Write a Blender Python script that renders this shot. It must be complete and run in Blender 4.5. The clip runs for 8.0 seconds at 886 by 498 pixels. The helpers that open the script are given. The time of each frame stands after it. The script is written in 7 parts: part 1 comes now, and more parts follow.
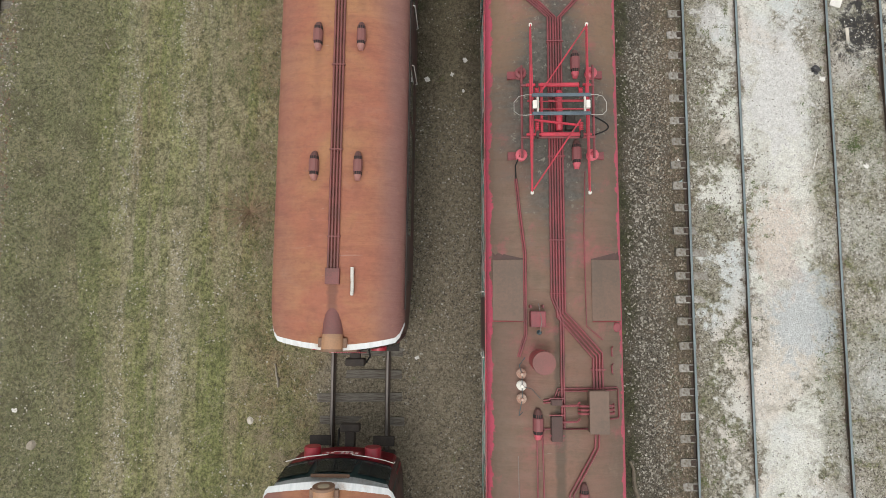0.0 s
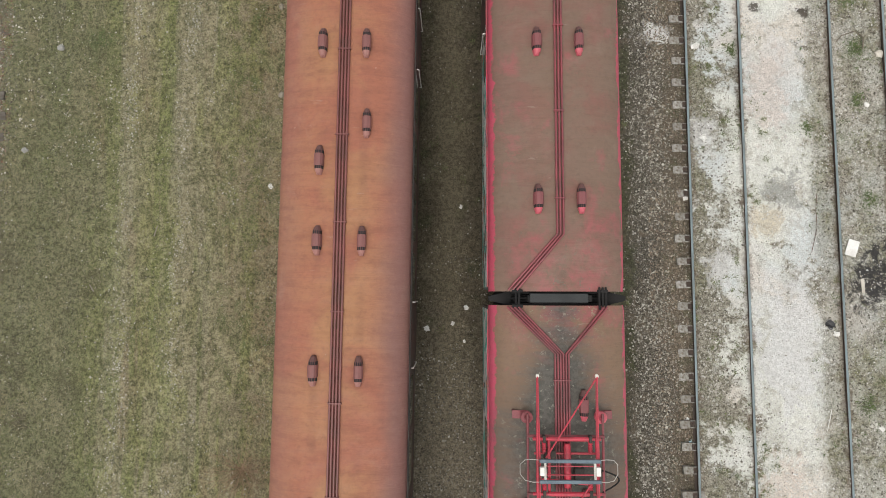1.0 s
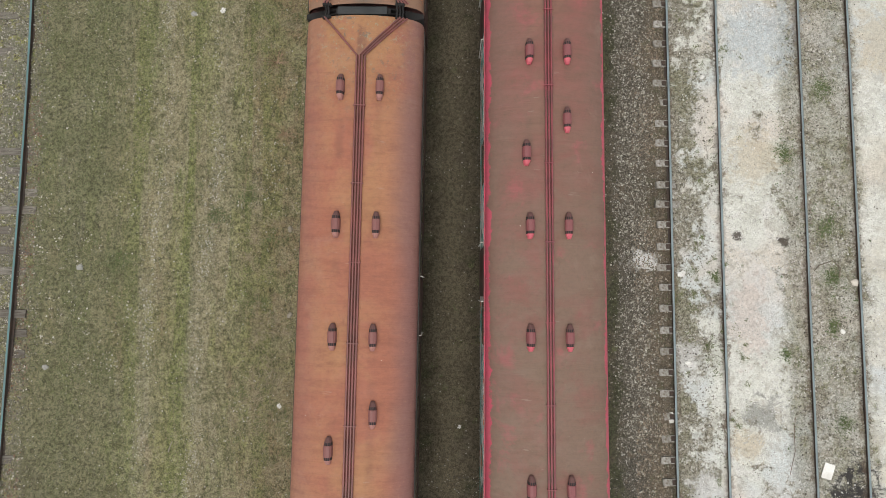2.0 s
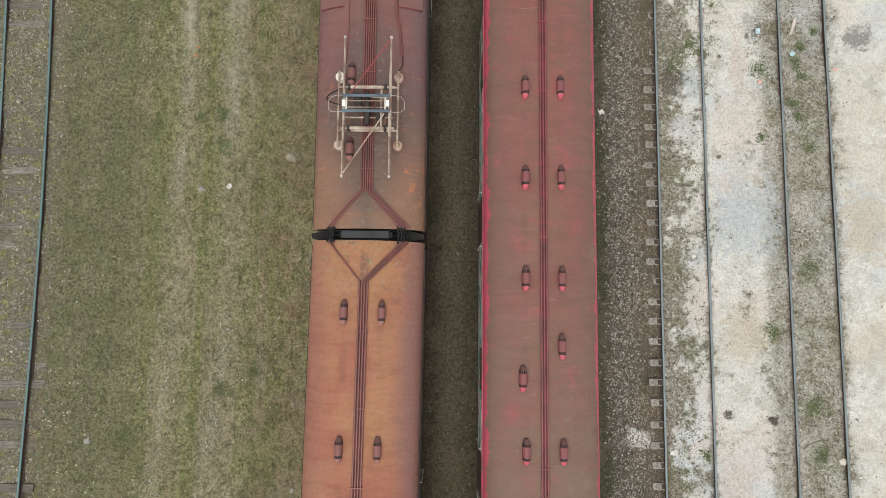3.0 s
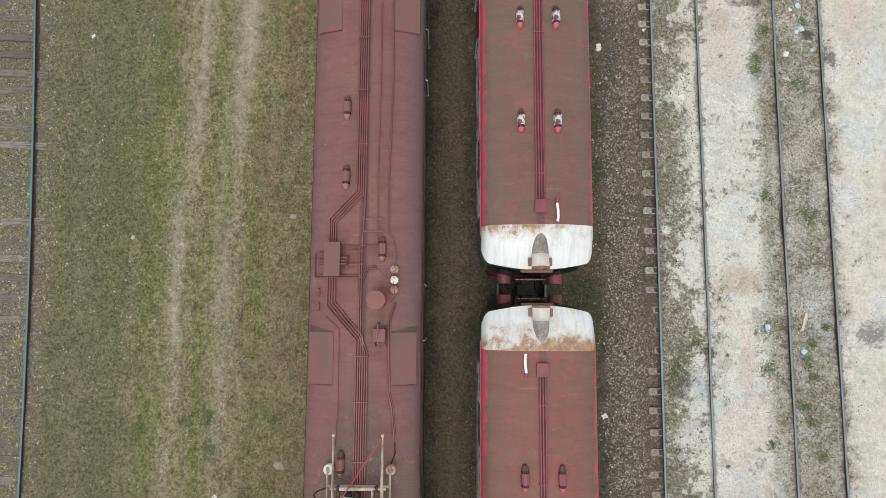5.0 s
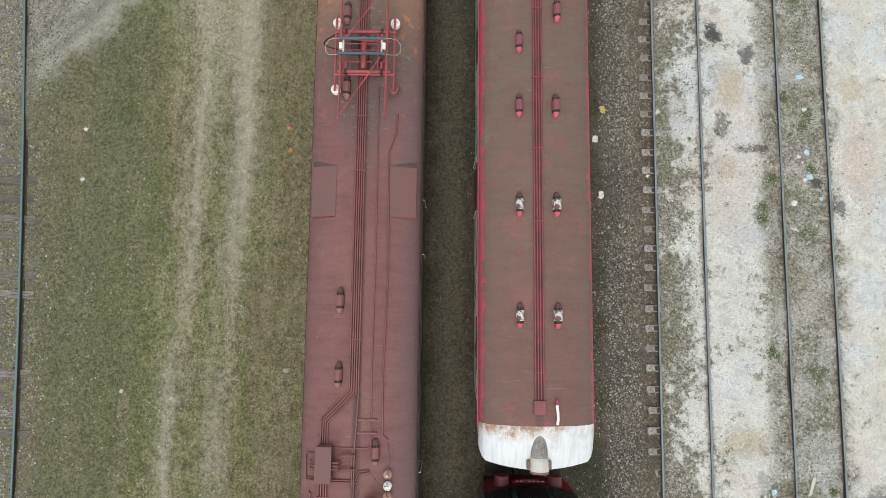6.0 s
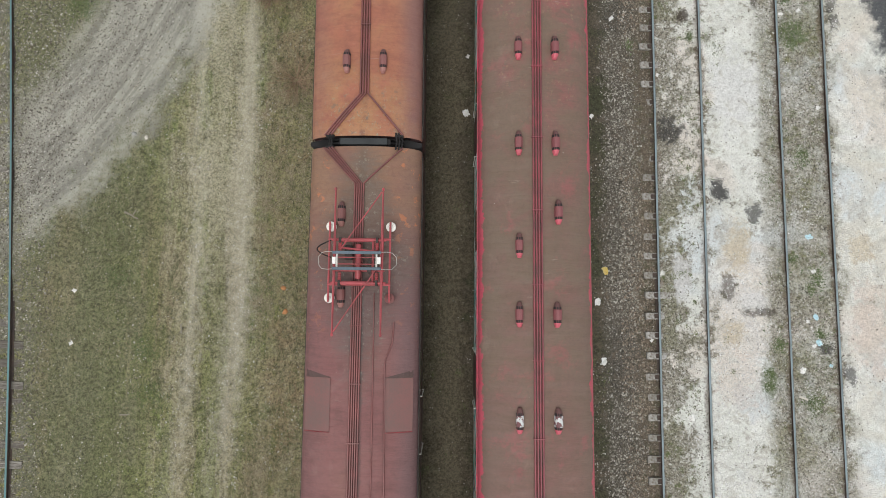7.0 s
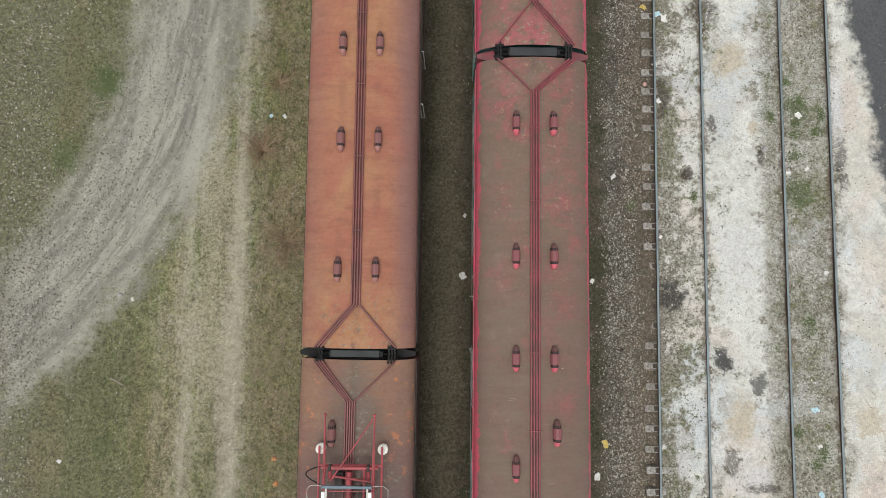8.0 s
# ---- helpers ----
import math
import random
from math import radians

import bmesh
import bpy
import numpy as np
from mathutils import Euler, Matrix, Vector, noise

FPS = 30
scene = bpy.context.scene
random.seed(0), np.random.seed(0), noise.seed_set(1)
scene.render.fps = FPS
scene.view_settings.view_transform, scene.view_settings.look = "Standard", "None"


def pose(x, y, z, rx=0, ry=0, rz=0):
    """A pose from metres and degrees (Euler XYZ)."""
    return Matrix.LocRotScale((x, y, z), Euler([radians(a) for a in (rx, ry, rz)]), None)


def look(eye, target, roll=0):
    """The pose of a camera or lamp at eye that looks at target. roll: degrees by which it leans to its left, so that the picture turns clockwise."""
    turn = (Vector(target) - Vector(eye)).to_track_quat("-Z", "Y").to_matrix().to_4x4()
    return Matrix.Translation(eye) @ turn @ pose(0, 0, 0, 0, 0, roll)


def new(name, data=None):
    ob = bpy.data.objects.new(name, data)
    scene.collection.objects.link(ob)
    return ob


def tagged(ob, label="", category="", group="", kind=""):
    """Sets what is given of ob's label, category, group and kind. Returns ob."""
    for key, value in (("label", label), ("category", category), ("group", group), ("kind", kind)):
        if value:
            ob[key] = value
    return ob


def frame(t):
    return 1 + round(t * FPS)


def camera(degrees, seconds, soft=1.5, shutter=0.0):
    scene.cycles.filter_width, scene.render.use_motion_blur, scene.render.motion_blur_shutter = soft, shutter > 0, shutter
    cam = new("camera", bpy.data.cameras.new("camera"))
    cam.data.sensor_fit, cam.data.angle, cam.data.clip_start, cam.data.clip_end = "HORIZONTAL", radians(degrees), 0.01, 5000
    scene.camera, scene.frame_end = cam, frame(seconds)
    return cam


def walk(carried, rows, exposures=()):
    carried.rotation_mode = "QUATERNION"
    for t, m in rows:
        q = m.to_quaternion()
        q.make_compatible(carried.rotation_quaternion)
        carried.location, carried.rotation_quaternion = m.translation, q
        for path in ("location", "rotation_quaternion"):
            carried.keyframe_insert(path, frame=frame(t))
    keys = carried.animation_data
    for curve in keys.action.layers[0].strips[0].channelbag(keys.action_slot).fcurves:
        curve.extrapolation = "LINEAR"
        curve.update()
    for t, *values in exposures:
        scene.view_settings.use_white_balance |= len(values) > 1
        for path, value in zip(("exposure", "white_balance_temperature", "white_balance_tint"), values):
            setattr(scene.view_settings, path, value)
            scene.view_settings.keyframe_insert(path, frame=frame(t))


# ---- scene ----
cam = camera(75.5, 8.0, soft=0.6)
PATH = [
    (0, (0.281, -0.246, 15.894), (0.238, -0.074, 13.902), -14.0),
    (0.5, (0.202, 3.442, 15.854), (0.169, 3.605, 13.86), -11.2),
    (1, (0.143, 6.969, 15.831), (0.115, 7.123, 13.837), -10.2),
    (1.5, (0.128, 10.26, 16.391), (0.101, 10.41, 14.396), -10.0),
    (2, (0.059, 13.302, 17.22), (0.04, 13.455, 15.226), -6.7),
    (2.2, (0.052, 14.451, 17.487), (0.033, 14.603, 15.493), -6.6),
    (3.3, (-0.008, 19.826, 18.198), (-0.022, 20.022, 16.208), -3.5),
    (3.5, (-0.011, 20.805, 18.186), (-0.025, 21.002, 16.196), -3.5),
    (4, (0.008, 23.25, 18.158), (-0.007, 23.446, 16.167), -3.7),
    (4.5, (0.016, 25.688, 18.153), (0.004, 25.879, 16.162), -3.2),
    (4.7, (0.017, 26.583, 18.19), (0.006, 26.782, 16.2), -2.8),
    (5.8, (0.099, 31.828, 18.174), (0.084, 32.025, 16.184), -3.9),
    (6, (0.121, 32.848, 18.158), (0.104, 33.047, 16.168), -4.2),
    (6.5, (0.136, 35.5, 18.178), (0.116, 35.692, 16.187), -5.3),
    (7, (0.149, 38.209, 18.155), (0.128, 38.395, 16.164), -5.8),
    (7.5, (0.173, 40.991, 18.122), (0.153, 41.163, 16.13), -6.1),
    (8, (0.223, 43.738, 18.062), (0.201, 43.898, 16.069), -7.0),
]
walk(cam, [(t, look(eye, target, roll)) for t, eye, target, roll in PATH],
     [(0, 0.44, 6500, 10), (2.2, 0.43, 6520, 10), (4.5, 0.40, 6480, 10), (6.0, 0.39, 6220, 10), (7.0, 0.39, 6250, 10), (8.0, 0.40, 6330, 10)])

# ---- world, sun, exposure ----
world = bpy.data.worlds.new("overcast_sky")
scene.world = world
world.use_nodes = True
wn = world.node_tree
wn.nodes.clear()
sky = wn.nodes.new("ShaderNodeTexSky")
sky.sky_type = 'NISHITA'
sky.sun_disc = False
sky.sun_elevation = radians(58)
sky.sun_rotation = radians(200)
sky.air_density, sky.dust_density, sky.ozone_density = 1.0, 6.0, 1.0
soften = wn.nodes.new("ShaderNodeMixRGB")
soften.inputs[0].default_value = 0.75
soften.inputs[2].default_value = (7.7, 7.6, 7.2, 1)
bg = wn.nodes.new("ShaderNodeBackground")
bg.inputs[1].default_value = 0.12
wo = wn.nodes.new("ShaderNodeOutputWorld")
wn.links.new(sky.outputs[0], soften.inputs[1])
wn.links.new(soften.outputs[0], bg.inputs[0])
wn.links.new(bg.outputs[0], wo.inputs[0])
sun = new("sun", bpy.data.lights.new("sun", 'SUN'))
sun.data.energy, sun.data.angle, sun.data.color = 0.9, radians(25), (1.0, 0.97, 0.93)
sun.matrix_world = look((0, 0, 60), (6.0, 20.0, 0))


# ---- shader helper ----
class Shade:
    """A small writer of node materials."""

    def __init__(self, name, rough=0.8, metal=0.0):
        self.mat = bpy.data.materials.new(name)
        self.mat.use_nodes = True
        self.nt = self.mat.node_tree
        self.bsdf = self.nt.nodes["Principled BSDF"]
        self.bsdf.inputs["Roughness"].default_value = rough
        self.bsdf.inputs["Metallic"].default_value = metal
        self.tc = self.nt.nodes.new("ShaderNodeTexCoord")
        self.ob = self.tc.outputs["Object"]

    def put(self, sock, v):
        if isinstance(v, bpy.types.NodeSocket):
            self.nt.links.new(v, sock)
        elif isinstance(v, tuple) and len(v) == 3 and sock.type == 'RGBA':
            sock.default_value = (*v, 1)
        else:
            sock.default_value = v

    def scaled(self, vec, s):
        n = self.nt.nodes.new("ShaderNodeVectorMath")
        n.operation = 'MULTIPLY'
        self.put(n.inputs[0], vec)
        n.inputs[1].default_value = s
        return n.outputs[0]

    def noise(self, vec, scale, detail=4.0, rough=0.55, distort=0.0):
        n = self.nt.nodes.new("ShaderNodeTexNoise")
        self.put(n.inputs["Vector"], vec)
        n.inputs["Scale"].default_value = scale
        n.inputs["Detail"].default_value = detail
        n.inputs["Roughness"].default_value = rough
        n.inputs["Distortion"].default_value = distort
        return n.outputs[0]

    def voronoi(self, vec, scale, feature='F1', out=0):
        n = self.nt.nodes.new("ShaderNodeTexVoronoi")
        n.feature = feature
        self.put(n.inputs["Vector"], vec)
        n.inputs["Scale"].default_value = scale
        return n.outputs[out]

    def xyz(self, vec):
        n = self.nt.nodes.new("ShaderNodeSeparateXYZ")
        self.put(n.inputs[0], vec)
        return n.outputs

    def m(self, op, a, b=0.0, c=0.0):
        n = self.nt.nodes.new("ShaderNodeMath")
        n.operation = op
        for k, v in enumerate((a, b, c)):
            self.put(n.inputs[k], v)
        return n.outputs[0]

    def step(self, v, lo, hi, a=0.0, b=1.0):
        n = self.nt.nodes.new("ShaderNodeMapRange")
        n.interpolation_type = 'SMOOTHSTEP'
        self.put(n.inputs[0], v)
        for k, x in zip((1, 2, 3, 4), (lo, hi, a, b)):
            self.put(n.inputs[k], x)
        return n.outputs[0]

    def mix(self, fac, a, b, mode='MIX'):
        n = self.nt.nodes.new("ShaderNodeMixRGB")
        n.blend_type = mode
        self.put(n.inputs[0], fac)
        self.put(n.inputs[1], a)
        self.put(n.inputs[2], b)
        return n.outputs[0]

    def ramp(self, fac, *stops):
        n = self.nt.nodes.new("ShaderNodeValToRGB")
        while len(n.color_ramp.elements) < len(stops):
            n.color_ramp.elements.new(0.5)
        for e, (p, c) in zip(n.color_ramp.elements, stops):
            e.position, e.color = p, (*c, 1)
        self.put(n.inputs[0], fac)
        return n.outputs[0]

    def island(self):
        return self.nt.nodes.new("ShaderNodeNewGeometry").outputs["Random Per Island"]

    def per_object(self):
        return self.nt.nodes.new("ShaderNodeObjectInfo").outputs["Random"]

    def done(self, color, height=None, strength=0.3, dist=0.01, rough=None):
        self.put(self.bsdf.inputs["Base Color"], color)
        if rough is not None:
            self.put(self.bsdf.inputs["Roughness"], rough)
        if height is not None:
            b = self.nt.nodes.new("ShaderNodeBump")
            b.inputs["Strength"].default_value = strength
            b.inputs["Distance"].default_value = dist
            self.put(b.inputs["Height"], height)
            self.nt.links.new(b.outputs[0], self.bsdf.inputs["Normal"])
        return self.mat


def plain(name, a, b, rough=0.7, metal=0.0, scale=8.0, bump=0.15):
    """A worn surface that wanders between two colours at two scales."""
    s = Shade(name, rough, metal)
    big = s.noise(s.ob, scale * 0.25, 3)
    fine = s.noise(s.ob, scale * 4, 5, 0.65)
    f = s.step(s.m('ADD', s.m('MULTIPLY', big, 0.6), s.m('MULTIPLY', fine, 0.4)), 0.35, 0.65)
    return s.done(s.mix(f, a, b), fine, bump, 0.004)


def roof_paint(name, base, dark, light, edge, edge_amount, shoulder, soot_shade=0.5, rusty=0.0, y_fade=None, ends=None, fork=None, lean=False):
    """Weathered roof paint: cross streaks, soot, painted shade under the conduits, dulled shoulders, fresher paint
    along the edges.
    """
    s = Shade(name, 0.72)
    x, y, z = s.xyz(s.ob)
    ax = s.m('ABSOLUTE', x)
    big = s.noise(s.ob, 0.55, 4, 0.6, 0.4)
    streak = s.noise(s.scaled(s.ob, (0.35, 5.0, 0.6)), 1.5, 6, 0.7, 0.05)
    grain = s.noise(s.ob, 38, 4, 0.7)
    blot = s.noise(s.scaled(s.ob, (0.55, 1.9, 0.6)), 2.2, 7, 0.68, 0.25)
    col = s.mix(s.step(big, 0.38, 0.62), base, light)
    col = s.mix(s.m('MULTIPLY', s.step(streak, 0.45, 0.68), 0.14), col, dark)
    col = s.mix(s.m('MULTIPLY', s.step(blot, 0.46, 0.66), 0.38), col, dark)
    # welded sheet joints across the roof
    seam = s.m('PINGPONG', y, 0.72)
    line = s.step(s.m('ADD', seam, s.m('MULTIPLY', blot, 0.012)), 0.004, 0.03, 1.0, 0.0)
    col = s.mix(s.m('MULTIPLY', line, 0.22), col, dark)
    # the shoulders lose their colour; with lean, sky light on one is painted in
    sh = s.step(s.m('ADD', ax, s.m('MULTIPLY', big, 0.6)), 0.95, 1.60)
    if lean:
        # the -x shoulder keeps a lighter tone, standing in for the sky's sheen
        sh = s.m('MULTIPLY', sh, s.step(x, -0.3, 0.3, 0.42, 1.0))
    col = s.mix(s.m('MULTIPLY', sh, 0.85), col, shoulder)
    # thin stains trailing along the ventilator rows
    va = s.m('ABSOLUTE', s.m('SUBTRACT', ax, 0.455))
    vs = s.m('MULTIPLY', s.step(va, 0.03, 0.15, 1.0, 0.0), s.step(s.noise(s.scaled(s.ob, (0.5, 1.0, 0.5)), 1.2, 5, 0.6), 0.46, 0.64))
    col = s.mix(s.m('MULTIPLY', vs, 0.32), col, tuple(v * 0.55 for v in dark))
    # ochre dust beside the conduits
    ochre = s.m('MULTIPLY', s.step(ax, 0.25, 0.75, 1.0, 0.0), s.step(big, 0.42, 0.62))
    col = s.mix(s.m('MULTIPLY', ochre, 0.4), col, (light[0] * 1.05, light[1] * 1.25, light[2] * 1.05))
    # soot along the middle, darkened further as painted shade between the conduits
    mid = s.step(s.m('ADD', ax, s.m('MULTIPLY', blot, 0.2)), 0.15, 0.24, 1.0, 0.0)
    col = s.mix(s.m('MULTIPLY', mid, 0.6 + soot_shade * 0.5), col, tuple(v * 0.55 for v in dark))
    if ends:
        # brown burnt zone near both coupling ends and dark soot round the current collectors
        lo, hi, span, tone, black = ends
        py = s.m('PINGPONG', y, span)
        f = s.step(s.m('ADD', py, s.m('MULTIPLY', blot, 2.0)), lo, hi, 0.8, 0.0)
        col = s.mix(s.m('MULTIPLY', f, s.step(big, 0.25, 0.6, 0.5, 1.0)), col, tone)
        dp = s.m('ABSOLUTE', s.m('SUBTRACT', py, 2.9))
        rad = s.m('ADD', s.m('MULTIPLY', dp, 0.75), s.m('MULTIPLY', ax, 1.9))
        f = s.step(s.m('ADD', rad, s.m('MULTIPLY', s.m('SUBTRACT', blot, 0.5), 3.0)), 1.5, 3.3, 0.92, 0.0)
        sooted = s.m('MULTIPLY', f, black)
    if fork:
        # peeling paint in the fork of the conduits at a coupling end
        a, b, under, flake = fork
        near = s.m('MULTIPLY', s.step(s.m('ADD', y, s.m('MULTIPLY', blot, 0.8)), a, b), s.step(ax, 0.75, 1.2, 1.0, 0.25))
        col = s.mix(s.m('MULTIPLY', near, s.step(s.noise(s.ob, 2.4, 5, 0.65, 0.4), 0.36, 0.58)), col, under)
        bits = s.step(s.noise(s.ob, 9, 6, 0.75), 0.575, 0.61)
        col = s.mix(s.m('MULTIPLY', s.m('MULTIPLY', bits, near), 0.85), col, flake)
        gone = s.step(s.noise(s.scaled(s.ob, (1.0, 0.8, 1.0)), 5.5, 5, 0.7), 0.60, 0.63)
        col = s.mix(s.m('MULTIPLY', s.m('MULTIPLY', gone, near), 0.8), col, (0.105, 0.105, 0.085))
    if y_fade:
        # burnt brown towards the end with the current collectors
        lo, hi, tone = y_fade
        f = s.step(s.m('ADD', y, s.m('MULTIPLY', blot, 2.2)), lo, hi)
        f = s.m('MULTIPLY', f, s.step(s.noise(s.scaled(s.ob, (0.8, 0.9, 0.8)), 1.1, 6, 0.66, 0.4), 0.36, 0.6, 0.25, 0.85))
        col = s.mix(f, col, tone)
    if rusty:
        fl = s.step(s.noise(s.ob, 3.4, 7, 0.68, 0.3), 0.655 - 0.07 * rusty, 0.675 - 0.07 * rusty)
        out = s.step(ax, 0.7, 0.95)
        ends = s.step(s.m('PINGPONG', s.m('ADD', y, 0.0), 10.95), 1.0, 6.0, 1.0, 0.0)
        col = s.mix(s.m('MULTIPLY', s.m('MULTIPLY', fl, out), ends), col, (0.36, 0.135, 0.06))
    if edge_amount:
        wob = s.noise(s.scaled(s.ob, (1.0, 0.8, 0.2)), 2.6, 7, 0.72, 0.3)
        e = s.step(s.m('ADD', ax, s.m('MULTIPLY', wob, 0.42)), 1.585 - 0.04 * edge_amount, 1.615 - 0.04 * edge_amount)
        col = s.mix(e, col, edge)
        frs = s.step(s.noise(s.ob, 1.1, 7, 0.68, 0.4), 0.55, 0.68)
        col = s.mix(s.m('MULTIPLY', frs, 0.10 + 0.16 * edge_amount), col, edge)
    fl = s.voronoi(s.ob, 1.7)
    spot = s.step(fl, 0.012, 0.022, 1.0, 0.0)
    col = s.mix(s.m('MULTIPLY', spot, 0.7), col, (0.7, 0.68, 0.62))
    scuff = s.step(s.noise(s.scaled(s.ob, (2.5, 9.0, 1.0)), 1.1, 6, 0.72, 0.6), 0.64, 0.70)
    col = s.mix(s.m('MULTIPLY', scuff, 0.12), col, light)
    haze = s.step(s.noise(s.ob, 0.9, 6, 0.7, 0.5), 0.55, 0.75)
    col = s.mix(s.m('MULTIPLY', haze, 0.16), col, (0.34, 0.27, 0.22))
    run = s.step(s.noise(s.scaled(s.ob, (0.3, 12.0, 0.5)), 1.0, 5, 0.65), 0.50, 0.66)
    col = s.mix(s.m('MULTIPLY', s.m('MULTIPLY', run, s.step(ax, 0.15, 0.9)), 0.08), col, dark)
    drip = s.step(s.noise(s.scaled(s.ob, (0.9, 7.0, 0.6)), 1.6, 4, 0.6, 0.9), 0.675, 0.71)
    drip = s.m('MULTIPLY', drip, s.step(ax, 0.15, 1.1, 1.0, 0.15))
    col = s.mix(s.m('MULTIPLY', drip, 0.32), col, (0.36, 0.31, 0.275))
    mott = s.noise(s.ob, 10, 6, 0.75)
    col = s.mix(s.m('MULTIPLY', s.step(mott, 0.45, 0.72), 0.35), col, tuple(v * 0.75 for v in dark))
    col = s.mix(s.m('MULTIPLY', s.step(mott, 0.28, 0.45, 1.0, 0.0), 0.22), col, tuple(min(0.6, v * 1.3) for v in light))
    col = s.mix(s.m('MULTIPLY', grain, 0.2), col, dark)
    if ends:
        col = s.mix(sooted, col, s.mix(s.step(mott, 0.4, 0.6), (0.040, 0.041, 0.037), (0.074, 0.073, 0.063)))
        chip = s.step(s.noise(s.ob, 8, 6, 0.72), 0.595, 0.62)
        col = s.mix(s.m('MULTIPLY', s.m('MULTIPLY', chip, sooted), 0.75), col, (0.215, 0.21, 0.17))
    dent = s.noise(s.scaled(s.ob, (0.8, 3.2, 0.8)), 1.3, 3, 0.5, 0.8)
    h = s.m('ADD', s.m('MULTIPLY', dent, 2.2), s.m('ADD', streak, s.m('MULTIPLY', grain, 0.25)))
    return s.done(col, h, 0.4, 0.03, s.step(blot, 0.2, 0.8, 0.55, 0.85))


def graffiti(name, seed, under):
    """Sprayed letters and blocks in several paints over the body colour."""
    s = Shade(name, 0.45)
    v = s.scaled(s.ob, (1.0, 0.55, 0.8))
    col = under
    for k, c in enumerate([(0.02, 0.08, 0.35), (0.75, 0.74, 0.70), (0.60, 0.16, 0.03), (0.01, 0.01, 0.012), (0.05, 0.42, 0.36), (0.75, 0.74, 0.72)]):
        n = s.noise(s.scaled(v, (1, 1, 1)), 0.7 + 0.45 * k, 3, 0.5, 1.2)
        n2 = s.noise(v, 0.16 + 0.02 * (k + seed), 1)
        f = s.m('MULTIPLY', s.step(n, 0.48, 0.50), s.step(n2, 0.28 + 0.03 * ((k + seed) % 3), 0.33 + 0.03 * ((k + seed) % 3)))
        col = s.mix(f, col, c)
    g = s.noise(s.ob, 20, 4)
    return s.done(s.mix(s.m('MULTIPLY', g, 0.15), col, (0.05, 0.04, 0.035)), g, 0.1, 0.003)


# ---- materials ----
M = {}
OCHRE, LICHEN = (0.300, 0.150, 0.066), (0.24, 0.225, 0.15)
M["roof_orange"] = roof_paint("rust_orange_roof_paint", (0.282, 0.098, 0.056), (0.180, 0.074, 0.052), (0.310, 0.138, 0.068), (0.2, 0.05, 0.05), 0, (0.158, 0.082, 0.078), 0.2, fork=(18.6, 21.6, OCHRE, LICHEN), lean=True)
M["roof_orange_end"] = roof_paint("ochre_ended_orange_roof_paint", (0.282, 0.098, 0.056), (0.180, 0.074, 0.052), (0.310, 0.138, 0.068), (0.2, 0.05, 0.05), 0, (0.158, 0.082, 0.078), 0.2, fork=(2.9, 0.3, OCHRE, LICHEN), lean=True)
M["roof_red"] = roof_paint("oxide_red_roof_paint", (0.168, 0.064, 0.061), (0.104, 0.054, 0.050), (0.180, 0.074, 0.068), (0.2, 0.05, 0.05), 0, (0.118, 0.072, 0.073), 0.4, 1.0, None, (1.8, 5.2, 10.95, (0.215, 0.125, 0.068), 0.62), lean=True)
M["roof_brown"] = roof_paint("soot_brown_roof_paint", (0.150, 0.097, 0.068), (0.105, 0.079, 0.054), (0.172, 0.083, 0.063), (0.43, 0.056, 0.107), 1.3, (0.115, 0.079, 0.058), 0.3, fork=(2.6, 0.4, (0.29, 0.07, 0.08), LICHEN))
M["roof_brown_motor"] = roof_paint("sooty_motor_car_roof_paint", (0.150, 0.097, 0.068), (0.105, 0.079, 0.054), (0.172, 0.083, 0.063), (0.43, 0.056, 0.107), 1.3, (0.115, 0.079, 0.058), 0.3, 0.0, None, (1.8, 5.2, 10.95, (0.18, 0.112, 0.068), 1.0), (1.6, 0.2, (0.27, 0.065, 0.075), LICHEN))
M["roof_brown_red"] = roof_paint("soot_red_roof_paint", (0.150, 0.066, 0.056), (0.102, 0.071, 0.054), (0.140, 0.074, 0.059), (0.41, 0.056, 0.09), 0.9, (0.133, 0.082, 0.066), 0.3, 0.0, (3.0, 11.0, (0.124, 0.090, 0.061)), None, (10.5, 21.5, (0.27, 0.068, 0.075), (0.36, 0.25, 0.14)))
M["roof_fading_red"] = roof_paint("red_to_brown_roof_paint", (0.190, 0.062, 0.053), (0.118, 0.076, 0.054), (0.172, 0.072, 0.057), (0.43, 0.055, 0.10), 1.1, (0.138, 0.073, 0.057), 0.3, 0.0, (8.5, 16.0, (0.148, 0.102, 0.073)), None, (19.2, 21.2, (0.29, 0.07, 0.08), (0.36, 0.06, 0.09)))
M["pipe_red"] = plain("dull_red_pipe_paint", (0.185, 0.057, 0.053), (0.105, 0.040, 0.036), 0.5)
M["pipe_pink"] = plain("faded_crimson_pipe_paint", (0.225, 0.045, 0.056), (0.115, 0.036, 0.039), 0.5)
M["vent_red"] = plain("ventilator_red_paint", (0.19, 0.07, 0.064), (0.135, 0.058, 0.054), 0.6)
M["vent_pink"] = plain("ventilator_crimson_paint", (0.20, 0.056, 0.062), (0.13, 0.05, 0.05), 0.6)
M["tip_pink"] = plain("bright_pink_paint", (0.52, 0.10, 0.135), (0.36, 0.07, 0.09), 0.5)
M["tip_dull"] = plain("pale_salmon_paint", (0.30, 0.145, 0.125), (0.24, 0.11, 0.095), 0.6)
M["vent_dark"] = plain("sooty_ventilator_paint", (0.075, 0.04, 0.036), (0.12, 0.05, 0.046), 0.7)


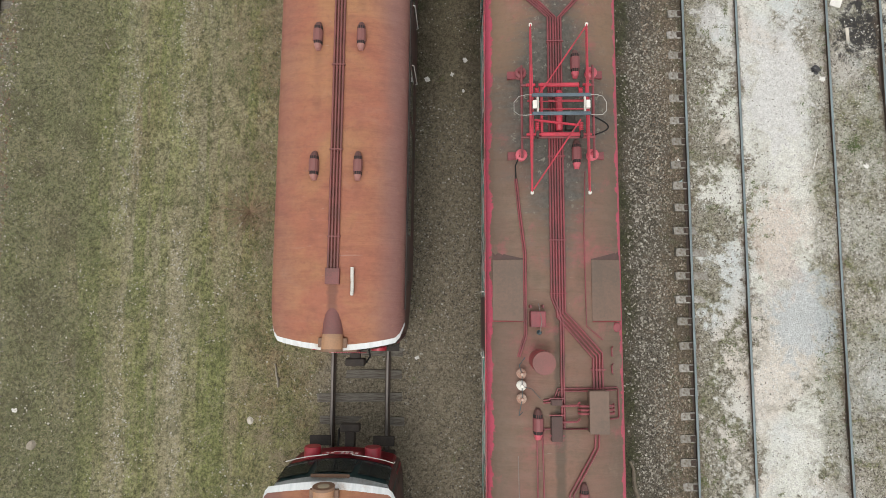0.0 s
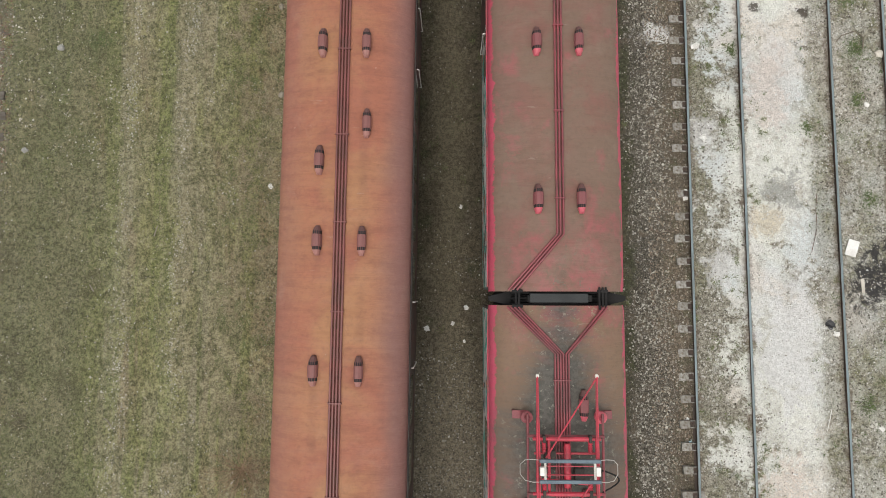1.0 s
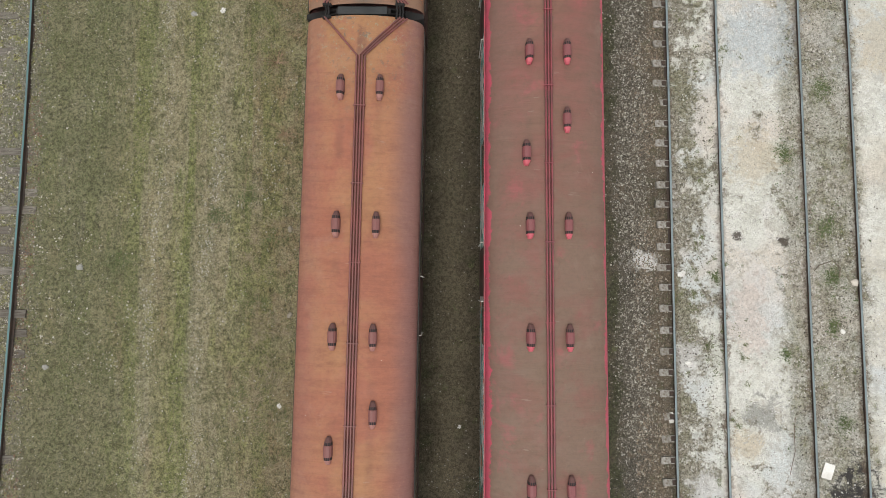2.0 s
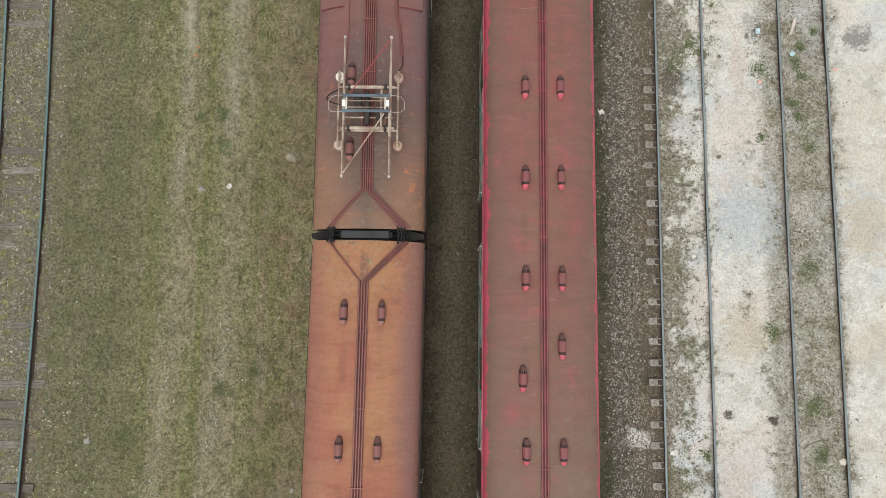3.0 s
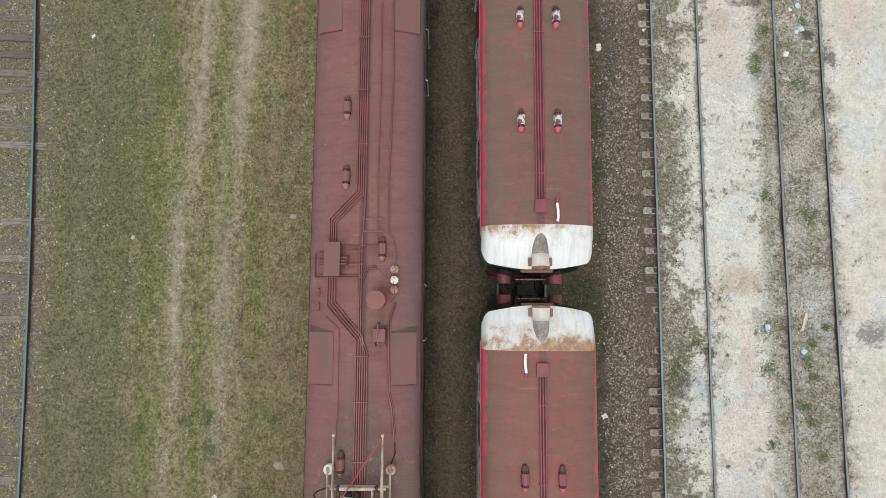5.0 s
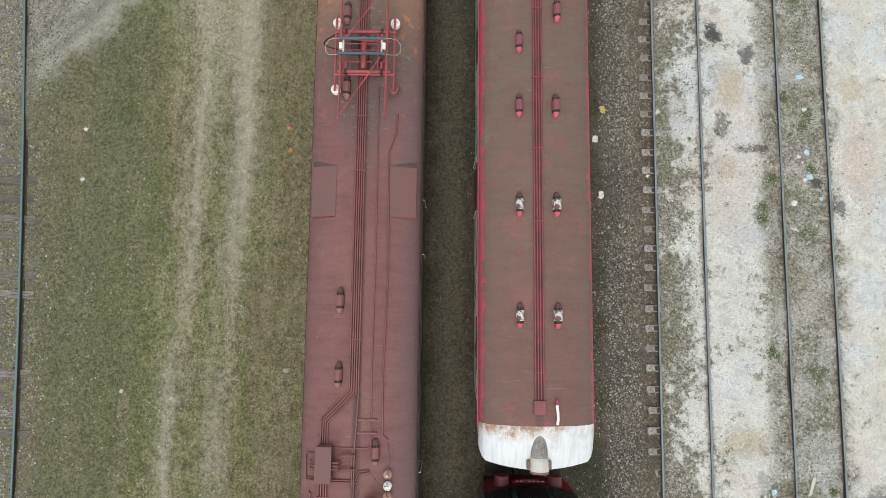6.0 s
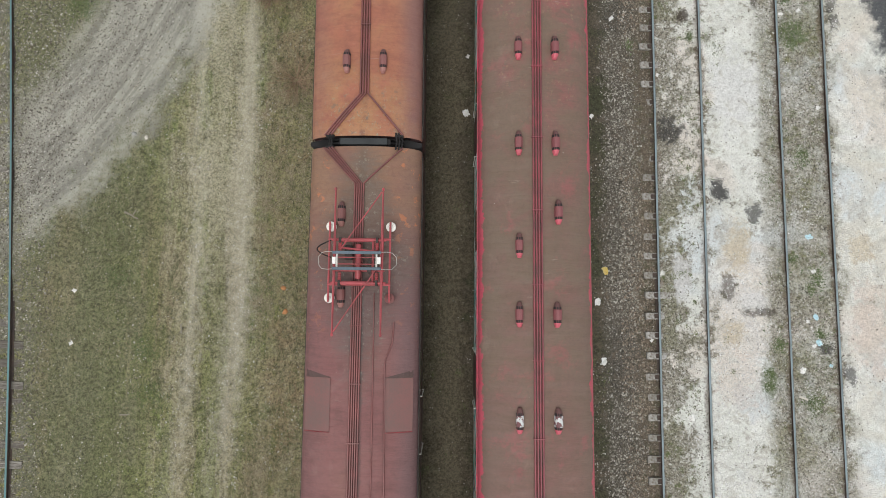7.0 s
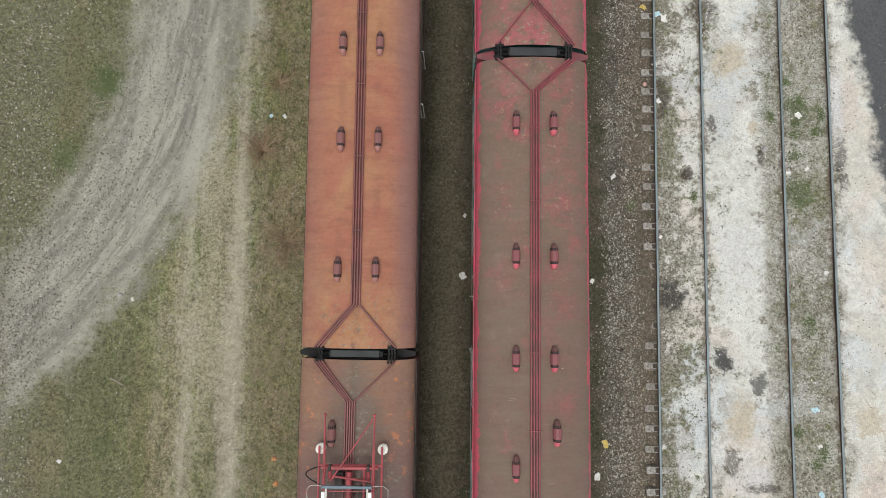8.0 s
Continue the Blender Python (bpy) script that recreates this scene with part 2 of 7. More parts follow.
def louvre_bars():
    """Dark louvre openings, their inner shade painted as stripes, between narrow red bars."""
    s = Shade("dark_louvre_openings", 0.8)
    x, y, z = s.xyz(s.ob)
    bar = s.step(s.m('PINGPONG', s.m('ADD', x, 0.5), 0.024), 0.004, 0.008, 1.0, 0.0)
    n = s.noise(s.ob, 30, 3)
    return s.done(s.mix(bar, (0.010, 0.009, 0.009), (0.12, 0.045, 0.045)), n, 0.1, 0.002)


M["soot_shade"] = louvre_bars()
M["rubber"] = plain("black_rubber", (0.006, 0.006, 0.006), (0.014, 0.013, 0.013), 0.95)
M["wedge"] = plain("dark_brown_metal", (0.06, 0.04, 0.036), (0.09, 0.05, 0.045), 0.8)
M["drum_lid"] = plain("dull_pink_drum_lid", (0.20, 0.075, 0.07), (0.14, 0.066, 0.058), 0.65, scale=8)
M["plate"] = plain("dark_grey_bridge_plate", (0.014, 0.017, 0.018), (0.026, 0.029, 0.03), 0.7)
M["panto_red"] = plain("bright_red_paint", (0.50, 0.035, 0.065), (0.24, 0.032, 0.042), 0.5, scale=10)
M["panto_dull"] = plain("dull_crimson_paint", (0.36, 0.06, 0.07), (0.2, 0.045, 0.045), 0.5)
M["panto_cream"] = plain("chipped_cream_paint", (0.50, 0.44, 0.36), (0.17, 0.10, 0.07), 0.6, scale=10)
M["rust"] = plain("rusty_steel", (0.16, 0.085, 0.05), (0.08, 0.05, 0.035), 0.8)
M["head"] = plain("blue_grey_contact_strip", (0.10, 0.14, 0.17), (0.06, 0.08, 0.1), 0.5, 0.3)
M["horn"] = plain("pale_grey_horn_paint", (0.55, 0.54, 0.50), (0.35, 0.34, 0.31), 0.5)
M["horn_wire"] = plain("dull_horn_wire_paint", (0.42, 0.41, 0.38), (0.26, 0.25, 0.23), 0.5)
M["porcelain"] = plain("white_porcelain", (0.72, 0.71, 0.66), (0.55, 0.53, 0.48), 0.25)
M["porcelain_brown"] = plain("brown_glazed_porcelain", (0.25, 0.10, 0.06), (0.42, 0.34, 0.28), 0.25)
M["white"] = plain("white_enamel", (0.74, 0.74, 0.72), (0.6, 0.58, 0.54), 0.4)
M["blue_cable"] = plain("blue_grey_cable", (0.035, 0.07, 0.085), (0.03, 0.045, 0.05), 0.6)
M["body_red"] = plain("cab_red_paint", (0.38, 0.016, 0.034), (0.24, 0.018, 0.03), 0.35)
M["body_green"] = plain("cab_dark_green_paint", (0.03, 0.07, 0.075), (0.05, 0.09, 0.09), 0.35)
M["body_dark"] = plain("grimy_side_paint", (0.10, 0.035, 0.035), (0.035, 0.028, 0.027), 0.5)
M["under"] = plain("oily_black_steel", (0.02, 0.018, 0.016), (0.045, 0.036, 0.03), 0.8)
M["rim"] = plain("rusty_lamp_rim", (0.20, 0.115, 0.07), (0.13, 0.075, 0.05), 0.6)
M["sandstone"] = plain("weathered_tan_paint", (0.36, 0.20, 0.11), (0.25, 0.15, 0.09), 0.6)
M["tank_red"] = plain("faded_red_tank_paint", (0.32, 0.05, 0.06), (0.20, 0.06, 0.058), 0.55, scale=12)
M["rail_side"] = plain("rusty_rail_side", (0.075, 0.05, 0.038), (0.05, 0.04, 0.035), 0.8)
M["lens"] = plain("yellowed_lamp_glass", (0.42, 0.36, 0.26), (0.34, 0.29, 0.22), 0.15)
M["sleeve_dirt"] = plain("grimy_grey_white_paint", (0.34, 0.33, 0.31), (0.12, 0.105, 0.09), 0.6, scale=5)
M["grey_wire"] = plain("grey_wire", (0.22, 0.19, 0.17), (0.14, 0.11, 0.1), 0.6)
M["gutter_pink"] = plain("broken_pink_edge_paint", (0.48, 0.05, 0.095), (0.13, 0.075, 0.06), 0.6, scale=6)
M["hatch_red"] = plain("greyed_red_hatch_paint", (0.158, 0.068, 0.062), (0.120, 0.070, 0.062), 0.7, scale=6)
M["hatch_brown"] = plain("greyed_brown_hatch_paint", (0.150, 0.096, 0.072), (0.100, 0.074, 0.057), 0.65, scale=4)
M["lettering"] = plain("white_lettering", (0.75, 0.75, 0.73), (0.68, 0.67, 0.65), 0.5)


def rail_top(name, a, b):
    s = Shade(name, 0.45, 0.25)
    n = s.noise(s.scaled(s.ob, (6.0, 0.6, 1.0)), 3.0, 5)
    f = s.noise(s.ob, 60, 3)
    return s.done(s.mix(s.step(n, 0.4, 0.7), a, b), f, 0.08, 0.002)


def glass():
    s = Shade("dark_cab_glass", 0.06)
    n = s.noise(s.ob, 1.5, 3)
    s.bsdf.inputs["Specular IOR Level"].default_value = 0.7
    return s.done(s.mix(n, (0.012, 0.02, 0.022), (0.035, 0.045, 0.045)))


def cap_white(name, amount, middle=0.0):
    """White cab cap, with rust that eats in from the roof side."""
    s = Shade(name, 0.5)
    x, y, z = s.xyz(s.ob)
    n = s.noise(s.scaled(s.ob, (1.0, 0.7, 1.0)), 3.0, 8, 0.72, 0.3)
    run = s.noise(s.scaled(s.ob, (8.0, 0.8, 0.8)), 1.4, 5, 0.65)
    big = s.noise(s.ob, 1.3, 3)
    speck = s.noise(s.ob, 30, 5, 0.75)
    rise = s.step(y, 0.1, 1.2, -0.26, 0.12)
    f = s.m('ADD', s.m('ADD', n, rise), s.m('MULTIPLY', s.m('SUBTRACT', big, 0.5), 0.7))
    f = s.m('ADD', f, s.m('MULTIPLY', s.m('SUBTRACT', speck, 0.5), 0.35))
    if middle:
        f = s.m('ADD', f, s.step(s.m('ABSOLUTE', x), 0.3, 1.25, middle, -0.1))
    col = s.mix(s.step(run, 0.38, 0.70), (0.62, 0.65, 0.66), (0.50, 0.54, 0.55))
    col = s.mix(s.m('MULTIPLY', s.step(f, 0.38 - amount, 0.62 - amount), 0.5), col, (0.40, 0.33, 0.27))
    rust = s.mix(s.step(s.noise(s.ob, 6, 6, 0.7), 0.35, 0.65), (0.17, 0.10, 0.052), (0.36, 0.205, 0.105))
    return s.done(s.mix(s.step(f, 0.55 - amount, 0.74 - amount, 0.0, 0.9), col, rust), n, 0.25, 0.008)


M["rail_top"] = rail_top("dull_blue_grey_rail_head", (0.185, 0.235, 0.25), (0.125, 0.15, 0.155))
M["rail_brown"] = rail_top("brown_rail_head", (0.135, 0.120, 0.110), (0.085, 0.072, 0.064))
M["rail_teal"] = rail_top("teal_grey_rail_head", (0.085, 0.18, 0.185), (0.09, 0.14, 0.145))
M["glass"] = glass()
M["cap_clean"] = cap_white("white_cab_cap_paint", -0.02)
M["cap_worn"] = cap_white("worn_white_cab_cap_paint", 0.12)
M["cap_orange"] = cap_white("white_rim_paint", 0.02, 0.22)
M["side_a"] = graffiti("graffiti_side_paint", 0, (0.10, 0.03, 0.035))
M["side_b"] = graffiti("graffiti_side_paint_on_red", 2, (0.12, 0.03, 0.035))


def sleeper_concrete():
    s = Shade("grey_concrete_sleeper", 0.85)
    n = s.noise(s.ob, 9, 6, 0.65)
    k = s.mix(s.per_object(), (0.24, 0.233, 0.212), (0.37, 0.365, 0.345))
    return s.done(s.mix(s.step(n, 0.35, 0.7), k, (0.105, 0.085, 0.06)), n, 0.4, 0.01)


def sleeper_wood():
    s = Shade("grey_weathered_timber_sleeper", 0.9)
    g = s.noise(s.scaled(s.ob, (0.8, 14.0, 6.0)), 3.0, 6, 0.65)
    k = s.mix(s.per_object(), (0.11, 0.10, 0.085), (0.24, 0.228, 0.20))
    return s.done(s.mix(s.step(g, 0.4, 0.62), k, (0.07, 0.058, 0.046)), g, 0.6, 0.012)


M["concrete"] = sleeper_concrete()
M["timber"] = sleeper_wood()


def stones(name, *cols, grime=0.35):
    s = Shade(name, 0.9)
    n = s.noise(s.ob, 45, 3)
    k = 1.0 / max(1, len(cols) - 1)
    c = s.ramp(s.island(), *[(i * k, c) for i, c in enumerate(cols)])
    return s.done(s.mix(s.m('MULTIPLY', n, grime), c, (0.09, 0.078, 0.062)), n, 0.3, 0.004)


M["ballast"] = stones("grey_brown_ballast_stone", (0.034, 0.029, 0.020), (0.13, 0.117, 0.092), (0.060, 0.050, 0.037), (0.42, 0.40, 0.34), (0.085, 0.072, 0.053), (0.60, 0.58, 0.52))
M["earthy_stone"] = stones("earth_stained_ballast_stone", (0.15, 0.105, 0.075), (0.28, 0.225, 0.17), (0.11, 0.085, 0.06), (0.42, 0.38, 0.31))
M["pale_gravel"] = stones("pale_limestone_gravel", (0.30, 0.298, 0.28), (0.66, 0.665, 0.65), (0.47, 0.46, 0.435), (0.78, 0.785, 0.775), grime=0.16)
M["field_stone"] = stones("pale_field_pebble", (0.26, 0.24, 0.19), (0.43, 0.41, 0.345), (0.62, 0.60, 0.54))
M["rusty_stone"] = stones("rust_stained_stone", (0.20, 0.10, 0.06), (0.14, 0.085, 0.06), (0.27, 0.20, 0.15))
M["grass"] = stones("short_grass_blades", (0.25, 0.22, 0.115), (0.045, 0.058, 0.016), (0.17, 0.155, 0.075), (0.035, 0.045, 0.012), (0.38, 0.34, 0.20), (0.07, 0.075, 0.025))
M["grass_green"] = stones("green_grass_blades", (0.06, 0.085, 0.024), (0.12, 0.15, 0.05), (0.18, 0.20, 0.08), (0.08, 0.112, 0.032))
M["grass_straw"] = stones("straw_grass_blades", (0.25, 0.225, 0.135), (0.36, 0.33, 0.21), (0.16, 0.142, 0.08), (0.43, 0.40, 0.275))
M["dry_grass"] = stones("dry_straw_blades", (0.38, 0.315, 0.21), (0.18, 0.14, 0.085), (0.48, 0.41, 0.285), (0.14, 0.145, 0.06))
M["weed"] = stones("green_weed_leaves", (0.05, 0.085, 0.025), (0.09, 0.14, 0.042), (0.13, 0.15, 0.06))
M["twig"] = stones("dry_brown_twigs", (0.26, 0.165, 0.10), (0.38, 0.27, 0.17), (0.17, 0.105, 0.065))


def ground_material(name, zone):
    """The yard's ground: the meadow, the soil and ballast, or the gravel of the sidings."""
    s = Shade(name, 0.95)
    x, y, z = s.xyz(s.ob)
    big = s.noise(s.ob, 0.22, 4, 0.6, 0.3)
    mid = s.noise(s.ob, 0.9, 5, 0.62, 0.3)
    sm = s.noise(s.ob, 4.0, 6, 0.72)
    fine = s.noise(s.ob, 11, 7, 0.8)
    fine2 = s.noise(s.ob, 31, 5, 0.8)
    peb = s.voronoi(s.ob, 13)
    pebv = s.xyz(s.voronoi(s.ob, 13, out=1))[0]
    clump = s.noise(s.ob, 3.2, 4, 0.7)
    # crushed stone: cells of two sizes with dark gaps
    bent = s.nt.nodes.new("ShaderNodeVectorMath")
    bent.operation = 'ADD'
    s.put(bent.inputs[0], s.ob)
    s.put(bent.inputs[1], s.scaled(fine.node.outputs[1], (0.03, 0.03, 0.03)))
    grain_a = s.xyz(s.voronoi(bent.outputs[0], 16, out=1))[0]
    grain_b = s.xyz(s.voronoi(bent.outputs[0], 29, out=1))[1]
    gap_a = s.step(s.voronoi(bent.outputs[0], 16, 'DISTANCE_TO_EDGE'), 0.02, 0.16)
    gap_b = s.step(s.voronoi(bent.outputs[0], 29, 'DISTANCE_TO_EDGE'), 0.02, 0.2)
    pick = s.step(sm, 0.46, 0.54)
    stone = s.m('ADD', s.m('MULTIPLY', grain_a, s.m('SUBTRACT', 1.0, pick)), s.m('MULTIPLY', grain_b, pick))
    gap = s.m('ADD', s.m('MULTIPLY', gap_a, s.m('SUBTRACT', 1.0, pick)), s.m('MULTIPLY', gap_b, pick))

    def rubble(dark, a, b, light, depth=0.6):
        """Loose stones of several tones over dark gaps."""
        c = s.ramp(stone, (0.0, a), (0.45, b), (0.75, a), (0.93, light))
        c = s.mix(s.m('MULTIPLY', s.step(fine2, 0.4, 0.7), 0.35), c, dark)
        return s.mix(s.m('ADD', s.m('MULTIPLY', gap, depth), 1.0 - depth), dark, c)

    def turf(dark, light, gain=1.3):
        lit = (light[0] * gain, light[1] * gain * 1.01, light[2] * gain)
        return s.mix(s.step(grit, 0.41, 0.585), tuple(a * 0.92 + b * 0.08 for a, b in zip(dark, lit)), lit)

    w = s.m('ADD', x, s.m('MULTIPLY', s.m('SUBTRACT', mid, 0.5), 1.6))
    wf = s.m('ADD', x, s.m('ADD', s.m('MULTIPLY', s.m('SUBTRACT', sm, 0.5), 1.0), s.m('MULTIPLY', s.m('SUBTRACT', mid, 0.5), 1.5)))
    hi = s.step(fine, 0.36, 0.66)
    grit = s.m('ADD', s.m('MULTIPLY', fine, 0.6), s.m('MULTIPLY', fine2, 0.4))

    if zone != "gravel":
        # damp soil between the two trains
        soil = turf((0.030, 0.024, 0.014), (0.150, 0.124, 0.081), 0.9)
        soil = s.mix(s.m('MULTIPLY', s.step(mid, 0.50, 0.64), 0.6), soil, turf((0.070, 0.056, 0.038), (0.17, 0.145, 0.105), 0.9))
        soil = s.mix(s.m('MULTIPLY', s.step(s.noise(s.ob, 1.5, 4), 0.52, 0.66), 0.6), soil, turf((0.030, 0.036, 0.014), (0.095, 0.100, 0.046), 0.9))
        dust = s.step(s.m('ABSOLUTE', s.m('SUBTRACT', wf, 0.1)), 0.15, 0.75, 1.0, 0.0)
        soil = s.mix(s.m('MULTIPLY', dust, 0.75), soil, turf((0.075, 0.062, 0.038), (0.235, 0.200, 0.132), 0.95))
        soil = s.mix(s.m('MULTIPLY', s.step(s.m('ADD', y, s.m('MULTIPLY', mid, 6.0)), 11.0, 3.5), s.step(sm, 0.3, 0.6, 0.45, 0.9)), soil, turf((0.095, 0.080, 0.055), (0.345, 0.300, 0.225), 1.0))

    if zone == "meadow":
        # meadow: dead grass, bare soil, moss and new green, streaked along the wheel ways
        along = s.noise(s.scaled(s.ob, (1.0, 0.12, 1.0)), 0.9, 5, 0.62, 0.25)
        drawn = s.noise(s.scaled(s.ob, (1.0, 0.35, 1.0)), 1.1, 6, 0.66, 0.3)
        patch = s.noise(s.ob, 0.55, 5, 0.62, 0.5)
        c = turf((0.056, 0.049, 0.027), (0.255, 0.235, 0.140))
        moss = turf((0.036, 0.048, 0.013), (0.175, 0.205, 0.062))
        olive = turf((0.056, 0.056, 0.020), (0.250, 0.245, 0.098))
        bare = turf((0.090, 0.074, 0.048), (0.305, 0.272, 0.192))
        dead = turf((0.028, 0.023, 0.014), (0.125, 0.102, 0.066))
        c = s.mix(s.m('MULTIPLY', s.step(patch, 0.46, 0.56), 0.9), c, olive)
        c = s.mix(s.m('MULTIPLY', s.step(drawn, 0.51, 0.60), 0.95), c, moss)
        c = s.mix(s.m('MULTIPLY', s.step(along, 0.52, 0.60), 0.85), c, bare)
        c = s.mix(s.m('MULTIPLY', s.step(s.noise(s.ob, 2.1, 5, 0.7), 0.54, 0.66), 0.65), c, bare)
        c = s.mix(s.m('MULTIPLY', s.step(clump, 0.56, 0.68), 0.4), c, moss)
        c = s.mix(s.m('MULTIPLY', s.step(s.m('ADD', s.m('MULTIPLY', sm, 0.45), s.m('MULTIPLY', mid, 0.55)), 0.53, 0.62), 0.5), c, dead)
        lush = s.m('MULTIPLY', s.step(s.m('ADD', y, s.m('MULTIPLY', big, 10.0)), 27.0, 36.0), s.step(w, -8.6, -9.6))
        lush = s.m('MULTIPLY', lush, s.step(mid, 0.36, 0.56, 0.25, 1.0))
        c = s.mix(s.m('MULTIPLY', lush, 0.75), c, moss)
        sunny = s.m('MULTIPLY', s.step(w, -10.2, -8.6), s.step(y, 30.0, 22.0))
        c = s.mix(s.m('MULTIPLY', s.m('MULTIPLY', sunny, 0.55), s.step(along, 0.35, 0.6, 1.0, 0.3)), c, turf((0.085, 0.082, 0.035), (0.290, 0.275, 0.145)))
        gloom = s.m('MULTIPLY', s.step(w, -9.4, -10.8), s.step(patch, 0.35, 0.6, 0.25, 0.7))
        c = s.mix(gloom, c, turf((0.032, 0.031, 0.021), (0.165, 0.156, 0.112)))
        # long pale and green stripes left by wheels
        stripe = s.noise(s.scaled(s.ob, (1.0, 0.035, 1.0)), 1.25, 4, 0.6, 0.15)
        lane = s.m('MULTIPLY', s.step(w, -11.6, -9.6, 0.35, 1.0), s.step(y, 46.0, 30.0, 0.3, 1.0))
        earthy = s.noise(s.scaled(s.ob, (1.0, 0.16, 1.0)), 0.7, 5, 0.65, 0.3)
        c = s.mix(s.step(earthy, 0.53, 0.64, 0.0, 0.8), c, turf((0.070, 0.050, 0.029), (0.250, 0.200, 0.120)))
        c = s.mix(s.m('MULTIPLY', s.m('MULTIPLY', s.step(stripe, 0.52, 0.58), lane), 0.9), c, turf((0.100, 0.088, 0.050), (0.300, 0.265, 0.165)))
        c = s.mix(s.m('MULTIPLY', s.m('MULTIPLY', s.step(stripe, 0.42, 0.48, 1.0, 0.0), lane), 0.85), c, turf((0.044, 0.052, 0.016), (0.195, 0.212, 0.076)))
        mott_v = s.noise(s.ob, 1.3, 5, 0.7, 0.4)
        # brown verge of matted stalks beside the orange cars
        straw = s.mix(s.step(patch, 0.45, 0.6), turf((0.065, 0.044, 0.023), (0.265, 0.190, 0.108)), turf((0.062, 0.058, 0.025), (0.270, 0.245, 0.125)))
        c = s.mix(s.m('MULTIPLY', s.step(w, -6.3, -5.0), s.step(mott_v, 0.42, 0.58, 0.35, 0.8)), c, straw)

        # uneven cover: thin and thick tufts
        mott = s.noise(s.scaled(s.ob, (1.0, 0.55, 1.0)), 4.0, 8, 0.8, 0.3)
        c = s.mix(s.step(mott, 0.43, 0.51, 0.7, 0.0), c, turf((0.020, 0.023, 0.008), (0.118, 0.118, 0.050)))
        c = s.mix(s.step(mott, 0.55, 0.61, 0.0, 0.6), c, turf((0.09, 0.082, 0.045), (0.33, 0.305, 0.19)))
        west = s.m('MULTIPLY', s.step(w, -8.8, -10.4), s.step(mid, 0.35, 0.62, 0.9, 0.4))
        c = s.mix(west, c, turf((0.030, 0.032, 0.014), (0.150, 0.152, 0.078)))

        # wheel tracks across the meadow, stonier towards the drive
        chips = rubble((0.20, 0.18, 0.13), (0.45, 0.415, 0.32), (0.58, 0.54, 0.44), (0.74, 0.72, 0.64))
        drift = s.m('ADD', s.m('MULTIPLY', s.m('SUBTRACT', mid, 0.5), 0.9), s.m('MULTIPLY', s.m('SUBTRACT', s.noise(s.ob, 0.12, 2), 0.5), 0.8))
        bowed = s.m('ADD', s.step(y, 11.0, 17.0, 0.0, 0.42), s.step(y, 28.0, 40.0, 0.0, 0.6))
        for off, wid, lo, hi_y in ((-9.05, 0.85, 19.0, 38.0), (-7.5, 0.95, 20.0, 40.0)):
            d = s.m('ABSOLUTE', s.m('SUBTRACT', s.m('ADD', x, s.m('MULTIPLY', drift, 0.6)), s.m('ADD', bowed, off)))
            f = s.step(s.m('ADD', d, s.m('MULTIPLY', s.m('SUBTRACT', sm, 0.5), 1.7)), -0.3, wid, 1.0, 0.0)
            f = s.m('MULTIPLY', f, s.step(s.m('ADD', y, s.m('MULTIPLY', s.m('SUBTRACT', big, 0.5), 26.0)), lo, hi_y, 0.28, 0.85))
            f = s.m('MULTIPLY', f, s.step(along, 0.36, 0.56, 0.35, 1.0))
            f = s.m('MULTIPLY', f, s.step(s.m('ADD', grit, s.m('MULTIPLY', f, 0.34)), 0.42, 0.64))
            c = s.mix(f, c, chips)
        # sand washed over the ground between the ruts near the drive
        wash = s.m('MULTIPLY', s.step(s.m('ABSOLUTE', s.m('ADD', wf, 7.5)), 0.7, 1.9, 1.0, 0.0), s.step(s.m('ADD', y, s.m('MULTIPLY', s.m('SUBTRACT', mid, 0.5), 14.0)), 36.0, 44.0))
        wash = s.m('MULTIPLY', wash, s.step(s.m('ADD', s.m('MULTIPLY', along, 0.6), s.m('MULTIPLY', grit, 0.4)), 0.42, 0.56))
        c = s.mix(s.m('MULTIPLY', wash, 0.75), c, turf((0.24, 0.22, 0.15), (0.40, 0.37, 0.27)))
        # the curving grey gravel drive over the field
        dx = s.m('ADD', x, 25.0)
        dy = s.m('SUBTRACT', y, 54.5)
        r = s.m('SQRT', s.m('ADD', s.m('MULTIPLY', dx, dx), s.m('MULTIPLY', dy, dy)))
        th = s.m('ARCTAN2', dy, dx)
        polar = s.nt.nodes.new("ShaderNodeCombineXYZ")
        s.put(polar.inputs[0], s.m('MULTIPLY', r, 1.6))
        s.put(polar.inputs[1], s.m('MULTIPLY', th, 4.5))
        rut = s.noise(polar.outputs[0], 1.0, 6, 0.66, 0.2)
        thin = s.nt.nodes.new("ShaderNodeCombineXYZ")
        s.put(thin.inputs[0], s.m('MULTIPLY', r, 7.0))
        s.put(thin.inputs[1], s.m('MULTIPLY', th, 9.0))
        score = s.noise(thin.outputs[0], 1.0, 5, 0.6, 0.3)
        rr = s.m('ADD', r, s.m('ADD', s.m('MULTIPLY', s.m('SUBTRACT', mid, 0.5), 2.2), s.m('MULTIPLY', s.m('SUBTRACT', sm, 0.5), 1.6)))
        rd = s.m('MULTIPLY', s.step(rr, 14.0, 15.8), s.step(rr, 19.3, 18.0))
        rd = s.m('MULTIPLY', rd, s.step(s.m('ADD', grit, s.m('MULTIPLY', rd, 0.55)), 0.42, 0.72))
        grey = s.mix(s.step(rut, 0.38, 0.60), (0.225, 0.220, 0.187), (0.400, 0.393, 0.332))
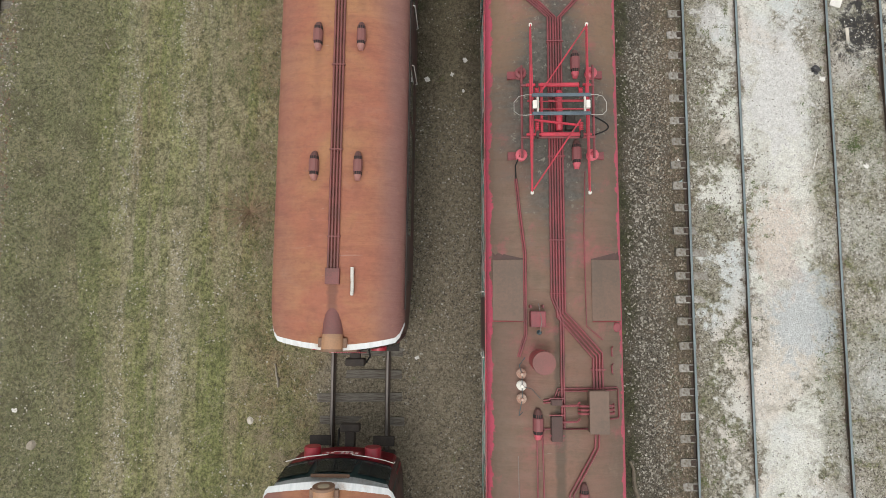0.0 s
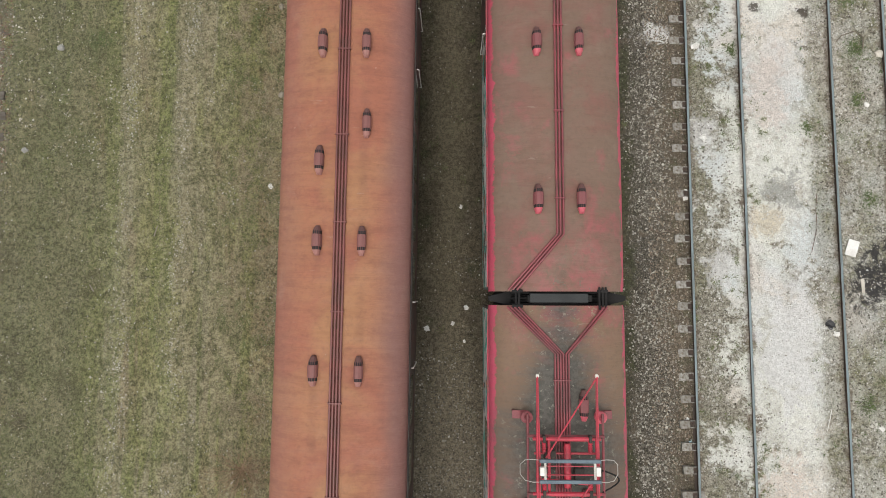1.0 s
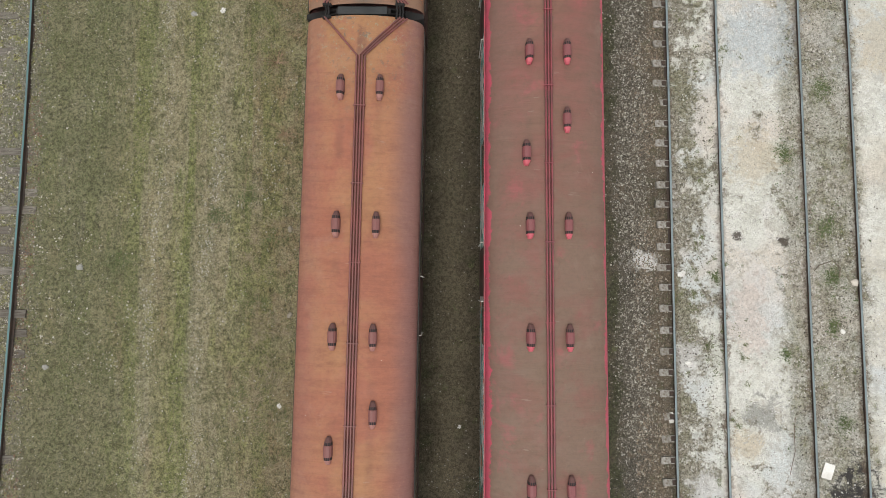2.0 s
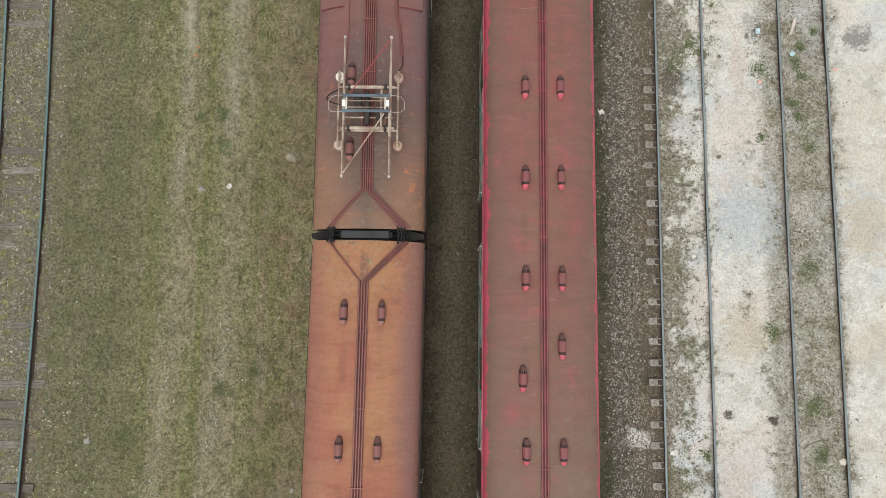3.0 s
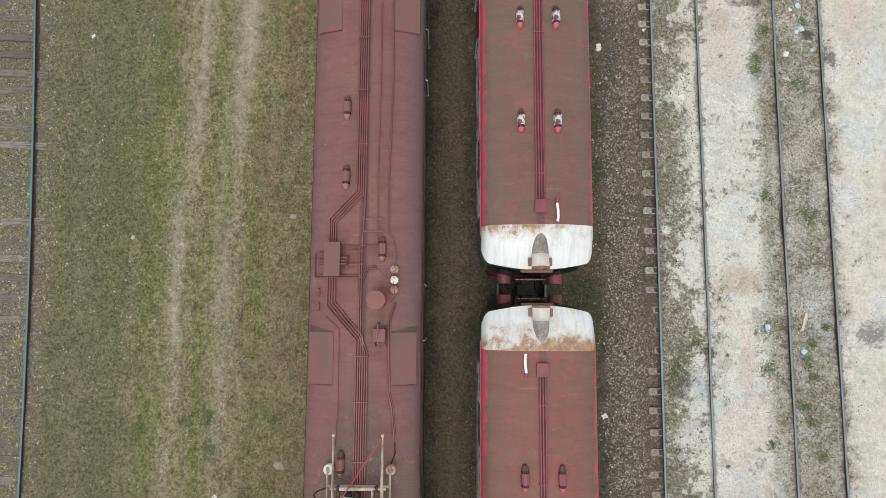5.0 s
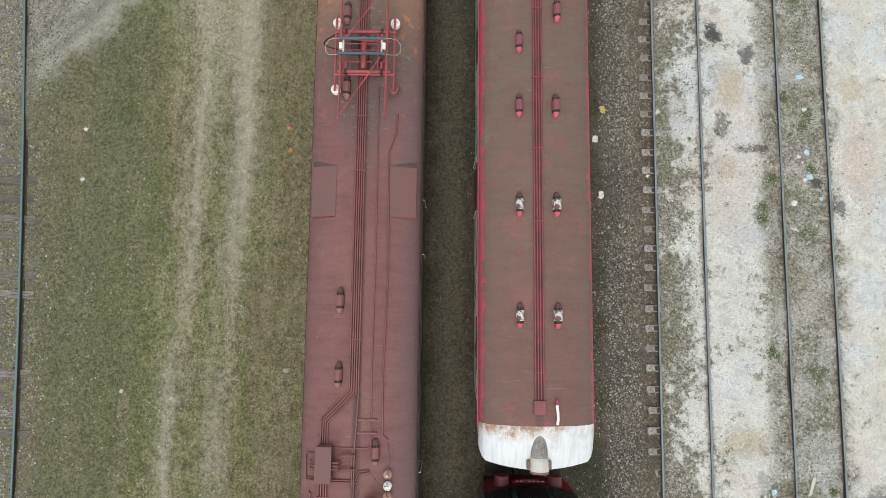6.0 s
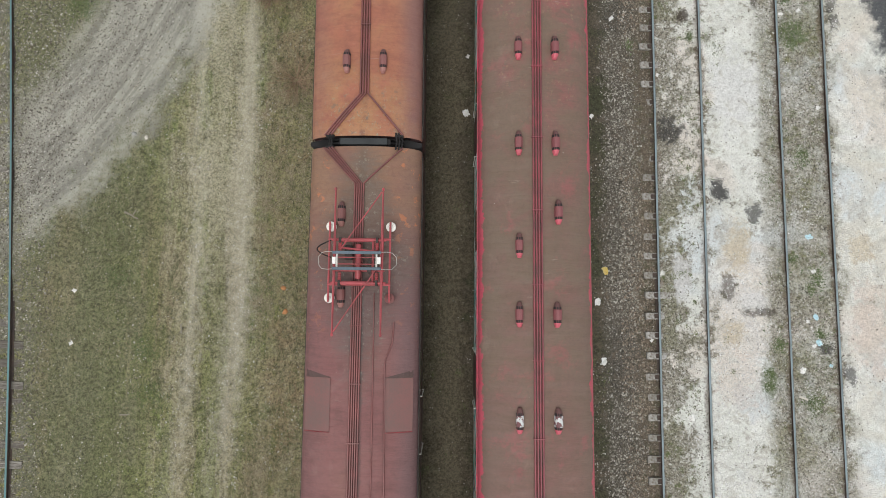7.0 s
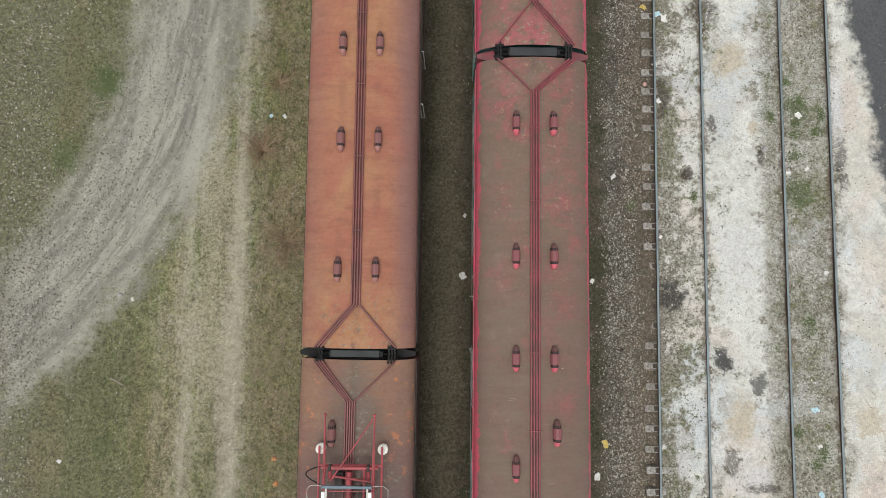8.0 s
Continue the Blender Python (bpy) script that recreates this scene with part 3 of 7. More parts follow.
        grey = s.mix(s.m('MULTIPLY', s.step(sm, 0.48, 0.6), 0.7), grey, rubble((0.19, 0.18, 0.135), (0.38, 0.37, 0.30), (0.50, 0.49, 0.41), (0.66, 0.65, 0.58)))
        worn = s.m('MULTIPLY', s.step(s.m('ABSOLUTE', s.m('SUBTRACT', rr, 17.0)), 0.1, 0.9, 1.0, 0.0), s.step(score, 0.46, 0.58))
        grey = s.mix(s.m('MULTIPLY', worn, 0.6), grey, (0.165, 0.158, 0.132))
        grey = s.mix(s.m('MULTIPLY', s.step(grit, 0.40, 0.47, 1.0, 0.0), 0.5), grey, (0.17, 0.16, 0.12))
        c = s.mix(rd, c, grey)

        # stony ground of the far siding, rusty beside the rail
        bend = s.m('MAXIMUM', s.m('SUBTRACT', y, 25.0), 0.0)
        edge = s.m('ADD', w, s.m('MULTIPLY', s.m('MULTIPLY', bend, bend), 0.0037))
        f = s.step(s.m('ADD', edge, s.m('MULTIPLY', s.m('SUBTRACT', sm, 0.5), 1.2)), -13.2, -12.2, 1.0, 0.0)
        f = s.m('MULTIPLY', f, s.step(fine, 0.3, 0.6, 0.5, 0.98))
        c = s.mix(f, c, s.mix(s.step(clump, 0.5, 0.62), rubble((0.045, 0.042, 0.026), (0.165, 0.158, 0.112), (0.26, 0.25, 0.19), (0.46, 0.45, 0.39)), olive))

        c = s.mix(s.step(wf, -3.9, -3.0), c, soil)
    elif zone == "middle":
        c = soil
        # old brown ballast, mossy at its foot and earthy round the sleeper ends
        bal = rubble((0.020, 0.017, 0.012), (0.11, 0.096, 0.073), (0.19, 0.172, 0.138), (0.52, 0.50, 0.45), 0.97)
        dirt = turf((0.050, 0.037, 0.024), (0.225, 0.175, 0.122), 0.95)
        bal = s.mix(s.m('MULTIPLY', s.step(s.m('ADD', s.m('MULTIPLY', mid, 0.5), s.m('MULTIPLY', sm, 0.5)), 0.52, 0.60), 0.6), bal, dirt)
        foot = s.mix(s.step(mid, 0.4, 0.6), turf((0.018, 0.019, 0.008), (0.085, 0.084, 0.042), 0.9), turf((0.030, 0.024, 0.014), (0.130, 0.108, 0.072), 0.9))
        c = s.mix(s.step(wf, 3.7, 4.1), c, foot)
        c = s.mix(s.step(wf, 4.85, 5.35), c, bal)
        earth = s.mix(s.step(clump, 0.5, 0.62), dirt, turf((0.050, 0.048, 0.022), (0.175, 0.165, 0.095), 0.9))
        c = s.mix(s.m('MULTIPLY', s.step(wf, 5.7, 6.3), 0.55), c, earth)

    else:
        # pale crushed stone beside the right hand sidings
        tone = s.mix(s.step(mid, 0.38, 0.62), (0.685, 0.70, 0.635), (0.775, 0.785, 0.73))
        tone = s.mix(s.m('MULTIPLY', s.step(big, 0.5, 0.60), 0.6), tone, (0.61, 0.68, 0.72))
        tone = s.mix(s.m('MULTIPLY', s.step(s.noise(s.ob, 0.33, 3, 0.5, 0.5), 0.52, 0.62), 0.65), tone, (0.71, 0.63, 0.555))
        chalk = s.step(s.noise(s.ob, 0.8, 6, 0.7, 0.6), 0.58, 0.66)
        tone = s.mix(s.m('MULTIPLY', chalk, 0.75), tone, (0.78, 0.775, 0.745))
        pale = s.mix(s.m('MULTIPLY', s.step(stone, 0.55, 0.95), 0.4), tone, (0.79, 0.79, 0.76))
        pale = s.mix(s.m('MULTIPLY', s.step(stone, 0.05, 0.35, 1.0, 0.0), 0.25), pale, (0.34, 0.33, 0.30))
        pale = s.mix(s.m('MULTIPLY', s.step(gap, 0.0, 0.8, 1.0, 0.0), 0.16), pale, (0.20, 0.19, 0.17))
        pale = s.mix(s.m('MULTIPLY', s.step(grit, 0.38, 0.50, 1.0, 0.0), 0.5), pale, (0.27, 0.26, 0.23))
        scruff = s.mix(s.step(grit, 0.41, 0.60), (0.080, 0.070, 0.048), (0.41, 0.39, 0.32))
        scruff = s.mix(s.m('MULTIPLY', s.step(stone, 0.82, 0.9), 0.7), scruff, (0.60, 0.59, 0.55))
        patch = s.noise(s.ob, 0.55, 5, 0.62, 0.5)
        green = turf((0.042, 0.045, 0.019), (0.190, 0.188, 0.105))
        scruff = s.mix(s.m('MULTIPLY', s.step(patch, 0.47, 0.60), 0.5), scruff, green)
        blotch = s.m('ADD', s.m('MULTIPLY', mid, 0.6), s.m('MULTIPLY', sm, 0.55))
        c = scruff
        inner = s.mix(s.step(s.m('ADD', blotch, s.step(x, 6.8, 8.2, -0.085, 0.05)), 0.53, 0.63), scruff, pale)
        c = s.mix(s.step(wf, 6.6, 7.2), c, inner)
        trod = s.mix(s.step(s.m('ADD', blotch, s.step(x, 9.4, 10.4, 0.0, -0.07)), 0.43, 0.53), scruff, pale)
        soiled = s.step(s.noise(s.ob, 2.0, 8, 0.76, 0.5), 0.51, 0.60)
        trod = s.mix(s.m('MULTIPLY', s.m('MULTIPLY', soiled, s.step(patch, 0.38, 0.58, 0.25, 1.0)), 0.62), trod, s.mix(hi, (0.27, 0.245, 0.195), (0.47, 0.44, 0.37)))
        c = s.mix(s.step(wf, 8.1, 8.7), c, trod)
        dull = s.mix(s.m('MULTIPLY', s.step(grit, 0.42, 0.6), 0.6), s.mix(0.3, scruff, pale), s.mix(0.55, scruff, pale))
        weedy = s.mix(s.step(blotch, 0.48, 0.66), s.mix(s.step(clump, 0.5, 0.64), scruff, green), dull)
        weedy = s.mix(s.m('MULTIPLY', s.step(big, 0.55, 0.66), 0.3), weedy, pale)
        c = s.mix(s.step(wf, 9.95, 10.35), c, weedy)
        sandy = s.mix(s.m('MULTIPLY', s.step(patch, 0.44, 0.58), 0.6), pale, s.mix(hi, (0.52, 0.48, 0.40), (0.69, 0.66, 0.57)))
        sandy = s.mix(s.m('MULTIPLY', soiled, 0.4), sandy, (0.40, 0.385, 0.345))
        c = s.mix(s.step(wf, 12.2, 12.8), c, s.mix(s.step(blotch, 0.68, 0.76), sandy, scruff))

    # spills of sand, lime, coal and slurry, each with its own outline
    spill = {"coal": (0.026, 0.025, 0.026), "white": (0.72, 0.72, 0.705), "tan": (0.55, 0.475, 0.345), "blue": (0.50, 0.55, 0.575), "pink": (0.62, 0.51, 0.44), "green": (0.075, 0.115, 0.030), "dark": (0.055, 0.042, 0.030)}
    ragged = s.noise(s.ob, 2.0, 7, 0.74, 0.6)
    lo, hi_x = {"meadow": (-99.0, -2.0), "middle": (-2.0, 6.6), "gravel": (6.6, 99.0)}[zone]
    for kind, everywhere in SPILLS.items():
        places = [p for p in everywhere if lo <= p[0] < hi_x]
        if not places:
            continue
        f = None
        for px, py, ra, rb, amt in places:
            ux = s.m('DIVIDE', s.m('SUBTRACT', x, px), ra)
            uy = s.m('DIVIDE', s.m('SUBTRACT', y, py), rb)
            d = s.m('SQRT', s.m('ADD', s.m('MULTIPLY', ux, ux), s.m('MULTIPLY', uy, uy)))
            d = s.m('ADD', d, s.m('ADD', s.m('MULTIPLY', s.m('SUBTRACT', ragged, 0.5), 5.5 if kind == "coal" else 4.0), s.m('MULTIPLY', s.m('SUBTRACT', grit, 0.5), 1.4)))
            g = s.step(d, 0.55, 1.25, amt, 0.0)
            f = g if f is None else s.m('MAXIMUM', f, g)
        shade = spill[kind]
        if kind in ("coal", "dark"):
            f = s.m('MULTIPLY', f, s.step(s.m('ADD', fine, s.m('MULTIPLY', f, 0.25)), 0.42, 0.62, 0.25, 1.0))
        tint = s.mix(hi, tuple(v * 0.78 for v in shade), tuple(min(0.78, v * 1.14) for v in shade))
        if kind not in ("coal", "dark", "green"):
            tint = s.mix(s.m('MULTIPLY', s.step(stone, 0.05, 0.3, 1.0, 0.0), 0.3), tint, tuple(v * 0.5 for v in shade))
        c = s.mix(f, c, tint)
    if zone == "gravel":
        # rust dust along the rails
        for off in (6.73, 8.23, 10.75, 12.25):
            d = s.m('ABSOLUTE', s.m('SUBTRACT', x, off))
            f = s.step(s.m('ADD', d, s.m('MULTIPLY', s.m('SUBTRACT', sm, 0.5), 0.7)), 0.03, 0.17, 1.0, 0.0)
            c = s.mix(s.m('MULTIPLY', f, 0.55), c, (0.13, 0.09, 0.066))
        # asphalt beyond the sidings
        ay = s.m('ADD', wf, s.m('MULTIPLY', s.m('SUBTRACT', y, 50.0), 0.16))
        f = s.m('MULTIPLY', s.step(ay, 13.25, 13.75), s.step(y, 43.5, 46.0))
        c = s.mix(f, c, s.mix(s.step(grit, 0.35, 0.65), (0.055, 0.060, 0.064), (0.115, 0.120, 0.123)))
    # stray pale pebbles
    dots = s.m('MULTIPLY', s.step(pebv, 0.90, 0.93), s.step(peb, 0.22, 0.32, 1.0, 0.0))
    c = s.mix(s.m('MULTIPLY', dots, s.step(mid, 0.44, 0.60, 0.1, 0.8)), c, (0.46, 0.44, 0.40))
    h = s.m('ADD', s.m('MULTIPLY', sm, 0.6), s.m('ADD', s.m('MULTIPLY', grit, 0.8), s.m('MULTIPLY', gap, 0.35)))
    return s.done(c, h, 0.9, 0.05)


SPILLS = {
    "white": [(9.3, 5.5, 0.9, 1.7, 0.85), (7.53, 7.7, 0.5, 0.5, 0.8), (9.2, 13.0, 0.8, 1.3, 0.6), (9.35, 45.2, 0.75, 1.3, 0.6), (7.69, 50.54, 0.42, 0.45, 0.85), (12.5, 49.9, 0.3, 1.1, 0.85), (5.87, 14.3, 0.42, 0.34, 0.9),
              (7.47, 39.0, 0.3, 0.7, 0.7), (9.68, 38.37, 0.4, 0.4, 0.6), (7.5, 24.1, 0.5, 0.4, 0.7), (7.1, 11.3, 0.4, 0.5, 0.7)],
    "blue": [(9.7, -0.7, 0.9, 1.3, 0.75), (9.55, 21.3, 1.15, 1.4, 0.7), (7.9, 25.6, 0.3, 0.5, 0.7), (9.5, 35.3, 0.5, 0.6, 0.5), (8.9, 49.6, 0.5, 0.9, 0.5)],
    "pink": [(9.05, 1.3, 0.7, 1.3, 0.6), (9.4, 26.2, 0.3, 0.9, 0.6), (9.2, 36.0, 0.8, 0.9, 0.45), (13.3, 37.6, 0.6, 1.6, 0.55), (9.0, 12.6, 0.6, 1.2, 0.5), (12.95, 50.2, 0.3, 1.1, 0.5)],
    "tan": [(8.83, 8.95, 0.52, 0.48, 0.7), (9.25, 17.5, 0.8, 0.8, 0.6), (9.37, 28.85, 0.7, 0.5, 0.75), (13.3, 21.0, 0.8, 1.1, 0.6), (9.15, 40.1, 0.45, 0.85, 0.8), (13.1, 40.1, 0.5, 0.45, 0.7), (9.1, 51.4, 0.62, 0.6, 0.8), (9.0, 37.4, 0.4, 0.42, 0.75), (9.86, 49.16, 0.16, 0.32, 0.8)],
    "coal": [(11.78, 7.3, 0.75, 0.95, 0.95), (9.4, 9.8, 0.6, 0.5, 0.5), (8.7, 41.8, 0.25, 0.45, 0.9), (9.83, 41.25, 0.25, 0.4, 0.75), (7.14, 43.85, 0.45, 0.55, 0.8), (9.9, 27.5, 0.35, 0.4, 0.45), (12.58, 48.1, 0.25, 0.75, 0.7), (12.58, 36.2, 0.25, 0.4, 0.7), (11.95, 36.95, 0.35, 0.16, 0.8)],
    "dark": [(13.35, 27.15, 0.5, 0.42, 0.65), (8.4, 52.9, 0.45, 0.55, 0.7), (-11.7, 3.4, 0.3, 0.3, 0.5), (-11.5, -0.8, 0.7, 1.0, 0.35), (-10.9, 1.6, 0.5, 0.7, 0.32), (-12.2, 5.2, 0.6, 0.7, 0.32), (-10.4, 4.4, 0.4, 0.5, 0.3), (-11.9, -3.2, 0.6, 0.7, 0.32), (-10.2, -1.9, 0.5, 0.6, 0.3), (-12.4, 7.9, 0.6, 0.8, 0.3), (-9.9, 7.2, 0.35, 0.5, 0.4), (8.69, 15.07, 0.17, 0.14, 0.9), (10.02, 14.93, 0.2, 0.15, 0.9), (8.94, 38.73, 0.25, 0.4, 0.7), (9.9, 38.0, 0.6, 0.14, 0.7),
             (7.0, 50.2, 0.3, 0.7, 0.7), (7.75, 47.67, 0.2, 0.22, 0.9), (8.55, 49.2, 0.14, 0.5, 0.8), (10.07, 48.2, 0.14, 0.4, 0.8), (7.25, 25.7, 0.4, 0.7, 0.6)],
    "green": [(-11.05, 50.4, 0.45, 0.55, 0.8), (11.2, 49.9, 0.45, 0.45, 0.6), (11.3, 47.1, 0.5, 0.5, 0.6), (10.1, 35.9, 0.25, 0.5, 0.6), (-12.15, 48.0, 0.4, 0.6, 0.5)],
}
M["ground_meadow"] = ground_material("dry_meadow_ground", "meadow")
M["ground_middle"] = ground_material("soil_and_ballast_ground", "middle")
M["ground_gravel"] = ground_material("pale_gravel_ground", "gravel")


# ---- mesh helpers ----
def link_mesh(name, bm, mat, parent=None, label="", m=None, smooth=False):
    me = bpy.data.meshes.new(name)
    bmesh.ops.recalc_face_normals(bm, faces=bm.faces[:])
    bm.to_mesh(me)
    bm.free()
    me.materials.append(mat)
    if smooth:
        me.shade_smooth()
        me.set_sharp_from_angle(angle=radians(38))
    ob = new(name, me)
    if parent:
        ob.parent = parent
    if m is not None:
        ob.matrix_basis = m
    return tagged(ob, label)


def part(name, bm, material, parent, label="", m=None, smooth=False):
    return link_mesh(name, bm, M[material], parent, label, m, smooth)


def again(name, ob, parent, m, label=""):
    """One more object on the mesh of ob."""
    o = new(name, ob.data)
    o.parent = parent
    o.matrix_basis = m
    return tagged(o, label)


def box(bm, x0, x1, y0, y1, z0, z1, bevel=0.0):
    made = bmesh.ops.create_cube(bm, size=1.0)["verts"]
    for v in made:
        v.co = Vector(((x0 + x1) / 2 + v.co.x * (x1 - x0), (y0 + y1) / 2 + v.co.y * (y1 - y0), (z0 + z1) / 2 + v.co.z * (z1 - z0)))
    if bevel:
        edges = list({e for v in made for e in v.link_edges})
        bmesh.ops.bevel(bm, geom=edges, offset=bevel, segments=2, profile=0.5, affect='EDGES')
    return bm


def box_bm(*a, **k):
    return box(bmesh.new(), *a, **k)


def tube(bm, pts, r, n=6, r_end=None):
    """A round bar along a line of points."""
    pts = [Vector(p) for p in pts]
    rings = []
    for i, p in enumerate(pts):
        a = pts[max(0, i - 1)]
        b = pts[min(len(pts) - 1, i + 1)]
        d = (b - a).normalized()
        up = Vector((0, 0, 1)) if abs(d.z) < 0.9 else Vector((1, 0, 0))
        u = d.cross(up).normalized()
        w = u.cross(d).normalized()
        rad = r if r_end is None else r + (r_end - r) * i / (len(pts) - 1)
        rings.append([bm.verts.new(p + (u * math.cos(2 * math.pi * k / n) + w * math.sin(2 * math.pi * k / n)) * rad) for k in range(n)])
    for ra, rb in zip(rings, rings[1:]):
        for k in range(n):
            bm.faces.new((ra[k], ra[(k + 1) % n], rb[(k + 1) % n], rb[k]))
    bm.faces.new(rings[0][::-1])
    bm.faces.new(rings[-1])
    return bm


def tube_bm(pts, r, n=6, r_end=None):
    return tube(bmesh.new(), pts, r, n, r_end)


def lathe(bm, profile, n=14, at=(0, 0, 0), axis=None):
    """Turns (radius, height) pairs round an upright axis, or round the axis of the matrix given."""
    rings = []
    base = axis if axis is not None else Matrix.Identity(4)
    for r, h in profile:
        rings.append([bm.verts.new(Vector(at) + base @ Vector((r * math.cos(2 * math.pi * k / n), r * math.sin(2 * math.pi * k / n), h))) for k in range(n)])
    for ra, rb in zip(rings, rings[1:]):
        for k in range(n):
            bm.faces.new((ra[k], ra[(k + 1) % n], rb[(k + 1) % n], rb[k]))
    bm.faces.new(rings[0][::-1])
    bm.faces.new(rings[-1])
    return bm


def lathe_bm(profile, n=14, at=(0, 0, 0), axis=None):
    return lathe(bmesh.new(), profile, n, at, axis)


def grid_bm(rows):
    """A sheet from rows of points."""
    bm = bmesh.new()
    vs = [[bm.verts.new(p) for p in row] for row in rows]
    for a, b in zip(vs, vs[1:]):
        for k in range(len(a) - 1):
            bm.faces.new((a[k], a[k + 1], b[k + 1], b[k]))
    return bm


# ---- the large structure: ground and sidings ----
WAVES = [(w, a, p) for w, a, p in zip(*(np.random.default_rng(3).uniform(lo, hi, 26) for lo, hi in ((0.3, 4.5), (0.0, 6.283), (0.0, 6.283))))]


def ground_z(X, Y):
    """Height of the ground: small humps, the ballast shoulder, the gravel fill and the ruts."""
    Z = np.zeros_like(X)
    for f, a, p in WAVES:
        Z += 0.022 / (0.6 + f) * np.sin(f * (X * np.cos(a) + Y * np.sin(a)) + p)
    Z *= np.where(X > 6.5, 0.6, 1.0)
    Z += 0.05 * np.clip((X - 3.9) / 0.6, 0, 1) * np.clip((6.7 - X) / 0.8, 0, 1)
    # the gravel fill buries the sidings up to the rail foot
    Z += 0.085 * np.clip((X - 6.69) / 0.12, 0, 1)
    Z += 0.02 * np.clip((-11.9 - X) / 0.6, 0, 1)
    # ruts where wheels run over the meadow
    for off in (-8.25, -6.75):
        Z -= 0.025 * np.exp(-((X - off) / 0.28) ** 2)
    # low heaps of spilt sand
    for cx, cy, rx, ry in ((9.15, 40.3, 0.45, 0.75), (9.07, 51.4, 0.5, 0.6), (9.37, 28.85, 0.6, 0.4), (8.83, 8.95, 0.45, 0.4)):
        g = np.exp(-(((X - cx) / rx) ** 2 + ((Y - cy) / ry) ** 2))
        Z += g * (0.06 + 0.05 * np.sin(9 * X + 5 * Y) * np.sin(7 * Y - 4 * X))
    inside = (np.abs(X) < 20) & (Y > -14) & (Y < 60)
    return np.where(inside, Z, 0.0)


def ground_sheet():
    xs = np.concatenate([[-1500, -600, -250, -120, -60, -35, -24], np.arange(-18, 18.01, 0.15), [24, 35, 60, 120, 250, 600, 1500]])
    ys = np.concatenate([[-1500, -600, -250, -120, -60, -30, -18], np.arange(-12, 58.01, 0.15), [64, 80, 120, 200, 400, 800, 1500]])
    X, Y = np.meshgrid(xs, ys)
    Z = ground_z(X, Y)
    co = np.stack([X, Y, Z], -1).reshape(-1, 3)
    ny, nx = X.shape
    idx = np.arange(nx * ny).reshape(ny, nx)
    quads = np.stack([idx[:-1, :-1], idx[:-1, 1:], idx[1:, 1:], idx[1:, :-1]], -1).reshape(-1, 4)
    me = bpy.data.meshes.new("ground")
    me.from_pydata(co.tolist(), [], quads.tolist())
    for zone in ("meadow", "middle", "gravel"):
        me.materials.append(M["ground_" + zone])
    # the seams lie under the orange train and under a rail
    centre = (X[:-1, :-1] + X[1:, 1:]).reshape(-1) / 2
    me.polygons.foreach_set("material_index", np.where(centre < -2.25, 0, np.where(centre < 6.75, 1, 2)).astype(np.int32))
    me.shade_smooth()
    return tagged(new("ground", me), "yard ground of dry meadow, soil and pale gravel", "ground", kind="structure")


ground_sheet()

RAIL_Z = 0.17
RAIL = [(-0.07, 0.0), (0.07, 0.0), (0.07, 0.012), (0.012, 0.03), (0.012, 0.105), (0.036, 0.118), (0.036, 0.146), (0.028, 0.153), (-0.028, 0.153), (-0.036, 0.146), (-0.036, 0.118), (-0.012, 0.105), (-0.012, 0.03), (-0.07, 0.012)]


def rail(name, pts, parent, lift=RAIL_Z, top="rail_top"):
    """A steel rail swept along plan points, with a separate worn head."""
    bm, head = bmesh.new(), bmesh.new()
    prev = prevh = None
    for i, (px, py) in enumerate(pts):
        a, b = pts[max(0, i - 1)], pts[min(len(pts) - 1, i + 1)]
        d = Vector((b[0] - a[0], b[1] - a[1], 0)).normalized()
        side = Vector((d.y, -d.x, 0))
        z0 = lift - 0.153
        ring = [bm.verts.new(Vector((px, py, z0 + h)) + side * o) for o, h in RAIL]
        hd = [head.verts.new(Vector((px, py, lift + h)) + side * o) for o, h in ((-0.034, -0.006), (-0.027, 0.003), (0.027, 0.003), (0.034, -0.006))]
        if prev:
            for k in range(len(RAIL)):
                bm.faces.new((prev[k], prev[(k + 1) % len(RAIL)], ring[(k + 1) % len(RAIL)], ring[k]))
            for k in range(3):
                head.faces.new((prevh[k], prevh[k + 1], hd[k + 1], hd[k]))
        prev, prevh = ring, hd
    ob = part(name, bm, "rail_side", parent, "rusty steel rail")
    part("rail_head", head, top, ob, "dull worn rail head")
    return ob


def straight(x, y0=-40.0, y1=90.0):
    return [(x, y0), (x, -10.0), (x, 55.0), (x, y1)]


def track(name, label):
    t = new(name)
    return tagged(t, label, "railway track", kind="structure")


track_near = track("track_near", "siding with concrete sleepers half buried in pale gravel")
for rx in (6.73, 8.23):
    rail("rail", straight(rx), track_near)
track_far = track("track_far", "weedy siding buried in pale gravel")
for rx in (10.75, 12.25):
    rail("rail", straight(rx), track_far)
track_red = track("track_under_red_train", "siding under the crimson edged train")
for rx in (1.65, 3.15):
    rail("rail", straight(rx), track_red)
track_orange = track("track_under_orange_train", "siding with timber sleepers under the orange train")
LX = [(-2.37, -40.0), (-2.34, -8.0), (-2.31, -2.0), (-2.24, 3.0), (-2.12, 10.0), (-2.05, 17.0), (-2.03, 24.0), (-2.04, 42.0), (-2.1, 55.0), (-2.2, 90.0)]
for o in (-0.75, 0.75):
    rail("rail", [(x + o, y) for x, y in LX], track_orange, RAIL_Z, "rail_brown")
track_west = track("track_meadow", "curved siding with grey timber sleepers in the meadow")
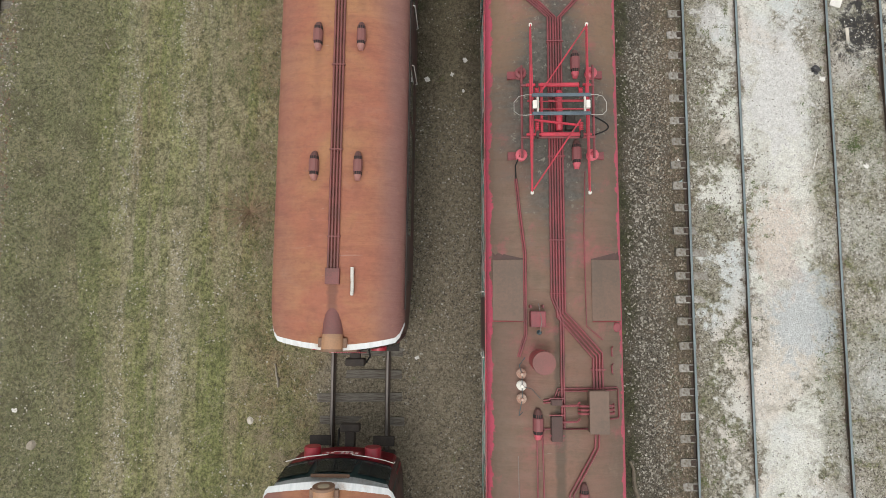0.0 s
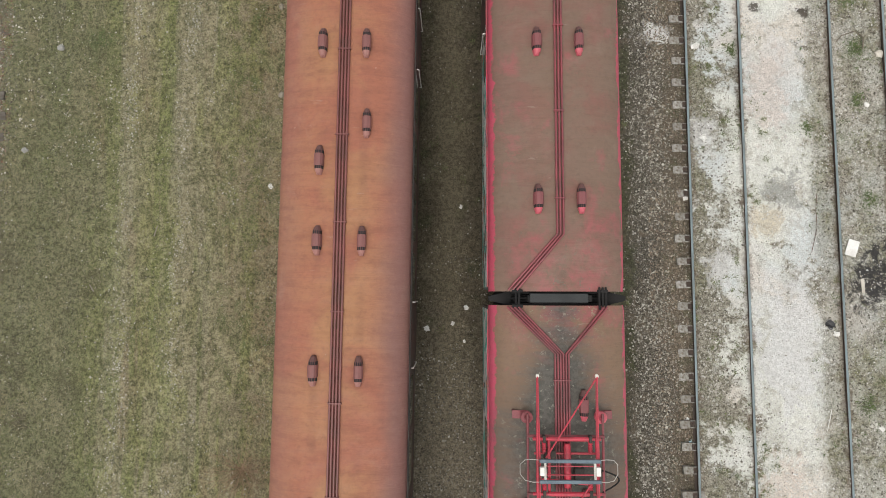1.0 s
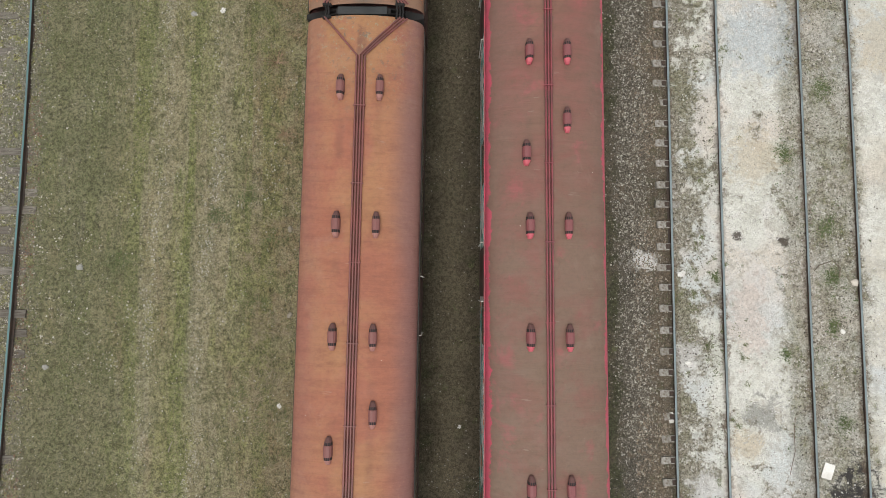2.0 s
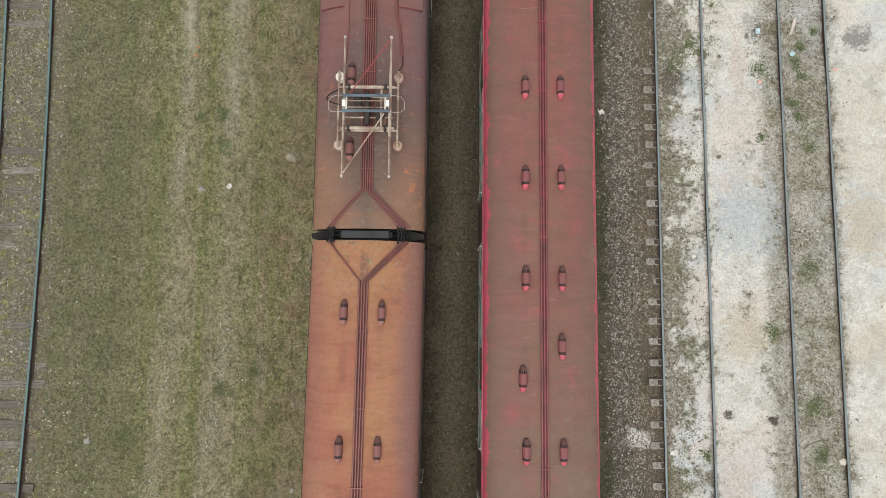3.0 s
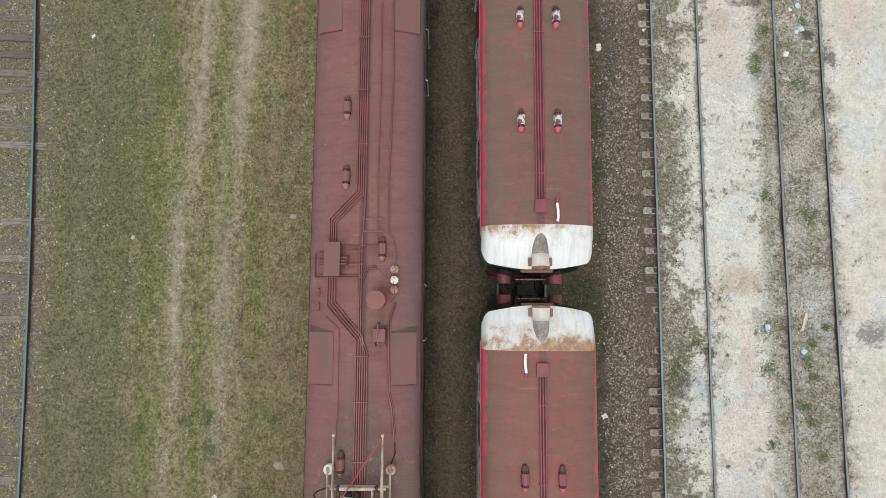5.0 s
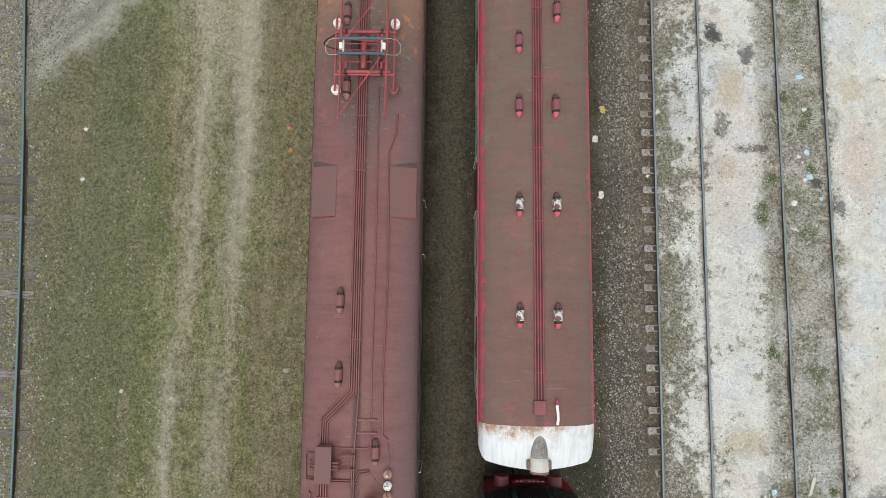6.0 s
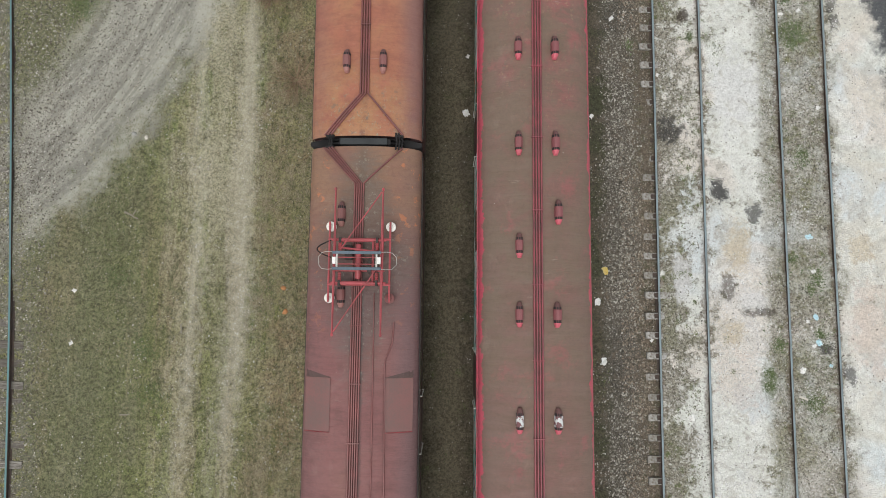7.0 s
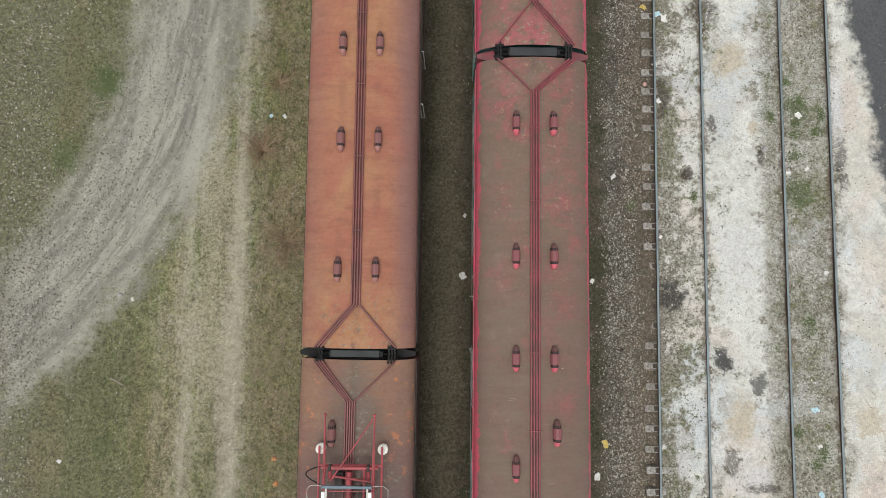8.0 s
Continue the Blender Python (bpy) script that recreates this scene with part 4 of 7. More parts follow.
WX = [(-13.3, -40.0), (-13.25, -8.0), (-13.08, 8.0), (-13.0, 14.0), (-12.93, 19.0), (-12.97, 22.5), (-13.06, 26.0), (-13.18, 29.0), (-13.33, 32.0), (-13.55, 36.0), (-13.9, 41.0), (-14.3, 46.0), (-15.0, 54.0), (-18.0, 90.0)]


def spline(pts, step=1.0):
    """Even points on a smooth line through the plan points."""
    ys = np.array([p[1] for p in pts])
    xs = np.array([p[0] for p in pts])
    yy = np.arange(ys[0], ys[-1] + 0.01, step)
    raw = np.interp(yy, ys, xs)
    k = np.ones(7) / 7
    out = np.convolve(np.pad(raw, 3, mode='edge'), k, mode='valid')
    return list(zip(out.tolist(), yy.tolist()))


WS = spline(WX)
rail("rail", WS, track_west, RAIL_Z, "rail_teal")
rail("rail", [(x - 1.505, y) for x, y in WS], track_west, RAIL_Z, "rail_teal")

# ---- railway cars ----
PROFILE = [(-1.445, 3.30), (-1.44, 3.45), (-1.415, 3.57), (-1.36, 3.675), (-1.27, 3.76), (-1.12, 3.845), (-0.9, 3.925), (-0.65, 3.985), (-0.35, 4.03), (0.0, 4.05),
           (0.35, 4.03), (0.65, 3.985), (0.9, 3.925), (1.12, 3.845), (1.27, 3.76), (1.36, 3.675), (1.415, 3.57), (1.44, 3.45), (1.445, 3.30)]


def roof_z(x):
    return float(np.interp(x, [p[0] for p in PROFILE], [p[1] for p in PROFILE]))


def front(x):
    """How far the rounded cab front falls back at x."""
    a = abs(x) / 1.445
    return 0.22 * a ** 1.8 + 0.30 * max(0.0, (a - 0.87) / 0.13) ** 2.2


def roof_sheet(length, cab, s0, s1, n):
    rows = []
    for i in range(n + 1):
        s = s0 + (s1 - s0) * i / n
        row = []
        for x, z in PROFILE:
            y = s
            if cab:
                k = max(0.0, 1 - s / 1.12) ** 0.8
                y = s + front(x) * k
                d = max(0.0, 1 - s / 1.15)
                z = z - 0.40 * d ** 2.0 * (z - 3.12) / 0.93
            if not cab and s < 0.16:
                z -= 0.05 * (1 - s / 0.16) ** 2
            if s > length - 0.16:
                z -= 0.05 * ((s - length + 0.16) / 0.16) ** 2
            z += 0.006 * noise.noise(Vector((x * 1.5, s * 0.9, length)))
            row.append((x, y, z))
        rows.append(row)
    return rows


def daubed():
    """Crimson ventilator hood daubed with white."""
    s = Shade("white_daubed_crimson_paint", 0.55)
    n = s.noise(s.ob, 6.0, 5, 0.6, 0.5)
    o = s.noise(s.ob, 40, 3)
    return s.done(s.mix(s.step(n, 0.44, 0.48), (0.12, 0.045, 0.048), (0.46, 0.48, 0.475)), o, 0.1, 0.003)


def ventilator_meshes(body, tip):
    """Torpedo ventilator: hood, two dark louvre bands, two tapered noses."""
    hood = bmesh.new()
    sec = [(-0.105, 0.0), (-0.105, 0.12), (-0.07, 0.175), (0.0, 0.195), (0.07, 0.175), (0.105, 0.12), (0.105, 0.0)]
    def loft(bm, stations):
        rings = []
        for y, k, h in stations:
            rings.append([bm.verts.new((x * k, y, z * h)) for x, z in sec])
        for a, b in zip(rings, rings[1:]):
            for i in range(len(sec) - 1):
                bm.faces.new((a[i], a[i + 1], b[i + 1], b[i]))
        bm.faces.new(rings[0])
        bm.faces.new(rings[-1][::-1])
    loft(hood, [(-0.135, 1.0, 1.0), (-0.12, 1.04, 1.03), (0.12, 1.04, 1.03), (0.135, 1.0, 1.0)])
    bands = []
    for y in (-0.205, 0.135):
        b = bmesh.new()
        loft(b, [(y, 0.9, 0.92), (y + 0.07, 0.9, 0.92)])
        bands.append(b)
    nose = bmesh.new()
    loft(nose, [(-0.325, 0.50, 0.40), (-0.30, 0.56, 0.62), (-0.205, 0.9, 0.95)])
    back = bmesh.new()
    loft(back, [(0.205, 0.9, 0.95), (0.30, 0.55, 0.62), (0.325, 0.46, 0.40)])
    out = []
    for nm, bm, mt in (("roof_ventilator", hood, body), ("louvre", bands[0], "soot_shade"), ("louvre", bands[1], "soot_shade"), ("nose", nose, tip), ("tail", back, "vent_dark")):
        me = bpy.data.meshes.new(nm)
        bmesh.ops.recalc_face_normals(bm, faces=bm.faces[:])
        bm.to_mesh(me)
        bm.free()
        me.materials.append(M[mt])
        out.append((nm, me))
    return out


M["daubed"] = daubed()
VENTS = {"dull": ventilator_meshes("vent_red", "tip_dull"), "pink": ventilator_meshes("vent_pink", "tip_pink"), "white": ventilator_meshes("daubed", "tip_pink")}


def ventilator(car, x, s, sort, flip=False, lean=0.0):
    tilt = -math.degrees(math.atan2(roof_z(x + 0.1) - roof_z(x - 0.1), 0.2))
    base = None
    for nm, me in VENTS[sort]:
        o = new(nm, me)
        if base is None:
            base = o
            o.parent = car
            o.matrix_basis = pose(x, s, roof_z(x) - 0.012, 0, tilt, (180 if flip else 0) + lean) @ Matrix.Diagonal((0.88, 0.96, 0.95, 1))
            if sort == "white":
                tagged(o, "ventilator hood daubed with white paint")
        else:
            o.parent = base


def roof_line(x):
    return roof_z(x) + 0.034


def pipe(car, pts, r=0.02, mat="pipe_red", clamps=True, label=""):
    """A conduit laid on the roof along (x, s) points, with clamps across it."""
    fine = []
    for (xa, sa), (xb, sb) in zip(pts, pts[1:]):
        n = max(1, int(abs(xb - xa) / 0.15) + 1)
        for k in range(n):
            f = k / n
            x = xa + (xb - xa) * f
            fine.append((x, sa + (sb - sa) * f, roof_line(x)))
    fine.append((*pts[-1], roof_line(pts[-1][0])))
    return part("roof_conduit", tube_bm(fine, r), mat, car, label)


def clamp_bars(car, x0, x1, stations, mat):
    for s in stations:
        z = roof_z((x0 + x1) / 2)
        part("conduit_clamp", box_bm(x0, x1, s - 0.014, s + 0.014, z - 0.01, z + 0.064), mat, car)


def y_split(xs, left, right, apex, end, step):
    """Paths of the conduits that fork to both corners of a car end."""
    paths = []
    for i, x in enumerate(xs):
        if i < left:
            paths.append([(x, apex), (-0.93 + (i - (left - 1) / 2) * step, end)])
        else:
            j = i - left
            paths.append([(x, apex), (0.98 + (j - (right - 1) / 2) * step, end)])
    return paths


def headlight(car, front_mat, sleeve=None):
    """Torpedo housing of the top headlight on the cab roof."""
    ax = Matrix.Rotation(radians(90), 4, 'X')
    prof = [(0.195, -0.02), (0.215, -0.02), (0.222, 0.05), (0.215, 0.15), (0.208, 0.45), (0.185, 0.75), (0.12, 1.05), (0.03, 1.25)]
    h = part("headlight_housing", lathe_bm([(r, -z) for r, z in prof], 18, (0, 0, 0), ax), front_mat, car, "tapered headlight housing on the roof", pose(0, 0.03, 3.93, -4), True)
    part("lens", lathe_bm([(0.10, 0.0), (0.17, -0.015), (0.19, -0.03), (0.19, -0.06)], 18, (0, -0.03, 0), ax), "lens", h, "round headlight glass", None, True)
    part("rim", lathe_bm([(0.20, 0.025), (0.228, 0.025), (0.228, -0.03), (0.20, -0.03)], 18, (0, 0, 0), ax), "rim", h, "rusty metal lamp rim", None, True)
    if sleeve:
        part("sleeve", lathe_bm([(r + 0.006, -z) for r, z in prof[1:4]] + [(0.216, -0.34)], 18, (0, 0, 0), ax), sleeve, h, "tan painted lamp sleeve", None, True)
    for sx in (-1, 1):
        bm = bmesh.new()
        box(bm, min(0.19 * sx, 0.30 * sx), max(0.19 * sx, 0.30 * sx), 0.06, 0.26, -0.12, -0.02, 0.015)
        part("bracket", bm, "rim", h, "rusty side bracket")
    return h


def wall_ring(levels, length, cab):
    """Body shell below the roof: plan outline at each height."""
    bm = bmesh.new()
    rings = []
    for z, half, push in levels:
        pts = []
        fr = [-1, -0.93, -0.75, -0.5, -0.25, 0, 0.25, 0.5, 0.75, 0.93, 1] if cab else [-1, 1]
        if cab:
            pts.append((-half, 1.5, z))
        for f in fr:
            y = (front(f * 1.445) - push) if cab else 0.05
            pts.append((f * half * (0.955 if cab else 1.0), y, z))
        if cab:
            pts.append((half, 1.5, z))
        pts.append((half, length - 0.05, z))
        pts.append((-half, length - 0.05, z))
        rings.append([bm.verts.new(p) for p in pts])
    for a, b in zip(rings, rings[1:]):
        n = len(a)
        for k in range(n):
            bm.faces.new((a[k], a[(k + 1) % n], b[(k + 1) % n], b[k]))
    bm.faces.new(rings[0][::-1])
    bm.faces.new(rings[-1])
    return bm


def cab_face(car, z0, z1, push0, push1, half, inset, f0, f1, n=6):
    """A curved band on the cab front between two heights."""
    rows = []
    for z, p in ((z0, push0), (z1, push1)):
        rows.append([((f0 + (f1 - f0) * k / n) * half * 0.955, front((f0 + (f1 - f0) * k / n) * 1.445) - p - inset, z) for k in range(n + 1)])
    bm = grid_bm(rows)
    bmesh.ops.solidify(bm, geom=bm.faces[:], thickness=0.02)
    return bm


def make_car(label, at, to, cab, mats, side_pos, side_neg):
    """The shell of a railway car; local y runs from one end to the other."""
    (ax, ay), (bx, by) = at, to
    length = math.hypot(bx - ax, by - ay)
    ang = math.degrees(math.atan2(-(bx - ax), by - ay))
    car = new("railway_car")
    car.matrix_basis = pose(ax, ay, 0, 0, 0, ang)
    tagged(car, label, "railway car", "cars of the two trains")
    cap = 1.12 if cab else 0.0
    if cab:
        if mats["cap"] == "cap_orange":
            cap = 0.13
        part("cab_cap", grid_bm(roof_sheet(length, cab, 0.0, cap, 12)), mats["cap"], car, "white painted cap over the cab, rust showing", None, True)
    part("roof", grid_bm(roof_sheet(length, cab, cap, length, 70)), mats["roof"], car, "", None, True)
    levels = [(1.12, 1.40, 0.06), (1.3, 1.435, 0.11), (2.25, 1.44, 0.11), (3.15, 1.43, -0.03), (3.30, 1.42, -0.06)]
    part("body_shell", wall_ring(levels, length, cab), mats["body"], car)
    # side cladding, a window row and doors
    for sx, mt in ((1, side_pos), (-1, side_neg)):
        x0, x1 = sorted((sx * 1.438, sx * 1.452))
        part("side_panel", box_bm(x0, x1, 1.55 if cab else 0.1, length - 0.1, 1.2, 3.28), mt, car, "painted steel side, sprayed over in places")
        gx0, gx1 = sorted((sx * 1.452, sx * 1.457))
        n = 12
        for k in range(n):
            s = 2.6 + k * (length - 4.6) / n
            if k in (3, 8):
                dx0, dx1 = sorted((sx * 1.452, sx * 1.462))
                d = part("side_door", box_bm(dx0, dx1, s, s + 1.25, 1.15, 3.2, 0.004), mats["door"], car)
                for q in (-0.12, 1.37):
                    hx = sx * 1.50
                    part("handrail", tube_bm([(sx * 1.45, s + q, 1.5), (hx, s + q, 1.52), (hx, s + q, 2.7), (sx * 1.45, s + q, 2.72)], 0.014), "white", d, "white door handrail")
            else:
                part("side_window", box_bm(gx0, gx1, s, s + 1.1, 2.15, 2.95, 0.002), mt if mt.startswith("side_") and k % 3 else "glass", car, "side window sprayed over" if mt.startswith("side_") and k % 3 else "")
        gut = [(sx * 1.46, 0.9 if cab else 0.1, 3.36), (sx * 1.46, length - 0.1, 3.36)]
        part("rain_gutter", tube_bm(gut, 0.02), mats["gutter"], car)
    part("underframe", box_bm(-1.25, 1.25, 0.7, length - 0.2, 0.62, 1.14), "under", car)
    for sc in (3.2, length - 3.2):
        b = part("bogie", box_bm(-1.1, 1.1, sc - 1.7, sc + 1.7, 0.45, 0.75, 0.05), "under", car)
        for dy in (-1.25, 1.25):
            bm = bmesh.new()
            for sx in (-0.75, 0.75):
                lathe(bm, [(0.44, -0.06), (0.46, -0.03), (0.44, 0.06), (0.2, 0.07)], 18, (sx, sc + dy, 0.61), Matrix.Rotation(radians(90), 4, 'Y'))
            tube(bm, [(-0.75, sc + dy, 0.61), (0.75, sc + dy, 0.61)], 0.07, 8)
            part("wheelset", bm, "rail_side", b)
    return car, length


def cab_front(car, mats, lamp_depth=0.24, rails=False):
    """Windscreens, red apron, buffers, lamps, wipers and coupler of a cab end."""
    part("apron", cab_face(car, 1.3, 2.28, 0.11, 0.11, 1.445, 0.006, -0.97, 0.97, 16), mats["apron"], car, "bright red front apron", None, True)
    w = part("windscreen_band", cab_face(car, 2.3, 3.2, 0.105, -0.02, 1.43, 0.008, -0.98, 0.98, 16), "body_green", car, "dark green windscreen surround", None, True)
    for f0, f1 in ((-0.90, -0.40), (-0.30, 0.30), (0.40, 0.90)):
        part("windscreen", cab_face(car, 2.40, 3.08, 0.09, 0.004, 1.43, 0.034, f0, f1, 6), "glass", w, "dark windscreen", None, True)
    for sx in (-1, 1):
        hx = 0.72 * sx
        y = front(hx) - 0.16
        ax = Matrix.Rotation(radians(90), 4, 'X')
        part("lamp_housing", lathe_bm([(0.20, -0.05), (0.20, lamp_depth - 0.04), (0.19, lamp_depth), (0.14, lamp_depth)], 18, (hx, y + 0.05, 1.95), ax), mats["lamp"], car, "round red lamp housing", None, True)
        lo, hi = sorted((0.55 * sx, 1.1 * sx))
        part("step_plate", box_bm(lo, hi, y - 0.16, y + 0.1, 0.72, 0.76, 0.01), "under", car, "dark steel step plate")
        part("wiper", tube_bm([(0.5 * sx, -0.10 + front(0.5), 2.36), (0.42 * sx, -0.09 + front(0.42), 2.7), (0.38 * sx, 0.01 + front(0.38), 3.06)], 0.012), "under", car)
    if rails:
        for fs in ((-0.9, -0.75, -0.5, -0.2), (0.2, 0.5, 0.75, 0.9)):
            rl = [(f * 1.40, front(f * 1.445) - 0.20, 2.30) for f in fs]
            rl = [(rl[0][0], rl[0][1] + 0.03, 2.1), *rl, (rl[-1][0], rl[-1][1] + 0.03, 2.1)]
            part("hand_rail", tube_bm(rl, 0.012), "white", car, "white front handrail")
    c = part("coupler", box_bm(-0.13, 0.13, -0.5, 0.3, 0.9, 1.1, 0.04), "under", car, "dark automatic coupler")
    part("coupler_head", box_bm(-0.25, 0.25, -0.62, -0.42, 0.86, 1.14, 0.04), "under", c)
    part("air_hose", tube_bm([(0.3, -0.05, 1.0), (0.34, -0.4, 0.75), (0.24, -0.55, 0.7), (0.1, -0.6, 0.9)], 0.025), "rubber", c)
    part("step_beam", box_bm(-1.15, 1.15, 0.05, 0.4, 0.85, 1.12, 0.03), "under", car)
    # unreadable fleet number
    pl = part("number_plate", box_bm(-0.44, 0.44, -0.178, -0.168, 1.98, 2.2), mats["apron"], car)
    for k in range(7):
        if k != 4:
            part("lettering", box_bm(-0.40 + 0.115 * k, -0.33 + 0.115 * k, -0.184, -0.176, 2.09, 2.17), "lettering", pl, "white lettering bar")
    part("lettering", box_bm(-0.25, 0.2, -0.184, -0.176, 2.0, 2.03), "lettering", pl, "white lettering bar")
    part("brow", cab_face(car, 3.18, 3.5, -0.02, -0.10, 1.445, 0.004, -0.99, 0.99, 18), mats["cap"], car, "white painted brow over the windscreens", None, True)
    part("visor", box_bm(-0.42, 0.42, -0.05, 0.02, 3.30, 3.34, 0.008), "rim", car, "rusty strip over the windscreen")
    part("visor_slot", box_bm(-0.38, 0.38, -0.056, -0.046, 3.295, 3.325), "under", car)


def cab_roof_fittings(car, length, pipe_mat, vents, sort, whistle, head_mat, left=1, right=3, apex=None, right_only=False, sleeve=None, flip=False):
    headlight(car, head_mat, sleeve)
    xs = [-0.066, 0.0, 0.066] if right_only else [-0.099, -0.033, 0.033, 0.099]
    apex = apex or length - 1.0
    part("cable_box", box_bm(-0.15, 0.15, 1.40, 1.74, 3.98, 4.13, 0.012), pipe_mat, car, "flat red cable box")
    ln = 0 if right_only else left
    tails = y_split(xs, ln, len(xs) - ln, apex, length - 0.03, 0.085)
    for x, tail in zip(xs, tails):
        pipe(car, [(x, 1.7), *tail], 0.0245, pipe_mat)
    clamp_bars(car, xs[0] - 0.04, xs[-1] + 0.04, [2.4 + 1.85 * k for k in range(int((apex - 2.6) / 1.85) + 1)], pipe_mat)
    if whistle:
        wz = roof_z(0.42) + 0.09
        bent = 0.016 if whistle == "white" else 0.008
        line = [(0.42 - bent * 0.6, 1.18, wz), (0.42 + bent * 0.5, 1.30, wz + 0.01), (0.42 + bent * 0.2, 1.46, wz), (0.42 - bent * 0.7, 1.60, wz + 0.008), (0.42 - bent, 1.76, wz)]
        w = part("whistle", tube_bm(line, 0.036, 10), whistle, car, "long pale whistle tube, slightly bent", None, True)
        if whistle == "white":
            part("sleeve", tube_bm([(0.42 - bent * 0.8, 1.64, wz + 0.005), (0.42 - bent, 1.772, wz)], 0.039, 10), "pipe_pink", w, "crimson painted end")
        part("foot", box_bm(0.395, 0.445, 1.62, 1.68, roof_z(0.42) - 0.01, wz), "under", w)
        part("foot", box_bm(0.395, 0.445, 1.28, 1.34, roof_z(0.42) - 0.01, wz), "under", w)
    for x, s, *kind in vents:
        ventilator(car, x, s, kind[0] if kind else sort, flip)


def pantograph(car, s, x, paint, frame_mat, insul, insul_odd, tip=None):
    """A lowered diamond pantograph: base frame on four insulators, folded arms and a twin strip head."""
    odd = (0, 1, 3) if paint == "panto_cream" else (1,)
    P = lambda a, b, z: (x + a, s + b, z)
    bm = bmesh.new()
    for sx in (-0.74, 0.74):
        tube(bm, [P(sx, -0.98, 4.28), P(sx, 0.98, 4.28)], 0.026, 8)
    for sy in (-0.55, 0.55):
        tube(bm, [P(-0.76, sy, 4.30), P(0.76, sy, 4.30)], 0.03, 8)
    base = part("pantograph", bm, frame_mat, car, "folded diamond pantograph")
    for i, (sx, sy) in enumerate(((-0.74, -0.88), (0.74, -0.88), (-0.74, 0.88), (0.74, 0.88))):
        z0 = roof_z(x + sx) - 0.01
        prof = [(0.06, z0), (0.06, z0 + 0.05), (0.115, z0 + 0.07), (0.07, z0 + 0.10), (0.12, z0 + 0.125), (0.075, z0 + 0.155), (0.125, z0 + 0.18), (0.118, z0 + 0.215), (0.06, z0 + 0.24), (0.035, max(z0 + 0.27, 4.27))]
        part("insulator", lathe_bm(prof, 16, (x + sx, s + sy, 0)), insul_odd if i in odd else insul, base, "ribbed porcelain insulator", None, True)
        if frame_mat != "pipe_pink":
            continue
        lx = sx + math.copysign(0.27, sx)
        lo, hi = sorted((x + sx, x + lx))
        part("foot_plate", box_bm(lo, hi, s + sy - 0.1, s + sy + 0.06, roof_z(x + lx) - 0.03, roof_z(x + sx) + 0.01), "panto_dull" if paint != "panto_red" else "pipe_pink", base)
    # main shafts with their springs and cranks
    for sy, sg in ((-0.52, -1), (0.52, 1)):
        part("main_shaft", tube_bm([P(-0.66, sy, 4.40), P(0.66, sy, 4.40)], 0.03, 10), paint, base)
        part("shaft_tube", tube_bm([P(-0.42, sy, 4.40), P(0.36, sy, 4.40)], 0.044, 10), paint, base)
        for sx in (-0.46, 0.44):
            coil = [(0.05 if q % 2 else 0.036, 0.035 + 0.022 * q) for q in range(11)]
            part("spring", lathe_bm([(rad, sg * h) for rad, h in coil], 10, P(sx, sy, 4.38), Matrix.Rotation(radians(90), 4, 'X')), "rust" if paint == "panto_cream" else paint, base, "coiled spring")
            part("crank", box_bm(x + sx - 0.03, x + sx + 0.03, s + sy - 0.07, s + sy + 0.07, 4.32, 4.45, 0.01), "under", base)
    part("air_cylinder", lathe_bm([(0.055, -0.42), (0.07, -0.40), (0.07, 0.36), (0.05, 0.42)], 12, P(-0.02, 0.0, 4.33), Matrix.Rotation(radians(90), 4, 'X')), "under" if paint == "panto_cream" else paint, base, "", None, True)
    part("lock_rod", tube_bm([P(0.34, -0.5, 4.36), P(0.34, 0.5, 4.36)], 0.03, 8), paint, base)
    part("cross_brace", tube_bm([P(-0.62, -0.22, 4.30), P(0.62, -0.22, 4.30)], 0.022), paint, base)
    part("cross_brace", tube_bm([P(-0.40, 0.33, 4.40), P(0.5, 0.23, 4.44)], 0.025), paint, base)
    part("gear_block", box_bm(x + 0.2, x + 0.42, s - 0.28, s + 0.08, 4.2, 4.36, 0.03), "under", base)
    part("gear_block", box_bm(x - 0.36, x - 0.16, s + 0.05, s + 0.4, 4.18, 4.34, 0.03), "under", base)
    # the four long arms lie folded and run past each other to the knees
    for sx, d in ((-0.575, 1), (0.575, 1), (-0.575, -1), (0.575, -1)):
        part("lower_arm", tube_bm([P(sx, -0.5 * d, 4.42), P(sx, 1.74 * d, 4.50)], 0.028, 8, 0.018), paint, base)
        part("upper_arm", tube_bm([P(sx, 1.74 * d, 4.55), P(sx * 0.97, 0.05 * d, 4.66)], 0.013, 8), paint, base)
        part("knee", lathe_bm([(0.03, -0.03), (0.042, 0.0), (0.03, 0.03)], 10, P(sx, 1.75 * d, 4.52), Matrix.Rotation(radians(90), 4, 'Y')), tip or "porcelain", base)
    part("diagonal_stay", tube_bm([P(0.545, 1.68, 4.535), P(-0.40, 0.28, 4.62)], 0.016, 8), "panto_dull" if paint == "panto_cream" else paint, base)
    part("diagonal_stay", tube_bm([P(-0.545, -1.68, 4.535), P(0.44, -0.22, 4.62)], 0.016, 8), paint, base)
    # collector head
    for sy in (-0.19, 0.19):
        part("contact_strip", box_bm(x - 0.58, x + 0.58, s + sy - 0.035, s + sy + 0.035, 4.70, 4.745, 0.01), "head", base, "blue grey contact strip")
        part("strip_carrier", tube_bm([P(-0.48, sy * 0.42, 4.66), P(0.48, sy * 0.42, 4.66)], 0.013), paint, base)
